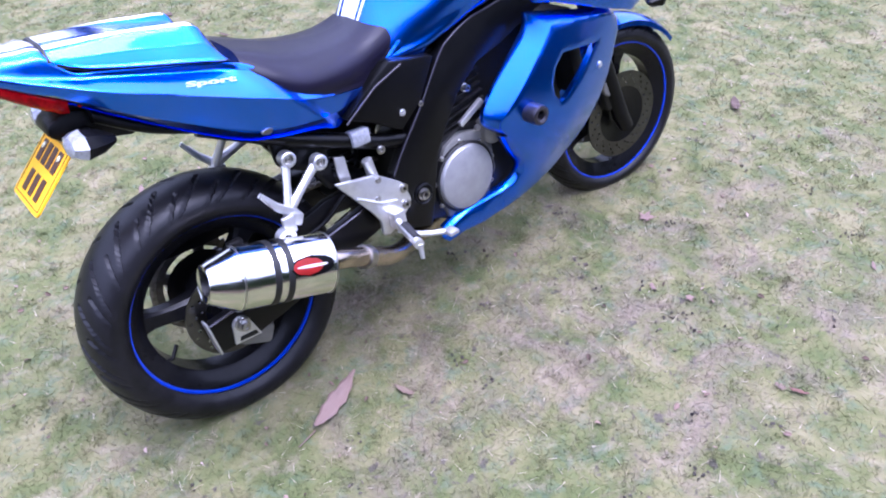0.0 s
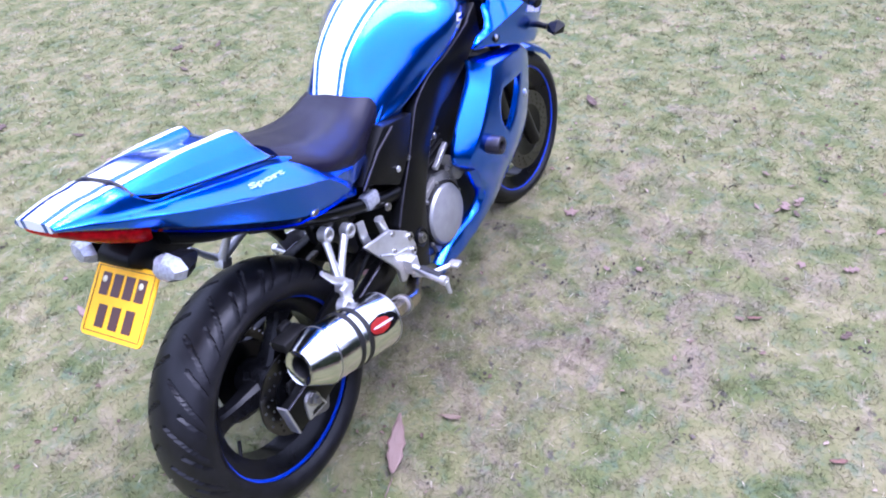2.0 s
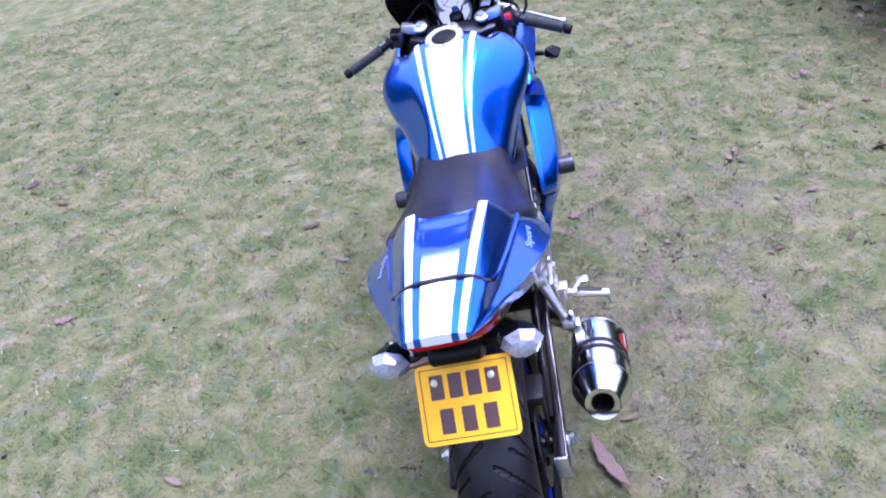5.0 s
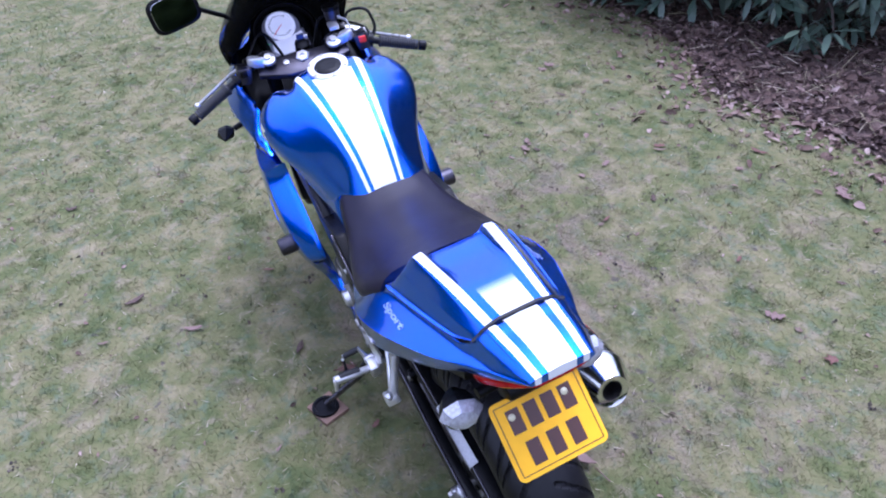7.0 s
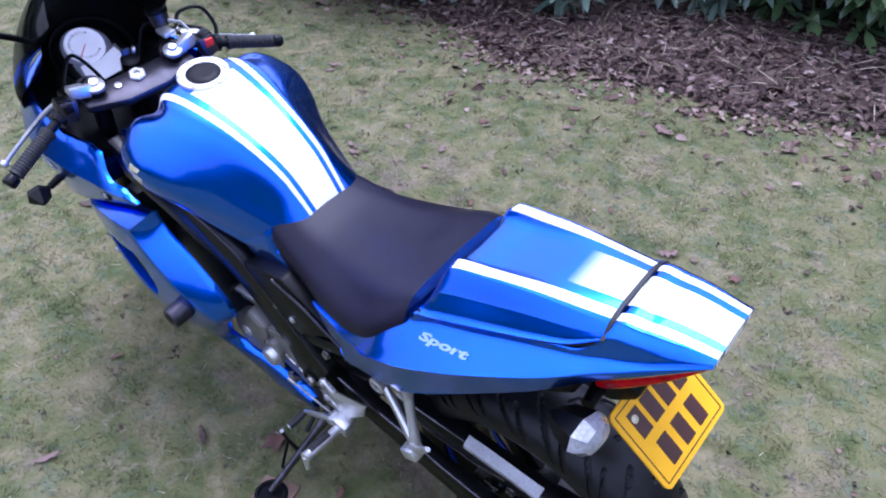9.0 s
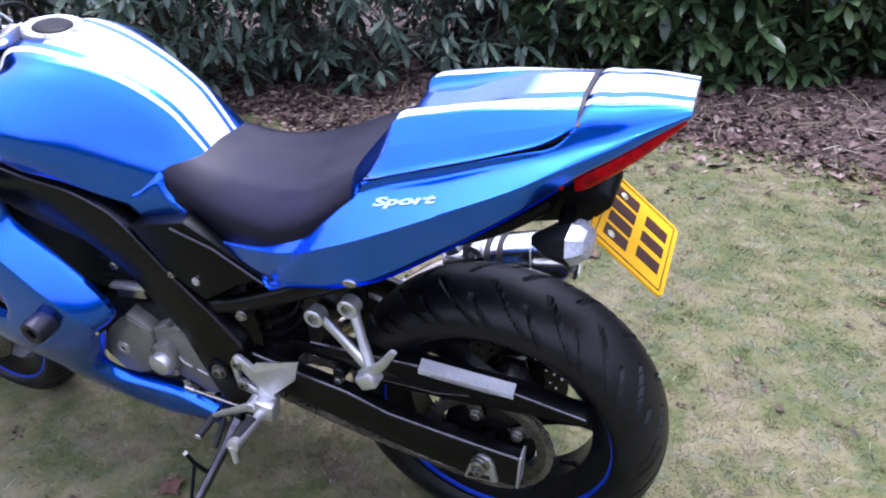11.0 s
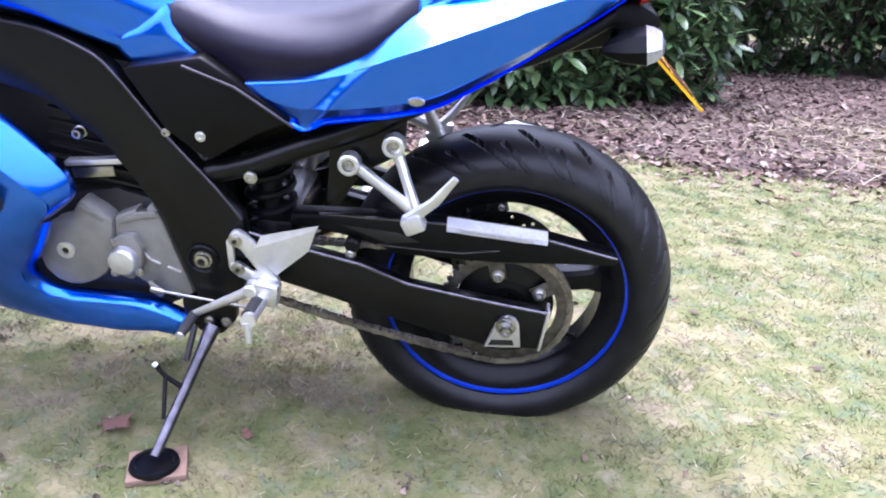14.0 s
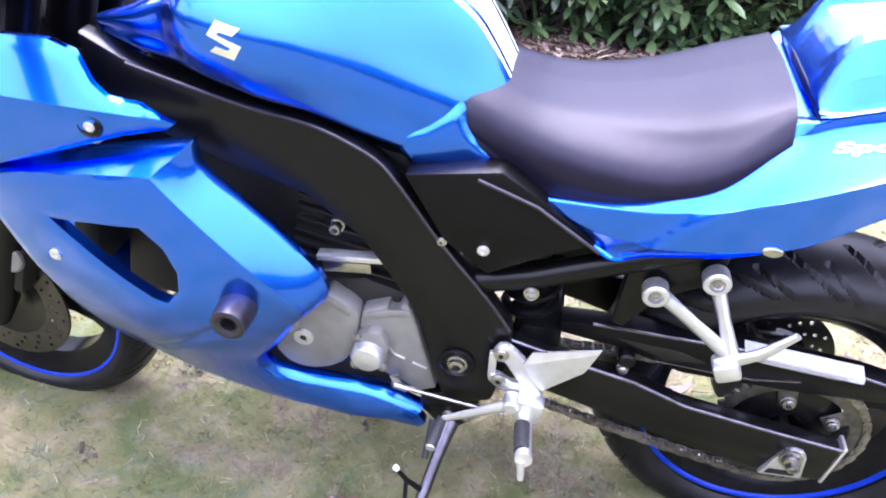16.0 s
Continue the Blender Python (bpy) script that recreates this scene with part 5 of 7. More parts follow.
for k in range(9):
    a = 2 * math.pi * k / 9 + 0.2
    part("cover_bolt", bolt((0.692 + 0.102 * math.cos(a), -0.14, 0.392 + 0.102 * math.sin(a)), (0, -1, 0), 0.006, 0.008), steel, engine)
part("water_pump", lathe([(-0.11, 0.035), (-0.155, 0.034), (-0.165, 0.022), (-0.168, 0.0001)], (0.80, 0, 0.485), (0, 1, 0), 24), engine_grey, engine)
part("engine_tag", box(0.72, 0.142, 0.557, 0.075, 0.004, 0.018, 0.001, Matrix.Rotation(radians(6), 4, "Y")), steel, engine)
part("engine_bracket", box(0.71, 0.140, 0.578, 0.11, 0.02, 0.010, 0.002, Matrix.Rotation(radians(6), 4, "Y")), alu, engine)
part("engine_bracket", box(0.735, -0.145, 0.56, 0.09, 0.015, 0.014, 0.002, Matrix.Rotation(radians(-28), 4, "Y")), alu, engine)
shock = [Vector((0.440, 0.055, 0.40)).lerp(Vector((0.442, 0.055, 0.60)), k / 90) + 0.040 * Vector((math.cos(k * 2 * math.pi / 15), math.sin(k * 2 * math.pi / 15), 0)) for k in range(91)]
spring = part("shock_absorber", sweep(shock, 0.0085, 8), black_gloss, bike, "black coil spring shock")
part("damper", rod((0.440, 0.055, 0.36), (0.442, 0.055, 0.62), 0.022), engine_dark, spring)

# swingarm, chain guard and chain
arm_out = [(0.56, 0.470), (0.47, 0.458), (0.342, 0.424), (0.263, 0.406), (0.179, 0.372), (0.051, 0.349), (-0.075, 0.330), (-0.066, 0.250), (0.03, 0.252), (0.115, 0.271), (0.203, 0.296), (0.289, 0.323), (0.346, 0.341), (0.53, 0.395)]
for s in (1, -1):
    sw = part("swingarm", prism(arm_out, s * 0.110, s * 0.140, 0.004), black_frame, bike, "black swingarm")
    # brighter metal along the black arm's upper edge puts in the sky's highlight
    part("arm_highlight_strip", sweep([(x, s * 0.139, z + 0.001) for x, z in arm_out[1:7]], 0.0036, 8), stand_black, sw, "brighter metal strip giving the swingarm's upper edge its highlight")
    adj = part("chain_adjuster", prism([(0.034, 0.253), (0.016, 0.303), (0.008, 0.318), (-0.007, 0.324), (-0.020, 0.320), (-0.028, 0.308), (-0.034, 0.257)], s * 0.138, s * 0.148, 0.003), alu, sw, "rounded alloy adjuster plate")
    part("adjuster_slot", prism([(0.026, 0.259), (0.021, 0.272), (-0.018, 0.274), (-0.022, 0.262)], s * 0.147, s * 0.1487, 0.001), engine_dark, adj)
    part("axle_washer", lathe([(0, 0.019), (0.003, 0.019), (0.004, 0.017), (0.004, 0.0001)], (-0.004, s * 0.148, 0.304), (0, s, 0), 24), steel, sw)
    part("axle_nut", lathe([(0, 0.0155), (0.010, 0.0155), (0.012, 0.012), (0.020, 0.0105), (0.020, 0.006), (0.015, 0.0055), (0.015, 0.0001)], (-0.004, s * 0.151, 0.304), (0, s, 0), 6), steel, sw)
    part("arm_end_cap", box(-0.074, s * 0.125, 0.292, 0.006, 0.032, 0.090, 0.002, Matrix.Rotation(radians(-7), 4, "Y")), alu, sw, "bright alloy end cap")
part("swingarm_bridge", box(0.42, 0, 0.43, 0.07, 0.24, 0.09, 0.015), black_frame, bike)
part("swingarm_brace", prism([(0.40, 0.475), (0.34, 0.495), (0.28, 0.49), (0.12, 0.440), (0.02, 0.365), (0.05, 0.352), (0.15, 0.400), (0.29, 0.446), (0.39, 0.44)], -0.125, -0.105, 0.005), black_frame, bike)
guard_out = [(0.392, 0.487), (0.284, 0.490), (0.119, 0.487), (-0.068, 0.468), (-0.192, 0.440), (-0.194, 0.422), (0.022, 0.412), (0.192, 0.415), (0.284, 0.446), (0.392, 0.462)]
guard = part("chain_guard", prism(guard_out, 0.070, 0.112, 0.008), black_plastic, bike, "black plastic chain guard with white label")
lab = bmesh.new()
corners = [(0.113, 0.092, 0.4885), (-0.065, 0.092, 0.4715), (-0.065, 0.1135, 0.4640), (0.113, 0.1135, 0.4800), (-0.065, 0.1145, 0.4550), (0.113, 0.1145, 0.4700)]
vv = [lab.verts.new((x, y + 0.003, z + 0.0040)) for x, y, z in corners]
lab.faces.new((vv[0], vv[1], vv[2], vv[3]))
lab.faces.new((vv[3], vv[2], vv[4], vv[5]))
bmesh.ops.solidify(lab, geom=lab.faces[:], thickness=0.001)
part("warning_label", lab, label_mat, guard, "white printed warning label")
inks = bmesh.new()
for k in range(3):
    box(0.024 + random.uniform(-0.006, 0.006), 0.1182, 0.4665 + k * 0.0030, 0.14 - random.uniform(0, 0.03), 0.0006, 0.0008, 0, Matrix.Rotation(radians(-5.2), 4, "Y"), inks)
tagged(part("label_print", inks, steel, guard), kind="stuff")
part("guard_boss", lathe([(0.10, 0.014), (0.124, 0.014), (0.128, 0.011), (0.128, 0.0001)], (0.280, 0, 0.436), (0, 1, 0), 20), black_gloss, guard)
part("guard_bolt", bolt((0.283, 0.122, 0.420), (0, 1, 0), 0.008, 0.010), steel, guard)
part("guard_ridge", sweep([(0.24, 0.1125, 0.436), (0.16, 0.1130, 0.432), (0.085, 0.1135, 0.430), (0.018, 0.1125, 0.440)], 0.0022, 6), stand_black, guard)
part("guard_ridge", sweep([(0.34, 0.108, 0.488), (0.12, 0.109, 0.484), (-0.06, 0.109, 0.466), (-0.19, 0.109, 0.436)], 0.0030, 8), stand_black, guard)
part("guard_recess", prism([(0.30, 0.470), (0.20, 0.462), (0.16, 0.446), (0.22, 0.440)], 0.111, 0.1128, 0.001), engine_dark, guard)
# chain: links along two straight runs and round the rear sprocket
path = []
top_a, top_b = Vector((0.60, 0.095, 0.425)), Vector((0.03, 0.095, 0.31 + 0.117))
low_a, low_b = Vector((0.02, 0.095, 0.31 - 0.122)), Vector((0.60, 0.095, 0.350))
for k in range(34):
    path.append(top_a.lerp(top_b, k / 34))
for k in range(28):
    a = radians(80 + 188 * k / 28)
    path.append(REAR + Vector((0.122 * math.cos(a), 0.095, 0.122 * math.sin(a))))
for k in range(36):
    q = low_a.lerp(low_b, k / 35)
    q.z -= 0.014 * math.sin(math.pi * k / 35)
    path.append(q)
links = bmesh.new()
for k in range(len(path) - 1):
    a, b = path[k], path[k + 1]
    d = b - a
    ang = math.atan2(d.z, d.x)
    dy = 0.0062 if k % 2 else 0.0042
    for s in (1, -1):
        box(*((a + b) / 2 + Vector((0, s * dy, 0))), d.length * 0.80, 0.0018, 0.0125, 0.0, Matrix.Rotation(-ang, 4, "Y"), links)
    rod(a + Vector((0, -0.008, 0)), a + Vector((0, 0.008, 0)), 0.0045, n=8, bm=links)
    rod(b.lerp(a, 0.5) + Vector((0, -0.0085, 0)), b.lerp(a, 0.5) + Vector((0, 0.0085, 0)), 0.0030, n=6, bm=links)
part("drive_chain", links, chain_mat, bike, "oily drive chain", 30)

# rider's foot controls
for s in (1, -1):
    if s < 0:
        heel = [(0.292, 0.546), (0.300, 0.532), (0.371, 0.438), (0.393, 0.400), (0.393, 0.362), (0.412, 0.355), (0.440, 0.372), (0.484, 0.406), (0.490, 0.425), (0.478, 0.466), (0.468, 0.480), (0.412, 0.520), (0.396, 0.528), (0.371, 0.532)]
    else:
        heel = [(0.485, 0.464), (0.478, 0.477), (0.466, 0.481), (0.455, 0.474), (0.437, 0.456), (0.424, 0.436), (0.410, 0.405), (0.400, 0.381), (0.410, 0.345), (0.452, 0.343), (0.449, 0.376), (0.474, 0.387), (0.489, 0.400), (0.488, 0.414), (0.472, 0.416), (0.447, 0.398), (0.440, 0.404), (0.458, 0.432), (0.466, 0.444), (0.484, 0.450)]
    fc = part("footrest_bracket", prism(heel, s * 0.165, s * 0.178, 0.004), alu, bike, "bare alloy footrest bracket with heel guard")
    for bz in (0.461, 0.405) if s > 0 else (0.461, 0.416):
        part("bracket_bolt", bolt((0.472, s * 0.177, bz), (0, s, 0), 0.010, 0.006), steel, fc)
        part("bolt_socket", lathe([(0, 0.0036), (0.0072, 0.0036), (0.0072, 0.0001)], (0.472, s * 0.177, bz), (0, s, 0), 6), engine_dark, fc)
    if s < 0:
        part("guard_screw", bolt((0.405, -0.177, 0.512), (0, -1, 0), 0.007, 0.005), steel, fc)
        part("guard_screw", bolt((0.395, -0.177, 0.465), (0, -1, 0), 0.007, 0.005), steel, fc)
        part("reservoir_strap", prism([(0.318, 0.597), (0.345, 0.590), (0.348, 0.545), (0.352, 0.520), (0.325, 0.520), (0.318, 0.550)], -0.150, -0.143, 0.002), alu, fc)
    if s > 0:
        part("bracket_web", prism([(0.490, 0.458), (0.490, 0.405), (0.478, 0.405), (0.478, 0.458)], 0.166, 0.1755, 0.002), alu, fc)
        plate = bmesh.new()
        va = [plate.verts.new(p) for p in ((0.426, 0.177, 0.474), (0.327, 0.174, 0.498), (0.330, 0.176, 0.491), (0.437, 0.183, 0.452), (0.345, 0.176, 0.449), (0.404, 0.180, 0.398), (0.420, 0.180, 0.420))]
        plate.faces.new((va[0], va[1], va[2], va[3]))
        plate.faces.new((va[3], va[2], va[4], va[5], va[6]))
        bmesh.ops.recalc_face_normals(plate, faces=plate.faces)
        bmesh.ops.solidify(plate, geom=plate.faces[:], thickness=0.004)
        part("heel_guard", plate, alu, fc, "folded alloy heel guard", 10)
    else:
        part("heel_rib", sweep([(0.445, s * 0.180, 0.440), (0.40, s * 0.181, 0.452), (0.335, s * 0.180, 0.492)], 0.0035, 8), alu, fc)
    base = Vector((0.425, 0.190, 0.362)) if s > 0 else Vector((0.428, -0.180, 0.398))
    tip = Vector((0.418, 0.300, 0.384)) if s > 0 else Vector((0.405, -0.308, 0.384))
    peg = part("footrest", sweep([base, base.lerp(tip, 0.35), base.lerp(tip, 0.36), base.lerp(tip, 0.97), tip], [0.012, 0.010, 0.012, 0.0115, 0.010], 14), alu, bike, "alloy footrest with rubber")
    part("peg_rubber", sweep([base.lerp(tip, 0.38) + Vector((0.003, 0, 0.002)), base.lerp(tip, 0.90) + Vector((0.003, 0, 0.002))], [0.0128, 0.0122], 14), grip_rubber, peg)
    part("peg_feeler", rod(tip + Vector((0.003, 0, -0.004)), tip + Vector((0, s * 0.008, -0.038)), 0.0075, 0.005), alu, peg)
    part("peg_clevis", box(0.420, 0.190, 0.368, 0.044, 0.030, 0.044, 0.006, Matrix.Rotation(radians(-10), 4, "Y")) if s > 0 else box(0.432, -0.188, 0.398, 0.036, 0.034, 0.046, 0.006), alu, peg)
    part("peg_collar", sweep([base.lerp(tip, 0.93), tip + (tip - base).normalized() * 0.004], 0.0128, 14), alu, peg)
    if s > 0:
        lev = part("gear_lever", sweep(spline([(0.448, 0.195, 0.372), (0.502, 0.200, 0.346), (0.553, 0.203, 0.320)], 5), [0.0115 - 0.0005 * k for k in range(11)], 10, flat=0.7), alu, bike, "alloy gear lever with linkage")
        part("lever_pivot", lathe([(0.18, 0.013), (0.204, 0.013), (0.207, 0.010), (0.207, 0.0001)], (0.447, 0, 0.375), (0, 1, 0), 20), alu, lev)
        part("lever_toe", sweep([(0.553, 0.200, 0.319), (0.558, 0.226, 0.312), (0.562, 0.250, 0.306)], [0.0085, 0.0095, 0.0085], 12), grip_rubber, lev)
        part("toe_cap", lathe([(0, 0.008), (0.003, 0.007), (0.003, 0.0001)], (0.562, 0.250, 0.306), (0.08, 1, -0.12), 12), alu, lev)
        part("gear_linkage", rod((0.455, 0.170, 0.318), (0.630, 0.170, 0.342), 0.0032), steel, lev)
        part("linkage_joint", rod((0.618, 0.170, 0.340), (0.640, 0.170, 0.345), 0.0062), steel, lev)
        part("linkage_arm", sweep([(0.642, 0.160, 0.356), (0.638, 0.166, 0.343), (0.634, 0.150, 0.322)], [0.008, 0.009, 0.007], 10), engine_grey, lev)
    else:
        lev = part("brake_pedal", sweep(spline([(0.43, -0.19, 0.365), (0.48, -0.205, 0.335), (0.54, -0.235, 0.325)], 5), 0.0075, 10), alu, bike, "alloy brake pedal")
        part("pedal_pad", box(0.548, -0.245, 0.326, 0.03, 0.035, 0.012, 0.004), alu, lev)
        mc = part("rear_master_cylinder", rod((0.425, -0.150, 0.43), (0.40, -0.150, 0.56), 0.013, n=12), alu, bike, "silver brake master cylinder")
        part("rear_reservoir", box(0.395, -0.142, 0.620, 0.052, 0.035, 0.040, 0.008), clear_lens, mc, "translucent fluid reservoir")
        part("brake_hose", sweep(spline([(0.425, -0.15, 0.44), (0.34, -0.15, 0.50), (0.26, -0.13, 0.44), (0.12, -0.11, 0.40)], 6), 0.006, 8), black_plastic, mc)
    # pillion footrest hanger
    p1, p2, ap = Vector((0.273, s * 0.150, 0.609)), Vector((0.200, s * 0.150, 0.645)), Vector((0.158, s * 0.195, 0.545))
    hg = sweep([p1, p1.lerp(ap, 0.5), ap], [0.0125, 0.0105, 0.013], 10, flat=0.8)
    sweep([p2, p2.lerp(ap, 0.5), ap], [0.0125, 0.0105, 0.013], 10, hg, flat=0.8)
    for q in (p1, p2):
        lathe([(0.0, 0.0185), (0.022, 0.0185), (0.024, 0.016), (0.024, 0.011), (0.016, 0.010), (0.016, 0.0001)], q + Vector((0, -s * 0.004, 0)), (0, s, 0), 20, hg)
    ph = part("pillion_hanger", hg, alu, bike, "alloy pillion footrest hanger")
    for q in (p1, p2):
        part("hanger_bolt", bolt(q + Vector((0, s * 0.012, 0)), (0, s, 0), 0.007, 0.006), steel, ph)
    part("folding_peg", sweep([ap + Vector((0.015, s * 0.004, -0.012)), ap + Vector((-0.03, s * 0.016, 0.030)), ap + Vector((-0.062, s * 0.020, 0.074))], [0.012, 0.0095, 0.006], 8, flat=0.7), alu, ph, "folded alloy pillion peg")
    part("peg_mount", box(*(ap + Vector((0.004, s * 0.006, -0.014))), 0.036, 0.034, 0.03, 0.006, Matrix.Rotation(radians(25), 4, "Y")), alu, ph)

# side stand
leg_top, foot = Vector((0.545, 0.150, 0.255)), Vector((0.594, 0.352, 0.116))
stand = part("side_stand", sweep([leg_top, leg_top.lerp(foot, 0.25), foot], [0.016, 0.0105, 0.0095], 14), stand_black, bike, "black side stand")
part("stand_foot", lathe([(-0.006, 0.0001), (-0.006, 0.040), (0.0, 0.043), (0.006, 0.041), (0.006, 0.033), (0.002, 0.031), (0.002, 0.0001)], foot + Vector((0.0, 0.006, -0.012)), (0, -0.15, 1), 32), black_plastic, stand, "round black stand foot")
part("stand_bracket", prism([(0.60, 0.31), (0.50, 0.32), (0.50, 0.27), (0.53, 0.235), (0.57, 0.235), (0.60, 0.27)], 0.12, 0.145, 0.005), black_frame, stand)
for bx in (0.551, 0.519):
    part("stand_bolt", bolt((bx, 0.146, 0.266), (0, 1, 0), 0.008, 0.006), steel, stand)
part("stand_spring", sweep([(0.575, 0.16, 0.262), leg_top.lerp(foot, 0.30) + Vector((0.018, 0, 0.006))], 0.006, 8), engine_dark, stand)
tang = leg_top.lerp(foot, 0.50)
knee = tang + Vector((0.030, 0.004, 0.030))
part("stand_tang", sweep([tang, knee, tang + Vector((0.046, 0.002, 0.052))], [0.0055, 0.0048, 0.0042], 8), black_gloss, stand)
part("tang_tip", sweep([tang + Vector((0.045, 0.002, 0.051)), tang + Vector((0.049, 0.002, 0.056))], 0.0050, 8), mark_white, stand, "pale worn tip")
part("stand_stay", sweep([knee, leg_top.lerp(foot, 0.74) + Vector((0.012, 0.002, 0.004))], 0.0040, 8), black_gloss, stand)

# exhaust on the right
tipc, fro = Vector((-0.082, -0.247, 0.503)), Vector((0.190, -0.262, 0.425))
ax = (fro - tipc).normalized()
Ln = (fro - tipc).length


def can(profile, n=40):
    bm = lathe(profile, (0, 0, 0), (0, 0, 1), n)
    q = Vector((0, 0, 1)).rotation_difference(ax).to_matrix().to_4x4()
    bmesh.ops.transform(bm, matrix=Matrix.Translation(tipc) @ q @ Matrix.Diagonal((1.04, 1.0, 1, 1)), verts=bm.verts)
    return bm


silencer = part("silencer", can([(0.004, 0.025), (0.002, 0.036), (0.0, 0.039), (0.004, 0.042), (0.055, 0.064), (0.060, 0.0665), (Ln - 0.012, 0.0665), (Ln - 0.004, 0.058), (Ln, 0.045), (Ln + 0.002, 0.022)]), chrome, bike, "short polished steel silencer")
part("outlet", can([(0.003, 0.027), (0.008, 0.025), (0.08, 0.024), (0.08, 0.0001)]), engine_dark, silencer, "sooty outlet pipe")
for a, b in ((0.128, 0.142), (0.158, 0.172)):
    part("silencer_band", can([(a, 0.066), (a, 0.0680), (b, 0.0680), (b, 0.066)]), engine_dark, silencer, "dark strap round the silencer")
for a in (0.062, Ln - 0.014):
    part("silencer_seam", can([(a, 0.066), (a + 0.001, 0.0676), (a + 0.004, 0.0676), (a + 0.005, 0.066)]), steel, silencer)
side_v = Vector((0.0, -0.90, 0.43))
side_v = (side_v - ax * side_v.dot(ax)).normalized()
centre = tipc + ax * 0.214 + side_v * 0.0
u = ax
w = ax.cross(side_v).normalized()
red, blk, pale = bmesh.new(), bmesh.new(), bmesh.new()
for bm, long, high, back, lift in ((blk, 0.050, 0.022, 0.0, 0.0), (red, 0.034, 0.0175, -0.011, 0.0008), (pale, 0.036, 0.0032, -0.002, 0.0016)):
    rows = []
    for q in range(9):
        f = -1 + q / 4
        half = long * math.sqrt(max(0.0, 1 - f * f)) + 1e-4
        ang = f * high / 0.064
        n_dir = side_v * math.cos(ang) + w * math.sin(ang)
        rows.append([bm.verts.new(centre + u * (back + half * g / 6) + n_dir * (0.0685 + lift)) for g in range(-6, 7)])
    for r0, r1 in zip(rows, rows[1:]):
        for g in range(12):
            bm.faces.new((r0[g], r0[g + 1], r1[g + 1], r1[g]))
    bmesh.ops.solidify(bm, geom=bm.faces[:], thickness=0.0012)
bd = part("silencer_badge", blk, black_gloss, silencer, "oval red and black badge")
part("badge_face", red, red_badge, bd)
part("badge_bar", pale, label_mat, bd, "pale bar across the badge")
part("link_pipe", sweep(spline([fro - ax * 0.01, fro + ax * 0.03, (0.275, -0.243, 0.385), (0.345, -0.210, 0.338), (0.41, -0.180, 0.300), (0.50, -0.12, 0.268), (0.70, -0.03, 0.242), (0.95, 0, 0.26), (1.06, 0, 0.36), (1.05, 0, 0.45)], 6), [0.023] * 13 + [0.024] * 42, 20), pipe_mat, bike, "heat-tinted exhaust pipe")
part("pipe_clamp", sweep([Vector((0.290, -0.236, 0.375)), Vector((0.310, -0.2265, 0.3615))], 0.029, 20), steel, bike)
part("silencer_mount", merge(lathe([(-0.010, 0.010), (-0.010, 0.022), (0.010, 0.022), (0.010, 0.010)], (0.125, -0.222, 0.505), (0, 1, 0), 20, closed=True), box(0.140, -0.222, 0.530, 0.03, 0.014, 0.04, 0.004)), alu, bike, "alloy silencer mounting eye")
part("rear_caliper", box(0.035, -0.088, 0.228, 0.085, 0.05, 0.055, 0.012, Matrix.Rotation(radians(25), 4, "Y")), engine_grey, bike, "grey rear brake caliper")
part("caliper_bracket", prism([(-0.02, 0.35), (0.03, 0.35), (0.085, 0.26), (0.06, 0.22), (0.01, 0.24), (-0.03, 0.29)], -0.102, -0.092, 0.003), engine_dark, bike)
body = part("brake_body", merge(box(0.048, -0.088, 0.438, 0.088, 0.052, 0.030, 0.009, Matrix.Rotation(radians(4), 4, "Y")), box(0.062, -0.062, 0.447, 0.040, 0.020, 0.034, 0.006)), engine_dark, bike, "black rear brake body over the disc")
for bx, bz in ((0.016, 0.440), (0.082, 0.435)):
    part("pin_bolt", bolt((bx, -0.062, bz), (0, 1, 0), 0.006, 0.006), steel, body)
part("brake_body_bracket", prism([(0.005, 0.435), (0.090, 0.430), (0.100, 0.405), (0.062, 0.375), (0.028, 0.330), (-0.010, 0.330), (-0.004, 0.400)], -0.112, -0.106, 0.002), engine_dark, bike)


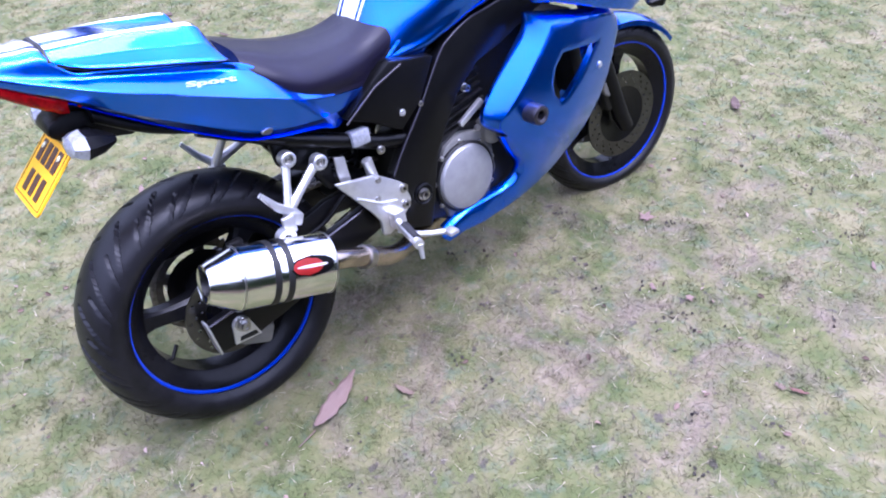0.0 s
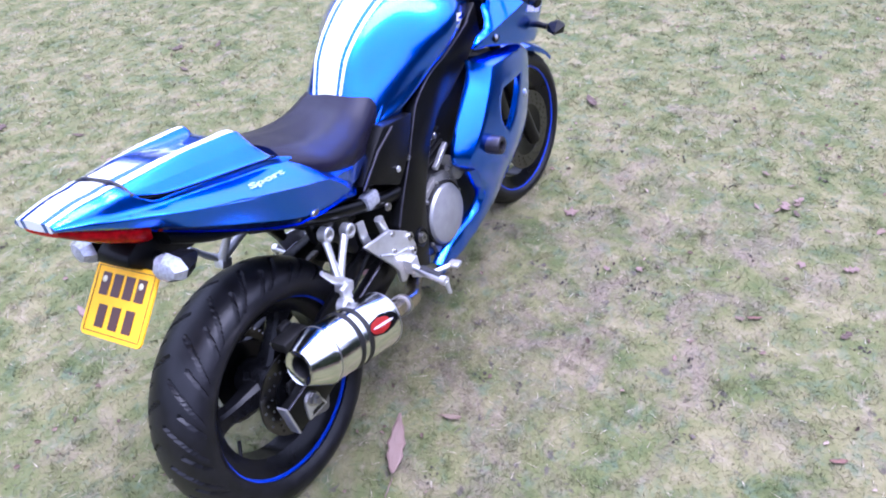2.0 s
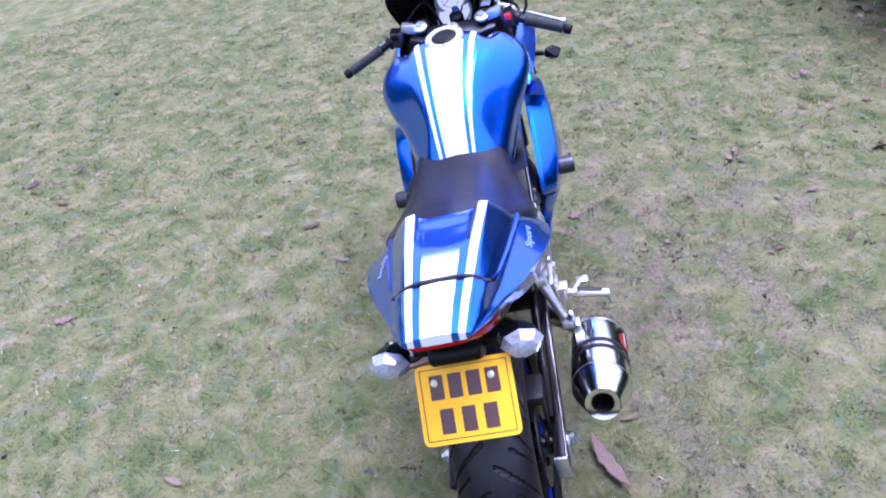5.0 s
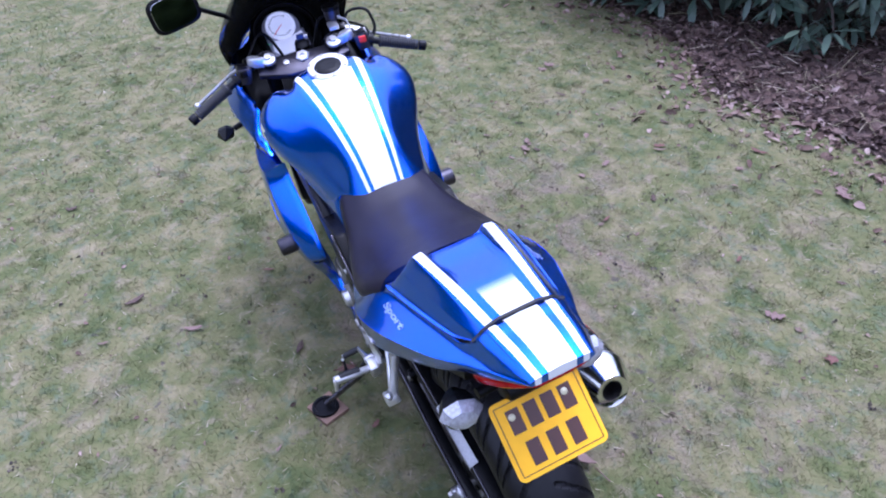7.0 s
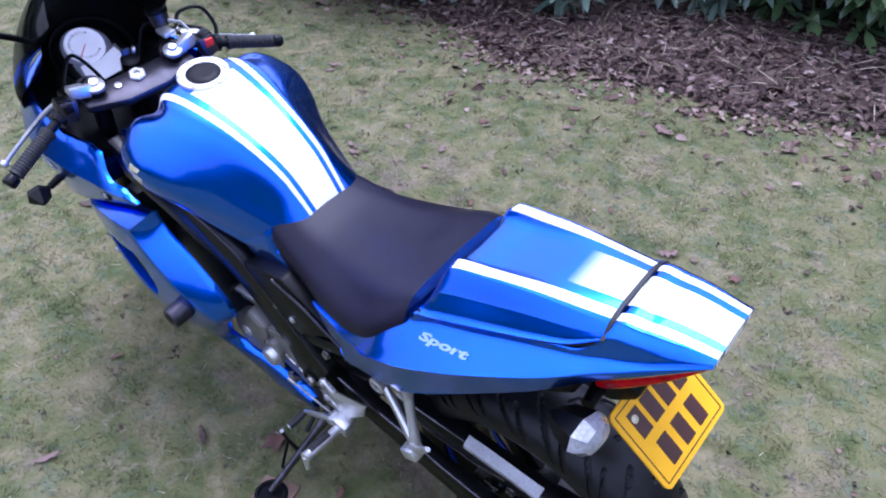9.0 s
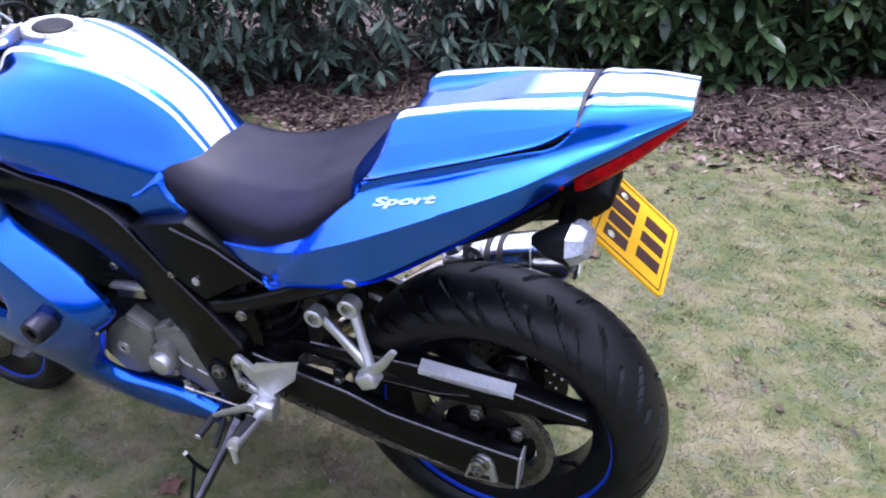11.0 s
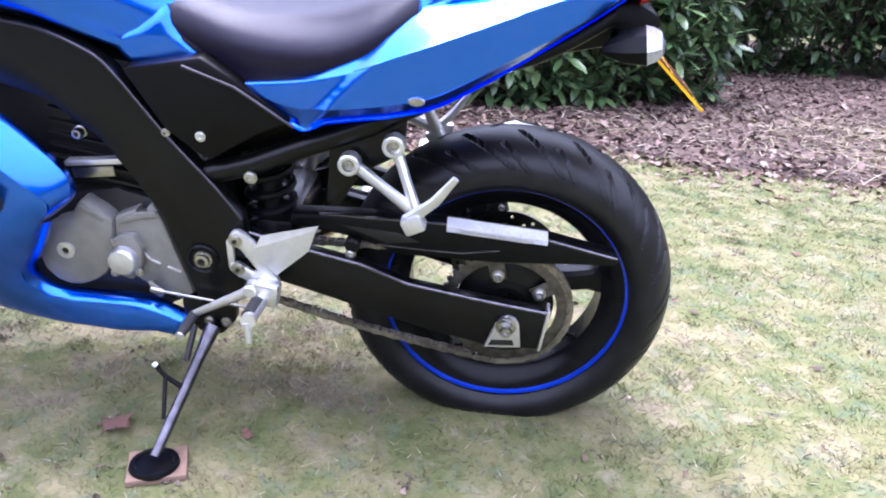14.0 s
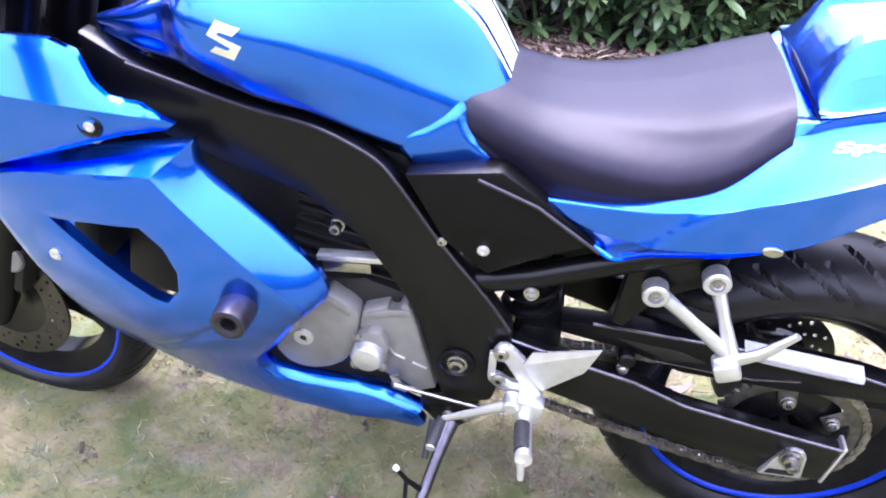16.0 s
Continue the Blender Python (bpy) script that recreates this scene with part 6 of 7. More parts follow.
# ---- lawn, fallen leaves, litter and hedge ----
def lawn_colour(nt, fine, spread):
    """Lawn colour: moss, straw, blue-green tufts, worn thatch round the wheels and dark soil; fine is a value of each grain or blade."""
    tc = nt.nodes.new("ShaderNodeTexCoord")

    def noise_tex(scale, detail, rough, shift, bend=0.5):
        off = nt.nodes.new("ShaderNodeVectorMath")
        off.inputs[1].default_value = (shift, -shift * 0.7, shift * 0.3)
        nt.links.new(tc.outputs["Object"], off.inputs[0])
        n = nt.nodes.new("ShaderNodeTexNoise")
        n.inputs["Scale"].default_value, n.inputs["Detail"].default_value, n.inputs["Roughness"].default_value = scale, detail, rough
        n.inputs["Distortion"].default_value = bend
        nt.links.new(off.outputs[0], n.inputs["Vector"])
        return n.outputs[0]

    def op(kind, a, c, d=0.0):
        n = nt.nodes.new("ShaderNodeMath")
        n.operation = kind
        for i, v in enumerate((a, c, d)):
            if isinstance(v, float):
                n.inputs[i].default_value = v
            else:
                nt.links.new(v, n.inputs[i])
        return n.outputs[0]

    def ramp(v, stops):
        r = nt.nodes.new("ShaderNodeValToRGB")
        while len(r.color_ramp.elements) < len(stops):
            r.color_ramp.elements.new(0.5)
        for e, (p, c) in zip(r.color_ramp.elements, stops):
            e.position, e.color = p, (*c, 1)
        nt.links.new(v, r.inputs[0])
        return r.outputs[0]

    def mask(v, low, high, most):
        return ramp(v, [(low, (0, 0, 0)), (high, (most, most, most))])

    def over(fac, under, top):
        m = nt.nodes.new("ShaderNodeMix")
        m.data_type = "RGBA"
        nt.links.new(fac, m.inputs[0])
        nt.links.new(under, m.inputs[6])
        nt.links.new(top, m.inputs[7])
        return m.outputs[2]

    xyz = nt.nodes.new("ShaderNodeSeparateXYZ")
    nt.links.new(tc.outputs["Object"], xyz.inputs[0])
    dx = op("MULTIPLY_ADD", xyz.outputs[0], 0.55, -0.50)
    dy = op("MULTIPLY_ADD", xyz.outputs[1], 0.85, 0.42)
    away = op("SQRT", op("ADD", op("MULTIPLY", dx, dx), op("MULTIPLY", dy, dy)), 0.0)
    trodden = op("MAXIMUM", op("SUBTRACT", 1.0, away), 0.0)
    col = ramp(noise_tex(6.5, 6, 0.62, 0.0), [(0.32, (0.064, 0.082, 0.028)), (0.44, (0.098, 0.108, 0.040)), (0.56, (0.144, 0.136, 0.062)), (0.68, (0.196, 0.172, 0.094))])
    col = over(mask(noise_tex(19, 5, 0.65, 3.1), 0.52, 0.68, 0.70), col, ramp(noise_tex(80, 3, 0.6, 8.0), [(0.3, (0.066, 0.094, 0.053)), (0.7, (0.108, 0.140, 0.090))]))
    col = over(mask(noise_tex(13, 6, 0.66, 5.7), 0.53, 0.70, 0.75), col, ramp(noise_tex(90, 3, 0.6, 1.0), [(0.3, (0.170, 0.140, 0.088)), (0.7, (0.265, 0.222, 0.160))]))
    worn = op("MULTIPLY_ADD", trodden, 0.14, noise_tex(4.6, 7, 0.68, 9.2, 0.9))
    col = over(mask(worn, 0.57, 0.76, 0.70), col, ramp(noise_tex(55, 5, 0.7, 2.0), [(0.30, (0.085, 0.062, 0.051)), (0.50, (0.157, 0.117, 0.095)), (0.70, (0.228, 0.175, 0.145))]))
    spots = op("MULTIPLY_ADD", trodden, 0.03, op("MULTIPLY_ADD", noise_tex(2.4, 3, 0.5, 4.4), 0.22, noise_tex(27, 4, 0.6, 6.1)))
    col = over(mask(spots, 0.76, 0.82, 0.75), col, ramp(noise_tex(110, 4, 0.7, 7.0), [(0.3, (0.030, 0.025, 0.026)), (0.7, (0.095, 0.075, 0.071))]))
    light = nt.nodes.new("ShaderNodeVectorMath")
    light.operation = "SCALE"
    nt.links.new(col, light.inputs[0])
    nt.links.new(op("MULTIPLY_ADD", fine, spread, 1.0 - spread / 2), light.inputs["Scale"])
    return light.outputs[0]


def ground_material():
    m = mat("worn_lawn", (0.13, 0.135, 0.050), 0.9, 0.0, var=0.1, scale=60, bump=0.3, bump_scale=120)
    nt = m.node_tree
    b = nt.nodes["Principled BSDF"]
    n = nt.nodes.new("ShaderNodeTexNoise")
    n.inputs["Scale"].default_value, n.inputs["Detail"].default_value, n.inputs["Roughness"].default_value = 75, 6, 0.75
    tc = nt.nodes.new("ShaderNodeTexCoord")
    nt.links.new(tc.outputs["Object"], n.inputs["Vector"])
    nt.links.new(lawn_colour(nt, n.outputs[0], 0.45), b.inputs["Base Color"])
    b.inputs["Specular IOR Level"].default_value = 0.2
    return m


def blade_material():
    m = bpy.data.materials.new("grass_blades")
    m.use_nodes = True
    nt = m.node_tree
    b = nt.nodes["Principled BSDF"]
    g = nt.nodes.new("ShaderNodeNewGeometry")
    nt.links.new(lawn_colour(nt, g.outputs["Random Per Island"], 0.18), b.inputs["Base Color"])
    b.inputs["Roughness"].default_value, b.inputs["Specular IOR Level"].default_value = 0.75, 0.2
    return m


lawn_mat = ground_material()


def lawn_height(x, y):
    return 0.010 * noise.noise(Vector((x * 0.9, y * 0.9, 0))) + 0.004 * noise.noise(Vector((x * 5, y * 5, 3)))


def sheet(xs, ys, height, name, material, kind="structure"):
    verts = [(x, y, height(x, y)) for y in ys for x in xs]
    n = len(xs)
    faces = [(j * n + i, j * n + i + 1, (j + 1) * n + i + 1, (j + 1) * n + i) for j in range(len(ys) - 1) for i in range(n - 1)]
    me = bpy.data.meshes.new(name)
    me.from_pydata(verts, [], faces)
    me.polygons.foreach_set("use_smooth", [True] * len(faces))
    me.materials.append(material)
    return tagged(new(name, me), kind=kind)


def spaced(inner, step, outer):
    a = list(np.arange(-inner, inner + step / 2, step))
    far, d = [], step
    q = inner
    while q < outer:
        d *= 1.35
        q += d
        far.append(q)
    return [-v for v in far[::-1]] + a + far


ground = sheet([x + 0.8 for x in spaced(4.5, 0.06, 900)], spaced(4.5, 0.06, 900), lambda x, y: lawn_height(x, y) - 0.012, "ground", lawn_mat)
tagged(ground, "short mossy lawn with worn tan patches", "lawn")

rng = np.random.default_rng(7)


def island_colours(name, stops, rough=0.6, spec=0.3, patch=None):
    """Colour by a random value of each leaf or blade, with an optional patchy second scale."""
    m = bpy.data.materials.new(name)
    m.use_nodes = True
    nt = m.node_tree
    b = nt.nodes["Principled BSDF"]
    g = nt.nodes.new("ShaderNodeNewGeometry")
    r = nt.nodes.new("ShaderNodeValToRGB")
    while len(r.color_ramp.elements) < len(stops):
        r.color_ramp.elements.new(0.5)
    for e, (p, c) in zip(r.color_ramp.elements, stops):
        e.position, e.color = p, (*c, 1)
    tc = nt.nodes.new("ShaderNodeTexCoord")
    n = nt.nodes.new("ShaderNodeTexNoise")
    n.inputs["Scale"].default_value, n.inputs["Detail"].default_value = patch or 30, 4
    nt.links.new(tc.outputs["Object"], n.inputs["Vector"])
    add = nt.nodes.new("ShaderNodeMath")
    add.operation = "MULTIPLY_ADD"
    add.inputs[1].default_value = 0.55 if patch else 0.9
    nt.links.new(g.outputs["Random Per Island"], add.inputs[0])
    sub = nt.nodes.new("ShaderNodeMath")
    sub.operation = "MULTIPLY_ADD"
    sub.inputs[1].default_value, sub.inputs[2].default_value = (1.5, -0.52) if patch else (0.3, -0.1)
    nt.links.new(n.outputs[0], sub.inputs[0])
    nt.links.new(sub.outputs[0], add.inputs[2])
    nt.links.new(add.outputs[0], r.inputs[0])
    nt.links.new(r.outputs[0], b.inputs["Base Color"])
    b.inputs["Roughness"].default_value = rough
    b.inputs["Specular IOR Level"].default_value = spec
    return m


grass_mat = blade_material()
grid_x, grid_y = np.linspace(-6, 7, 400), np.linspace(-7, 6, 400)
grid_h = np.array([[lawn_height(p, q) for q in grid_y] for p in grid_x]) - 0.012


def on_lawn(x, y):
    return grid_h[np.clip(np.searchsorted(grid_x, x), 0, 399), np.clip(np.searchsorted(grid_y, y), 0, 399)]


def blades(x, y, w, h, lean=(0.8, 2.6)):
    """One pointed blade at each place."""
    n = len(x)
    z = on_lawn(x, y)
    t, d = rng.random(n) * 2 * np.pi, rng.random(n) * 2 * np.pi
    lean = rng.uniform(*lean, n)
    wx, wy = np.cos(t) * w, np.sin(t) * w
    v = np.empty((n, 3, 3))
    v[:, 0] = np.c_[x - wx, y - wy, z - 0.003]
    v[:, 1] = np.c_[x + wx, y + wy, z - 0.003]
    v[:, 2] = np.c_[x + np.cos(d) * lean * h, y + np.sin(d) * lean * h, z + h]
    return v.reshape(-1, 3)


def round_spots(n, cx, cy, rad, power):
    r, a = rad * rng.random(n) ** power, rng.random(n) * 2 * np.pi
    return cx + r * np.cos(a), cy + r * np.sin(a), r


def triangles(name, verts, per, material):
    me = bpy.data.meshes.new(name)
    k = len(verts) // per
    me.vertices.add(k * per)
    me.vertices.foreach_set("co", np.ascontiguousarray(verts, np.float32).ravel())
    me.loops.add(k * per)
    me.loops.foreach_set("vertex_index", np.arange(k * per, dtype=np.int32))
    me.polygons.add(k)
    me.polygons.foreach_set("loop_start", np.arange(0, k * per, per, dtype=np.int32))
    me.update(calc_edges=True)
    me.materials.append(material)
    return new(name, me)


gx, gy, gr = round_spots(700000, 0.5, -0.15, 5.2, 0.74)
short = blades(gx, gy, 0.0013 + 0.0007 * gr, rng.uniform(0.004, 0.008, len(gx)), (1.6, 3.6))
tx, ty, tr = round_spots(5200, 0.5, 0.0, 3.6, 0.6)
tuft_x, tuft_y = np.repeat(tx, 28) + rng.normal(0, 0.014, len(tx) * 28), np.repeat(ty, 28) + rng.normal(0, 0.014, len(tx) * 28)
tufts = blades(tuft_x, tuft_y, np.full(len(tuft_x), 0.0015), rng.uniform(0.007, 0.017, len(tuft_x)), (0.6, 2.0))
tagged(triangles("grass", np.r_[short, tufts], 3, grass_mat), "short trampled green and straw grass with low tufts", "grass", kind="stuff")

straw_mat = island_colours("dry_straw", [(0.0, (0.14, 0.13, 0.070)), (0.4, (0.24, 0.21, 0.13)), (0.8, (0.35, 0.305, 0.22)), (1.0, (0.42, 0.37, 0.29))], 0.8, 0.15)
sx, sy, sr = round_spots(20000, 0.5, -0.15, 4.2, 0.74)
tagged(triangles("straw", blades(sx, sy, 0.0012 + 0.0007 * sr, rng.uniform(0.006, 0.012, len(sx)), (1.5, 4.0)), 3, straw_mat), "pale dry straw lying in the lawn", "straw", kind="stuff")

# fallen leaves
dead_mats = [mat("dead_leaf_tan", (0.235, 0.170, 0.120), 0.75, var=0.4, scale=45, bump=0.5, bump_scale=150, second=(0.13, 0.085, 0.058)),
             mat("dead_leaf_pink", (0.265, 0.178, 0.148), 0.75, var=0.35, scale=45, bump=0.5, bump_scale=150, second=(0.16, 0.10, 0.08)),
             mat("dead_leaf_brown", (0.120, 0.072, 0.050), 0.75, var=0.4, scale=45, bump=0.5, bump_scale=150, second=(0.06, 0.036, 0.027)),
             mat("dead_leaf_rust", (0.215, 0.098, 0.068), 0.75, var=0.4, scale=45, bump=0.5, bump_scale=150, second=(0.11, 0.055, 0.04))]


def star_outline(rs):
    """A palmate leaf: five pointed lobes with a tooth on each flank, from the stalk round."""
    pts = [(-180, 0.16)]
    for a, r in ((-112, 0.62), (-58, 0.92), (0, 1.0), (58, 0.90), (112, 0.60)):
        a += rs.uniform(-6, 6)
        r *= rs.uniform(0.82, 1.08)
        pts += [(a - 24, 0.40 * rs.uniform(0.85, 1.15)), (a - 13, 0.66 * r), (a - 8, 0.60 * r), (a, r), (a + 8, 0.58 * r), (a + 13, 0.68 * r)]
    pts.append((138, 0.36))
    return [(r * math.cos(math.radians(a)), r * math.sin(math.radians(a)) * 0.95) for a, r in pts]


def lobed_outline(rs, lobes, slim):
    """A pinnate leaf: uneven rounded lobes slanting forward on either side of the midrib."""
    def flank(sign):
        out = []
        for k in range(lobes):
            t = (k + 0.5 + rs.uniform(-0.15, 0.15)) / lobes
            full = slim * (0.45 + 0.85 * math.sin(math.pi * (0.12 + 0.80 * t))) * rs.uniform(0.75, 1.1)
            x = -1 + 1.75 * t
            out += [(x - 0.45 / lobes, sign * full * 0.42), (x, sign * full * 0.85), (x + 0.30 / lobes, sign * full), (x + 0.55 / lobes, sign * full * 0.75)]
        return out
    return [(-1, 0.03)] + flank(1) + [(0.94, 0.10 * slim), (1, 0)] + flank(-1)[::-1] + [(-1, -0.03)]


def plain_outline(rs, slim):
    """A narrow leaf with a slightly torn edge."""
    up = [(-1 + 2 * k / 9, slim * math.sin(math.pi * (k + 0.3) / 9.6) ** 0.8 * rs.uniform(0.72, 1.1)) for k in range(10)]
    down = [(x, -y * rs.uniform(0.65, 1.1)) for x, y in up[::-1]]
    return up + down


def leaf_mesh(seed, shape):
    """A dry leaf of length 0.1: torn outline, crumpled and curled, with its stalk."""
    rs = random.Random(seed)
    outline = (lobed_outline(rs, 3, 0.60), plain_outline(rs, 0.34), lobed_outline(rs, 4, 0.50), star_outline(rs), plain_outline(rs, 0.27))[shape]
    bm = bmesh.new()
    curl, roll, lift = rs.uniform(0.06, 0.22), rs.uniform(0.10, 0.45) * rs.choice((1, -0.4)), rs.uniform(-0.2, 0.2)
    spot = rs.uniform(0, 50)

    def place(x, y):
        z = curl * x * x + roll * y * y + lift * x * y + 0.10 * noise.noise(Vector((x * 2.2, y * 2.2, spot)))
        return bm.verts.new((x * 0.05, y * 0.05, max(0.0, z + 0.06) * 0.05 + 0.001))
    rings = []
    for q in (0.35, 0.70, 1.0):
        rings.append([place(x * (0.35 + 0.65 * q) if shape != 3 else x * q, y * q) for x, y in outline])
    centre = place(0.0, 0.0)
    n = len(outline)
    for i in range(n):
        j = (i + 1) % n
        bm.faces.new((centre, rings[0][i], rings[0][j]))
        for a, b in ((0, 1), (1, 2)):
            bm.faces.new((rings[a][i], rings[b][i], rings[b][j], rings[a][j]))
    under = bmesh.ops.extrude_face_region(bm, geom=bm.faces[:], use_keep_orig=True)
    bmesh.ops.translate(bm, verts=[v for v in under["geom"] if isinstance(v, bmesh.types.BMVert)], vec=(0, 0, -0.0010))
    bmesh.ops.recalc_face_normals(bm, faces=bm.faces)
    x0 = -0.05 if shape != 3 else -0.008
    rod((x0, 0, 0.004), (x0 - 0.03, rs.uniform(-.01, .01), 0.003), 0.0009, n=5, bm=bm)
    me = bpy.data.meshes.new("fallen_leaf")
    bm.to_mesh(me)
    bm.free()
    me.polygons.foreach_set("use_smooth", [True] * len(me.polygons))
    return me


leaf_kinds = {}


def fallen_leaf(x, y, length=0.06, tone=0, shape=0, turn=None):
    key = (tone, shape, random.randrange(3))
    if key not in leaf_kinds:
        me = leaf_mesh(shape * 17 + tone * 5 + key[2], shape)
        me.materials.append(dead_mats[tone])
        leaf_kinds[key] = me
    ob = new("fallen_leaf", leaf_kinds[key])
    a = random.uniform(0, 360) if turn is None else turn
    ob.matrix_world = pose(x, y, lawn_height(x, y) - 0.005, random.uniform(-8, 8), random.uniform(-8, 8), a) @ Matrix.Scale(length / 0.1, 4)
    names = ("dry tan", "dry pinkish", "dry brown", "rust-coloured")
    shapes = ("lobed oak leaf", "narrow curled leaf", "lobed leaf", "broad pointed leaf", "long ragged oak leaf")
    return tagged(ob, f"{names[tone]} {shapes[shape]} lying on the grass", "leaf", "fallen leaves on the lawn")


fallen_leaf(0.135, -0.215, 0.19, 1, 4, 25)
fallen_leaf(1.32, -0.25, 0.085, 1, 3, 20)
fallen_leaf(0.725, 0.25, 0.115, 3, 3, 150)
fallen_leaf(0.06, -1.17, 0.085, 3, 3, 60)
for x, y, s, tone, shape in [(1.35, -1.05, .06, 1, 3), (1.38, -1.19, .055, 1, 0), (1.63, -.85, .035, 1, 1), (1.63, -.92, .04, 0, 1), (1.72, -.98, .05, 1, 0), (1.81, -.94, .03, 0, 1), (1.03, -.96, .05, 3, 1), (1.11, -.57, .05, 1, 3), (.29, -.30, .06, 0, 1), (2.91, -.72, .06, 2, 1),
                             (2.17, -.02, .12, 2, 1), (2.70, -.45, .06, 0, 1), (.88, 2.54, .09, 2, 0), (1.0, 2.1, .06, 2, 1), (2.06, 2.18, .07, 2, 1), (.30, -1.15, .07, 1, 0), (.21, -1.17, .05, 0, 3), (.14, 1.05, .07, 1, 1), (.9, 1.74, .07, 1, 0), (2.07, -1.66, .07, 0, 3), (2.39, -1.5, .06, 1, 0), (2.05, -1.37, .06, 2, 1)]:
    fallen_leaf(x, y, s, tone, shape)
for x, y, s, tone, shape in [(.59, -1.25, .05, 3, 1), (1.39, -1.49, .05, 3, 0), (1.93, 2.37, .07, 2, 0), (1.74, 2.13, .08, 2, 1), (2.96, 2.34, .06, 2, 0), (3.2, 3.03, .07, 2, 1), (2.02, -1.49, .05, 0, 1), (1.7, -.98, .04, 0, 0), (1.07, -1.67, .07, 1, 3), (.72, -1.92, .11, 1, 0), (1.14, -1.85, .08, 3, 1), (1.66, -.94, .06, 1, 0), (1.22, .98, .04, 0, 1),
                             (1.15, .68, .07, 1, 1), (1.40, .85, .08, 2, 1), (2.14, 1.03, .05, 2, 0), (1.44, -2.01, .09, 0, 1), (1.67, -2.2, .09, 2, 0), (-.09, -.92, .03, 0, 1), (1.56, -1.65, .05, 2, 0), (1.8, -1.52, .05, 0, 3), (2.36, -1.44, .05, 1, 0), (1.36, -1.47, .06, 0, 1), (.24, -2.1, .08, 0, 0), (-.02, -2.03, .05, 3, 0), (.2, -1.78, .06, 1, 3)]:
    fallen_leaf(x, y, s, tone, shape)
for x, y, s, tone, shape in [(-1.01, -1.04, .06, 3, 3), (-1.21, -1.76, .07, 3, 0), (-.82, -1.12, .045, 3, 1), (-.73, -.97, .03, 2, 0), (-.28, -2.2, .09, 0, 1), (-1.17, -1.96, .08, 2, 0), (.47, .25, .035, 3, 0), (.89, .37, .07, 2, 1), (-.55, -.5, .05, 2, 3), (.69, .375, .02, 0, 1), (1.35, .36, .05, 3, 1), (-1.62, -2.1, .08, 0, 3), (.25, -1.68, .05, 0, 1), (1.86, -.84, .04, 0, 0)]:
    fallen_leaf(x, y, s, tone, shape)
for k in range(60):
    x, y = random.uniform(-2.0, 3.6), random.uniform(-2.0, 3.2)
    if not (-0.5 < x < 1.9 and -0.45 < y < 0.45):
        fallen_leaf(x, y, random.uniform(0.015, 0.04), random.choice((0, 1, 2, 2)), random.choice((0, 1, 1)))

tile = part("stand_pad", box(0, 0, 0, 0.100, 0.088, 0.014, 0.003), orange_tile)
tile.matrix_world = pose(0.592, 0.363, -0.002, 0, 0, 20)
tagged(tile, "flat broken terracotta tile under the stand foot", "tile")


# the leafy bed before the hedge
litter_mat = island_colours("leaf_litter_leaves", [(0.0, (0.025, 0.015, 0.013)), (0.40, (0.054, 0.033, 0.026)), (0.68, (0.101, 0.065, 0.051)), (0.88, (0.176, 0.122, 0.102)), (1.0, (0.342, 0.270, 0.239))], 0.75, 0.25)
soil_mat = mat("dark_leafy_soil", (0.056, 0.035, 0.028), 0.95, var=0.4, scale=25, bump=1.0, bump_scale=90, second=(0.125, 0.084, 0.067))
BED_EDGE = [(-9, -1.6), (-2.0, -2.10), (-1.5, -2.15), (-1.0, -2.22), (-0.6, -2.32), (-0.25, -2.50), (0.1, -2.48), (0.4, -2.36), (1.2, -2.22), (1.64, -2.08), (2.0, -2.14), (2.2, -2.28), (2.6, -2.34), (3.4, -2.20), (7, -2.0)]


def edge_y(x):
    k = next((i for i in range(1, len(BED_EDGE) - 1) if x < BED_EDGE[i][0]), len(BED_EDGE) - 1)
    (x0, y0), (x1, y1) = BED_EDGE[k - 1], BED_EDGE[k]
    return y0 + (y1 - y0) * (x - x0) / (x1 - x0) + 0.09 * noise.noise(Vector((x * 2.7, 0, 5)))


def bed_height(x, v):
    """Soil heaves out of the lawn within a hand or two of the edge, unevenly."""
    return -0.030 + 0.11 * min(0.32, max(0.0, v + 0.12)) + 0.012 * noise.noise(Vector((x * 6, v * 6, 1))) + 0.010 * noise.noise(Vector((x * 2, v * 2, 8)))


xs = np.arange(-9, 7, 0.07)
vs = np.concatenate([np.arange(-0.14, 1.6, 0.07), np.arange(1.6, 9, 0.4)])
verts = [(x, edge_y(x) - v, bed_height(x, v)) for v in vs for x in xs]
nxs = len(xs)
me = bpy.data.meshes.new("soil_bed")
me.from_pydata(verts, [], [(j * nxs + i, j * nxs + i + 1, (j + 1) * nxs + i + 1, (j + 1) * nxs + i) for j in range(len(vs) - 1) for i in range(nxs - 1)])
me.polygons.foreach_set("use_smooth", [True] * len(me.polygons))
me.materials.append(soil_mat)
tagged(new("soil_bed", me), "dark soil bed under the hedge", "soil", kind="structure")


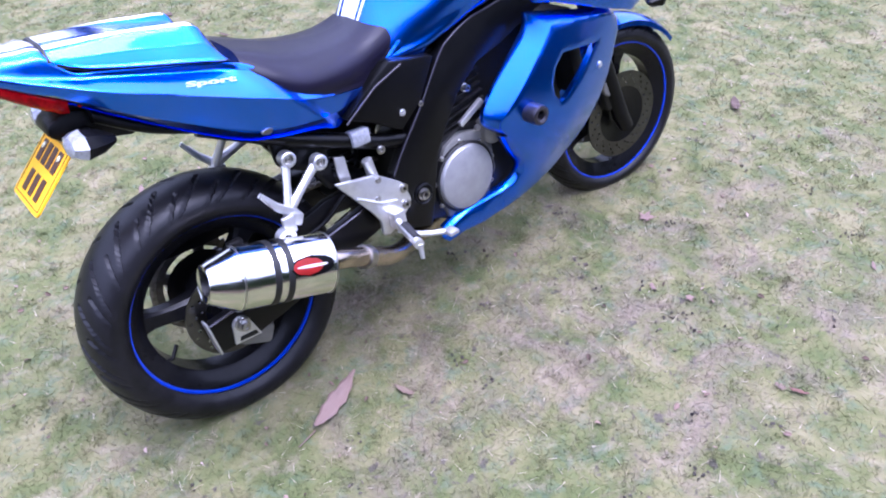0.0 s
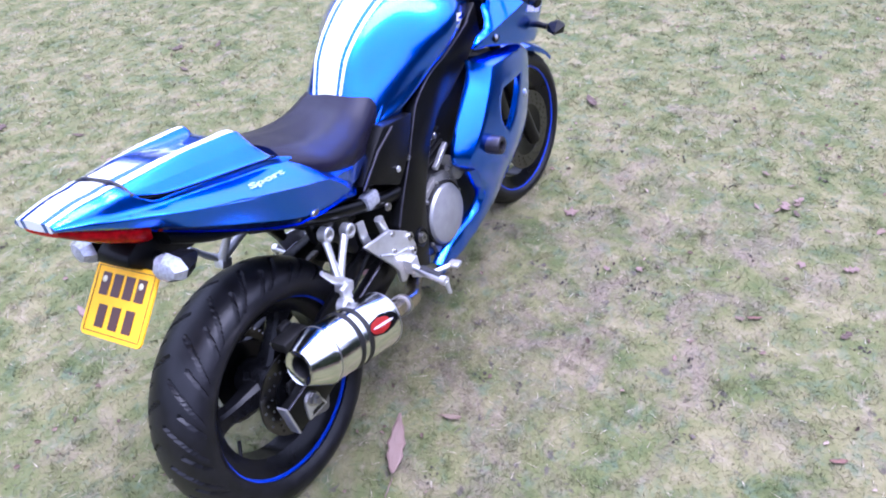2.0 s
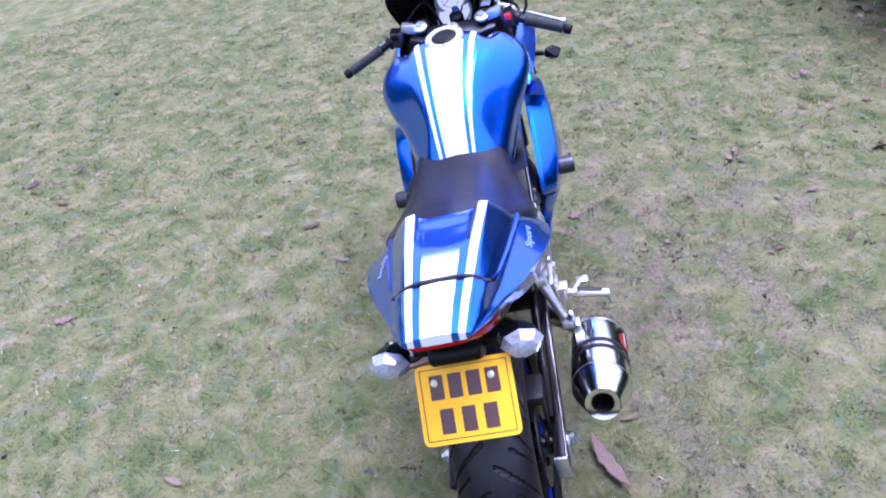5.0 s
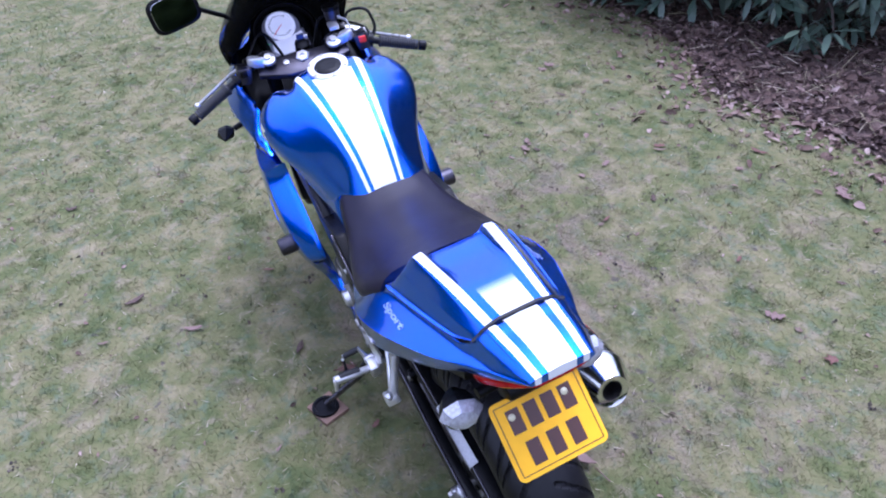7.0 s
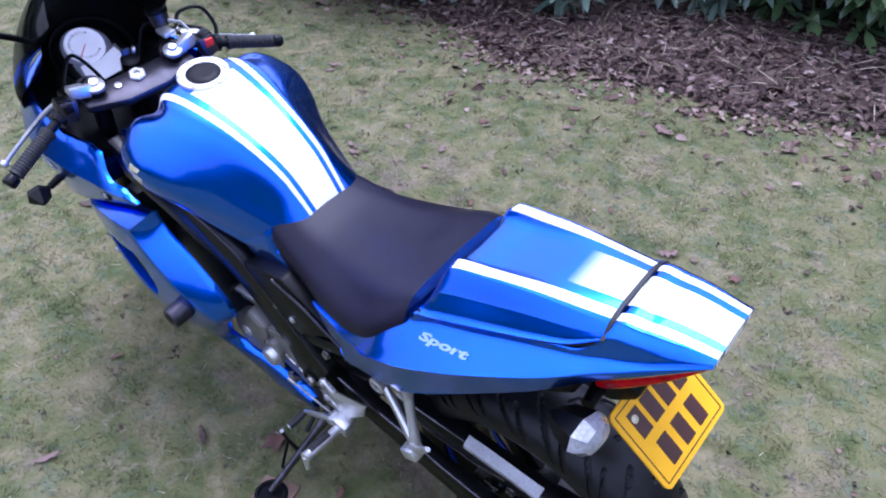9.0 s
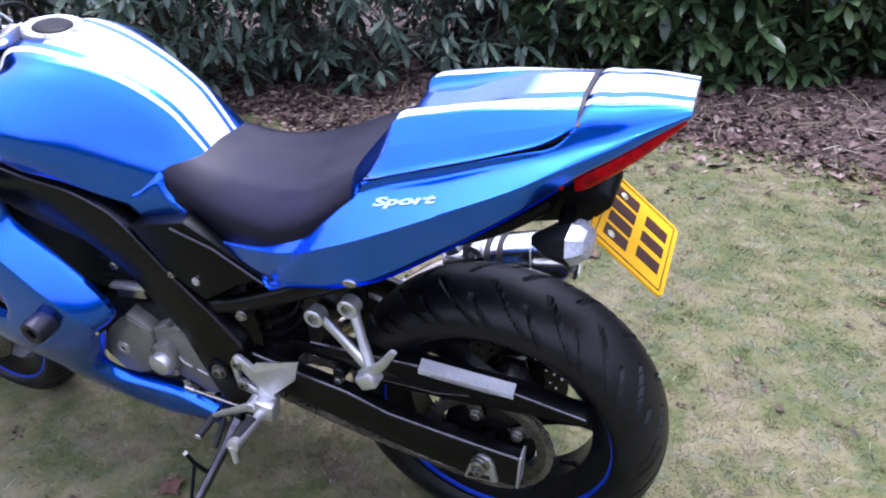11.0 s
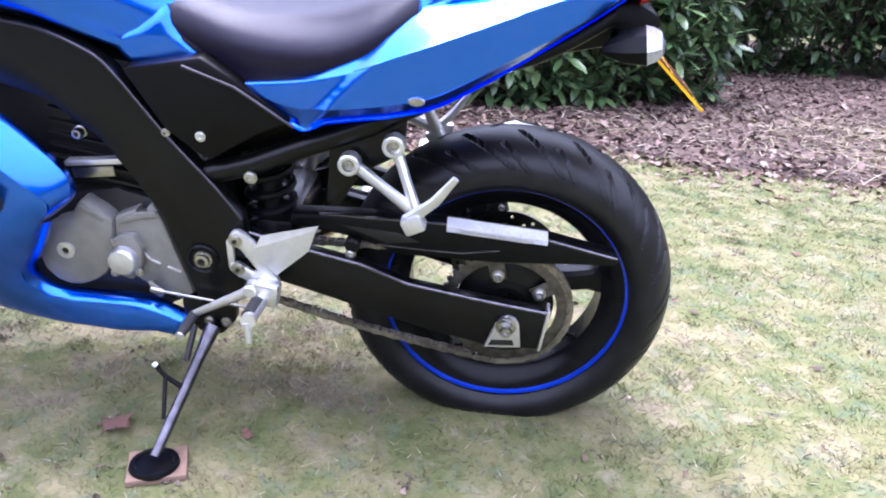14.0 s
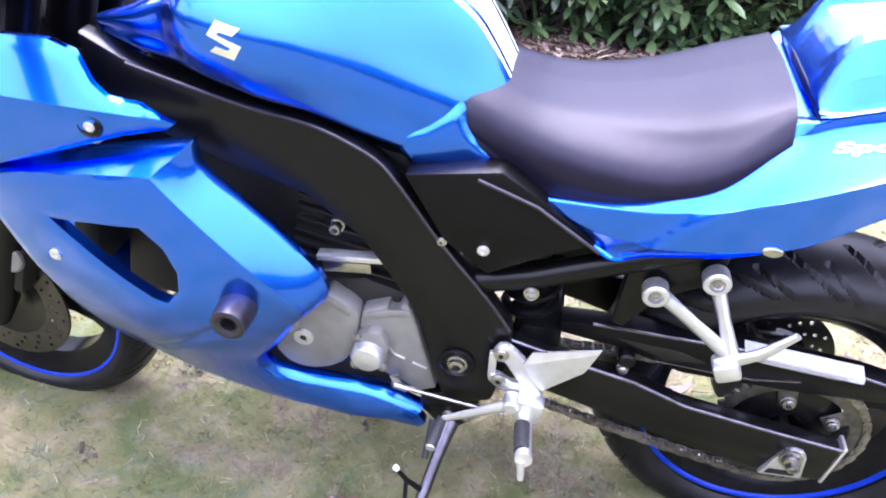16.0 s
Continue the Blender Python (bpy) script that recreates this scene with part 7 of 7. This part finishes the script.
def leaf_cloud(centres, spread, lengths, width_ratio, fold, along=None, bend=0.10, rolled=0.5):
    """Leaves folded along the midrib and bent towards the tip: eleven points each."""
    n = len(centres)
    t = rng.random(n) * 2 * np.pi
    el = rng.normal(0, spread, n)
    d = np.c_[np.cos(t) * np.cos(el), np.sin(t) * np.cos(el), np.sin(el)]
    if along is not None:
        d = along / np.linalg.norm(along, axis=1)[:, None]
    side = np.cross(d, [0, 0, 1.0])
    side /= np.linalg.norm(side, axis=1)[:, None] + 1e-9
    roll = rng.normal(0, rolled, n)
    up = np.cross(side, d)
    s2 = side * np.cos(roll)[:, None] + up * np.sin(roll)[:, None]
    u2 = np.cross(s2, d)
    L = lengths[:, None]
    W = L * width_ratio
    mids = [centres + d * L * q - u2 * L * bend * (q + 0.5) ** 2 for q in (-0.5, -0.25, 0.02, 0.28, 0.5)]
    left = [mids[k] + s2 * W * w + u2 * W * fold for k, w in ((1, 0.40), (2, 0.50), (3, 0.36))]
    right = [mids[k] - s2 * W * w + u2 * W * fold for k, w in ((1, 0.40), (2, 0.50), (3, 0.36))]
    return np.stack(mids + left + right, 1).reshape(-1, 3)


LEAF_FACES = ((0, 1, 5), (1, 2, 6, 5), (2, 3, 7, 6), (3, 4, 7), (0, 8, 1), (1, 8, 9, 2), (2, 9, 10, 3), (3, 10, 4))


def cloud_object(name, P, material, smooth=False):
    me = bpy.data.meshes.new(name)
    k = len(P) // 11
    me.from_pydata(P.tolist(), [], [tuple(i * 11 + q for q in f) for i in range(k) for f in LEAF_FACES])
    if smooth:
        me.polygons.foreach_set("use_smooth", [True] * len(me.polygons))
    me.materials.append(material)
    return new(name, me)


n = 36000
lx = rng.uniform(-8.0, 6.5, n)
lx[:22000] = rng.uniform(-3.6, 3.4, 22000)
lv = rng.uniform(0, 1, n) ** 1.25 * np.where(lx < -0.8, 4.4, 1.9)
tail = rng.random(n) < 0.06
lv[tail] = -rng.exponential(0.13, tail.sum())
lc = np.array([(x, edge_y(x) - v, max(bed_height(x, v), lawn_height(x, edge_y(x) - v) - 0.012 if v < 0.3 else -1) + 0.006 + rng.random() * (0.026 if v > 0 else 0.008)) for x, v in zip(lx, lv)])
P = leaf_cloud(lc[~tail], 0.28, np.clip(rng.lognormal(-3.40, 0.42, (~tail).sum()), 0.014, 0.090), 0.40, 0.20, bend=0.20)
tagged(cloud_object("leaf_litter", P, litter_mat, True), "carpet of dry brown and pinkish fallen leaves", "leaves", kind="stuff")

edge_mat = island_colours("scattered_leaves", [(0.0, (0.06, 0.040, 0.030)), (0.45, (0.13, 0.086, 0.066)), (0.8, (0.22, 0.155, 0.125)), (1.0, (0.36, 0.28, 0.24))], 0.8, 0.15)
P = leaf_cloud(lc[tail], 0.20, np.clip(rng.lognormal(-3.5, 0.40, tail.sum()), 0.012, 0.07), 0.55, 0.22, bend=0.25)
tagged(cloud_object("scattered_leaves", P, edge_mat, True), "brown leaves scattered on the grass before the bed", "leaves", kind="stuff")

# dry stalks and clippings lying over the litter
n = 3400
lx = np.r_[rng.uniform(-3.4, 3.2, n // 2), rng.normal(-2.3, 0.45, n - n // 2)]
lv = np.r_[rng.uniform(0.0, 1.5, n // 2), np.abs(rng.normal(0.7, 0.55, n - n // 2))]
lc = np.array([(x, edge_y(x) - v, bed_height(x, v) + 0.020 + rng.random() * 0.03) for x, v in zip(lx, lv)])
P = leaf_cloud(lc, 0.12, rng.uniform(0.05, 0.20, n), 0.028, 0.2, bend=0.2)
tagged(cloud_object("dry_stalks", P, straw_mat), "pale dry stalks and twigs scattered over the leaf litter", "twigs", kind="stuff")

# small torn bits of leaf trodden into the lawn
n = 900
bx, by, br = round_spots(n, 0.7, -0.4, 3.2, 0.5)
bits = np.c_[bx, by, on_lawn(bx, by) + 0.008]
P = leaf_cloud(bits, 0.2, rng.uniform(0.008, 0.022, n), 0.6, 0.25, bend=0.3)
bit_mat = island_colours("leaf_crumbs", [(0.0, (0.05, 0.036, 0.028)), (0.45, (0.13, 0.088, 0.068)), (0.8, (0.23, 0.16, 0.13)), (1.0, (0.36, 0.28, 0.24))], 0.85, 0.1)
tagged(cloud_object("leaf_crumbs", P, bit_mat), "small torn bits of brown leaf on the lawn", "debris", kind="stuff")

laurel = island_colours("laurel_leaves", [(0.0, (0.022, 0.044, 0.016)), (0.5, (0.050, 0.095, 0.034)), (0.85, (0.105, 0.165, 0.060)), (1.0, (0.19, 0.25, 0.10))], 0.30, 0.5)
rhododendron = island_colours("rhododendron_leaves", [(0.0, (0.030, 0.054, 0.034)), (0.5, (0.076, 0.118, 0.082)), (0.85, (0.145, 0.200, 0.140)), (1.0, (0.22, 0.28, 0.17))], 0.38, 0.5)
# darker laurel copy: the gloom behind the hedge is put into the leaf colour
shade_toned_laurel = island_colours("laurel_leaves_darkened_for_shade", [(0.0, (0.016, 0.030, 0.010)), (0.6, (0.030, 0.060, 0.018)), (1.0, (0.06, 0.11, 0.035))], 0.4, 0.4)
bark = mat("dark_bark", (0.055, 0.040, 0.030), 0.9, var=0.4, scale=30, bump=0.8, bump_scale=80)


def bush(cx, cy, rx, ry, h, shoots, material, label, leaf_label, length=(0.11, 0.19), base=0.06, slim=0.34, hang=0.35, floor_z=0.05):
    """A broad-leaved shrub: stems from the ground, shoots, and leaves in drooping rosettes round the shoot ends."""
    stems = bmesh.new()
    tips = []
    for k in range(shoots):
        a = random.uniform(0, 2 * math.pi)
        q = random.uniform(0.78, 1.0) if random.random() < 0.62 else random.uniform(0.1, 0.8)
        z = base + (h - base) * random.random()
        lump = 0.85 + 0.38 * noise.noise(Vector((cx + math.cos(a) * 1.3, cy + math.sin(a) * 1.3, z * 1.8)))
        taper = (1 - 0.45 * max(0, (z / h - 0.55) / 0.45)) * (0.80 + 0.20 * min(1, z / (0.3 * h)))
        tips.append(Vector((cx + rx * q * lump * taper * math.cos(a), cy + ry * q * lump * taper * math.sin(a), z)))
    for k in range(14):
        a = random.uniform(0, 2 * math.pi)
        foot_p = Vector((cx + 0.2 * rx * math.cos(a), cy + 0.2 * ry * math.sin(a), -0.02))
        top_p = random.choice(tips)
        midp = foot_p.lerp(top_p, 0.5) + Vector((0, 0, 0.10 * h))
        sweep(spline([foot_p, midp, top_p], 4), [0.016 - 0.0015 * i for i in range(9)], 6, stems)
    cen, way = [], []
    for p in tips:
        axis = Vector((p.x - cx, p.y - cy, 0.40 * rx)).normalized()
        axis = (axis + Vector((random.uniform(-.4, .4), random.uniform(-.4, .4), random.uniform(-.1, .5)))).normalized()
        rod(p - axis * 0.18 - Vector((0, 0, 0.05)), p, 0.004, 0.0025, 4, stems)
        u = axis.orthogonal().normalized()
        v = axis.cross(u)
        start = random.uniform(0, 6.3)
        big = random.uniform(0.75, 1.1)
        for k in range(10):
            a = start + k * 2.4
            opening = 0.25 + 0.075 * k
            d = (u * math.cos(a) + v * math.sin(a)) * opening + axis * (0.75 - 0.07 * k) - Vector((0, 0, random.uniform(0.2, 1.0) * hang * (0.4 + 0.1 * k)))
            d.normalize()
            L = random.uniform(*length) * big * (0.7 if k < 2 else 1)
            c = p + d * L * 0.55 - axis * 0.009 * k
            cen.append((c.x, c.y, max(c.z, floor_z), L))
            way.append(tuple(d))
    ob = part("shrub", stems, bark)
    tagged(ob, label, "shrub", "shrubs of the hedge")
    cen = np.array(cen)
    lv = cloud_object("foliage", leaf_cloud(cen[:, :3], 0.45, cen[:, 3], slim, 0.10, along=np.array(way), bend=0.12, rolled=0.25), material, True)
    lv.parent = ob
    tagged(lv, leaf_label, kind="stuff")
    return ob


for cx, cy, rx, ry, h, n in [(2.95, -2.62, 0.72, 0.66, 1.6, 260), (2.15, -3.02, 0.66, 0.62, 1.7, 250), (1.30, -3.62, 0.66, 0.58, 1.6, 250), (3.9, -2.4, 0.8, 0.7, 1.6, 180)]:
    bush(cx, cy, rx, ry, h, n, rhododendron, "broad-leaved evergreen shrub with drooping grey-green leaves", "long drooping grey-green leaves", slim=0.26, hang=0.75)
for cx, cy, rx, ry, h, n in [(0.55, -3.68, 0.62, 0.56, 1.5, 250), (-0.12, -3.78, 0.62, 0.60, 1.45, 270), (-0.72, -4.02, 0.60, 0.60, 1.35, 270), (-1.25, -4.45, 0.56, 0.58, 1.3, 250)]:
    bush(cx, cy, rx, ry, h, n, laurel, "broad-leaved evergreen laurel shrub on leafy soil", "glossy green laurel leaves", slim=0.36)
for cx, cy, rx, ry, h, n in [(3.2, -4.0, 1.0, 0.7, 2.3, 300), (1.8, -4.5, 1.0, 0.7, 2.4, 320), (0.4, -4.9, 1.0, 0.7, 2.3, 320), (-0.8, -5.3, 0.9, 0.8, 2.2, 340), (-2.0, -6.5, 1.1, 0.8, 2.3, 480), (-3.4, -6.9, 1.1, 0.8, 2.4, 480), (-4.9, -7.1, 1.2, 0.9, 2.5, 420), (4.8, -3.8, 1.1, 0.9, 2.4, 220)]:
    bush(cx, cy, rx, ry, h, n, shade_toned_laurel, "evergreen shrub behind the hedge, shade put into its leaf colour", "evergreen leaves coloured darker for shade", base=0.05)


def shading_tree(cx, cy, h, spread, n):
    """A tall tree: tapered trunk, limbs, and a hanging crown of leaf sprays."""
    trunk = bmesh.new()
    sweep(spline([(cx, cy, -0.05), (cx + 0.06, cy - 0.04, h * 0.4), (cx, cy + 0.05, h * 0.9)], 6), [0.17 - 0.011 * i for i in range(13)], 10, trunk)
    cen, way = [], []
    for k in range(26):
        a, z = k * 2.4, h * (0.30 + 0.62 * k / 26)
        reach = spread * (1.05 - 0.6 * k / 26) * random.uniform(0.8, 1.1)
        end = Vector((cx + reach * math.cos(a), cy + reach * math.sin(a), z - 0.15 * reach))
        root = Vector((cx, cy, z - 0.1))
        sweep(spline([root, root.lerp(end, 0.5) + Vector((0, 0, 0.18)), end], 4), [0.05 - 0.005 * i for i in range(9)], 6, trunk)
        for j in range(n // 26):
            t = random.uniform(0.2, 1.05)
            c = root.lerp(end, t) + Vector((random.gauss(0, 0.30), random.gauss(0, 0.30), random.gauss(-0.10, 0.22)))
            cen.append(tuple(c))
            way.append((math.cos(a) + random.gauss(0, 0.6), math.sin(a) + random.gauss(0, 0.6), random.gauss(-0.5, 0.4)))
    ob = part("tree", trunk, bark)
    tagged(ob, "tall evergreen tree added behind the hedge to block skylight", "tree", "trees behind the hedge")
    lv = cloud_object("crown", leaf_cloud(np.array(cen), 0.4, rng.uniform(0.16, 0.30, len(cen)), 0.45, 0.12, along=np.array(way)), shade_toned_laurel)
    lv.parent = ob
    tagged(lv, "hanging green leaves coloured darker for shade", kind="stuff")


# trees added to keep skylight off the shrubs; their crowns stay out of view
for cx, cy, h, spread in [(-4.2, -8.0, 5.6, 2.2), (-1.7, -7.7, 5.6, 2.0), (-6.6, -7.6, 6.0, 2.2)]:
    shading_tree(cx, cy, h, spread, 4200)


# an added bank of dark trees all round cuts low skylight and darkens reflections
wood_mat = mat("skylight_blocking_foliage", (0.012, 0.020, 0.008), 0.95, var=0.6, scale=3.0, bump=1.0, bump_scale=6, second=(0.035, 0.055, 0.022), spec=0.1)
ring_v, ring_f = [], []
NA, NZ = 160, 14
for i in range(NA):
    a = 2 * math.pi * i / NA
    for j in range(NZ):
        q = j / (NZ - 1)
        bump_r = 1.1 * noise.noise(Vector((math.cos(a) * 6, math.sin(a) * 6, q * 5))) + 0.5 * noise.noise(Vector((math.cos(a) * 18, math.sin(a) * 18, q * 14)))
        rad = 14.0 + 1.5 * bump_r + 2.2 * q * q
        open_side = min(1.0, max(0.0, 2.6 - 2.9 * math.cos(a + radians(118))))  # height set for the reflections: tall beyond the end of the hedge only
        top = (6.5 - 3.2 * open_side) + 2.2 * (1 - 0.6 * open_side) * noise.noise(Vector((math.cos(a) * 3, math.sin(a) * 3, 9)))
        ring_v.append((0.5 + rad * math.cos(a), -0.5 + rad * math.sin(a), -0.05 + top * q))
for i in range(NA):
    for j in range(NZ - 1):
        b = (i + 1) % NA
        ring_f.append((i * NZ + j, b * NZ + j, b * NZ + j + 1, i * NZ + j + 1))
me = bpy.data.meshes.new("tree_bank_blocker")
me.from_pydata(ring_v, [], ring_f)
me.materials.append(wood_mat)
tagged(new("tree_bank_blocker", me), "dark bank of trees added round the garden to block low skylight", "trees", kind="structure")

# worm casts and loose soil in small clusters on the trodden grass
clumps = np.c_[rng.normal(0.75, 0.85, 42), rng.normal(-0.70, 0.40, 42)]
clumps = np.r_[clumps, np.c_[rng.normal(0.4, 1.0, 26), rng.normal(0.75, 0.55, 26)]]
count = rng.integers(2, 10, len(clumps))
spots = np.repeat(clumps, count, axis=0) + rng.normal(0, 0.011, (count.sum(), 2))
spots = spots[spots[:, 1] > -1.9]
lump = np.array([(1, 0, 0), (-1, 0, 0), (0, 1, 0), (0, -1, 0), (0, 0, 1), (0, 0, -1)], float)
size = rng.uniform(0.002, 0.006, len(spots))
P = (lump[None] * (1 + rng.normal(0, 0.3, (len(spots), 6, 1))) + rng.normal(0, 0.25, (len(spots), 6, 3))) * size[:, None, None]
P += np.c_[spots, on_lawn(spots[:, 0], spots[:, 1]) + 0.005][:, None, :]
me = bpy.data.meshes.new("soil_crumbs")
me.from_pydata(P.reshape(-1, 3).tolist(), [], [tuple(6 * k + q for q in f) for k in range(len(spots)) for f in ((0, 2, 4), (2, 1, 4), (1, 3, 4), (3, 0, 4), (2, 0, 5), (1, 2, 5), (3, 1, 5), (0, 3, 5))])
me.materials.append(island_colours("soil_crumbs", [(0.0, (0.045, 0.039, 0.034)), (0.6, (0.085, 0.072, 0.060)), (1.0, (0.16, 0.130, 0.105))], 0.9, 0.1))
tagged(new("soil_crumbs", me), "dark crumbs of soil scattered on the lawn", "soil", kind="stuff")
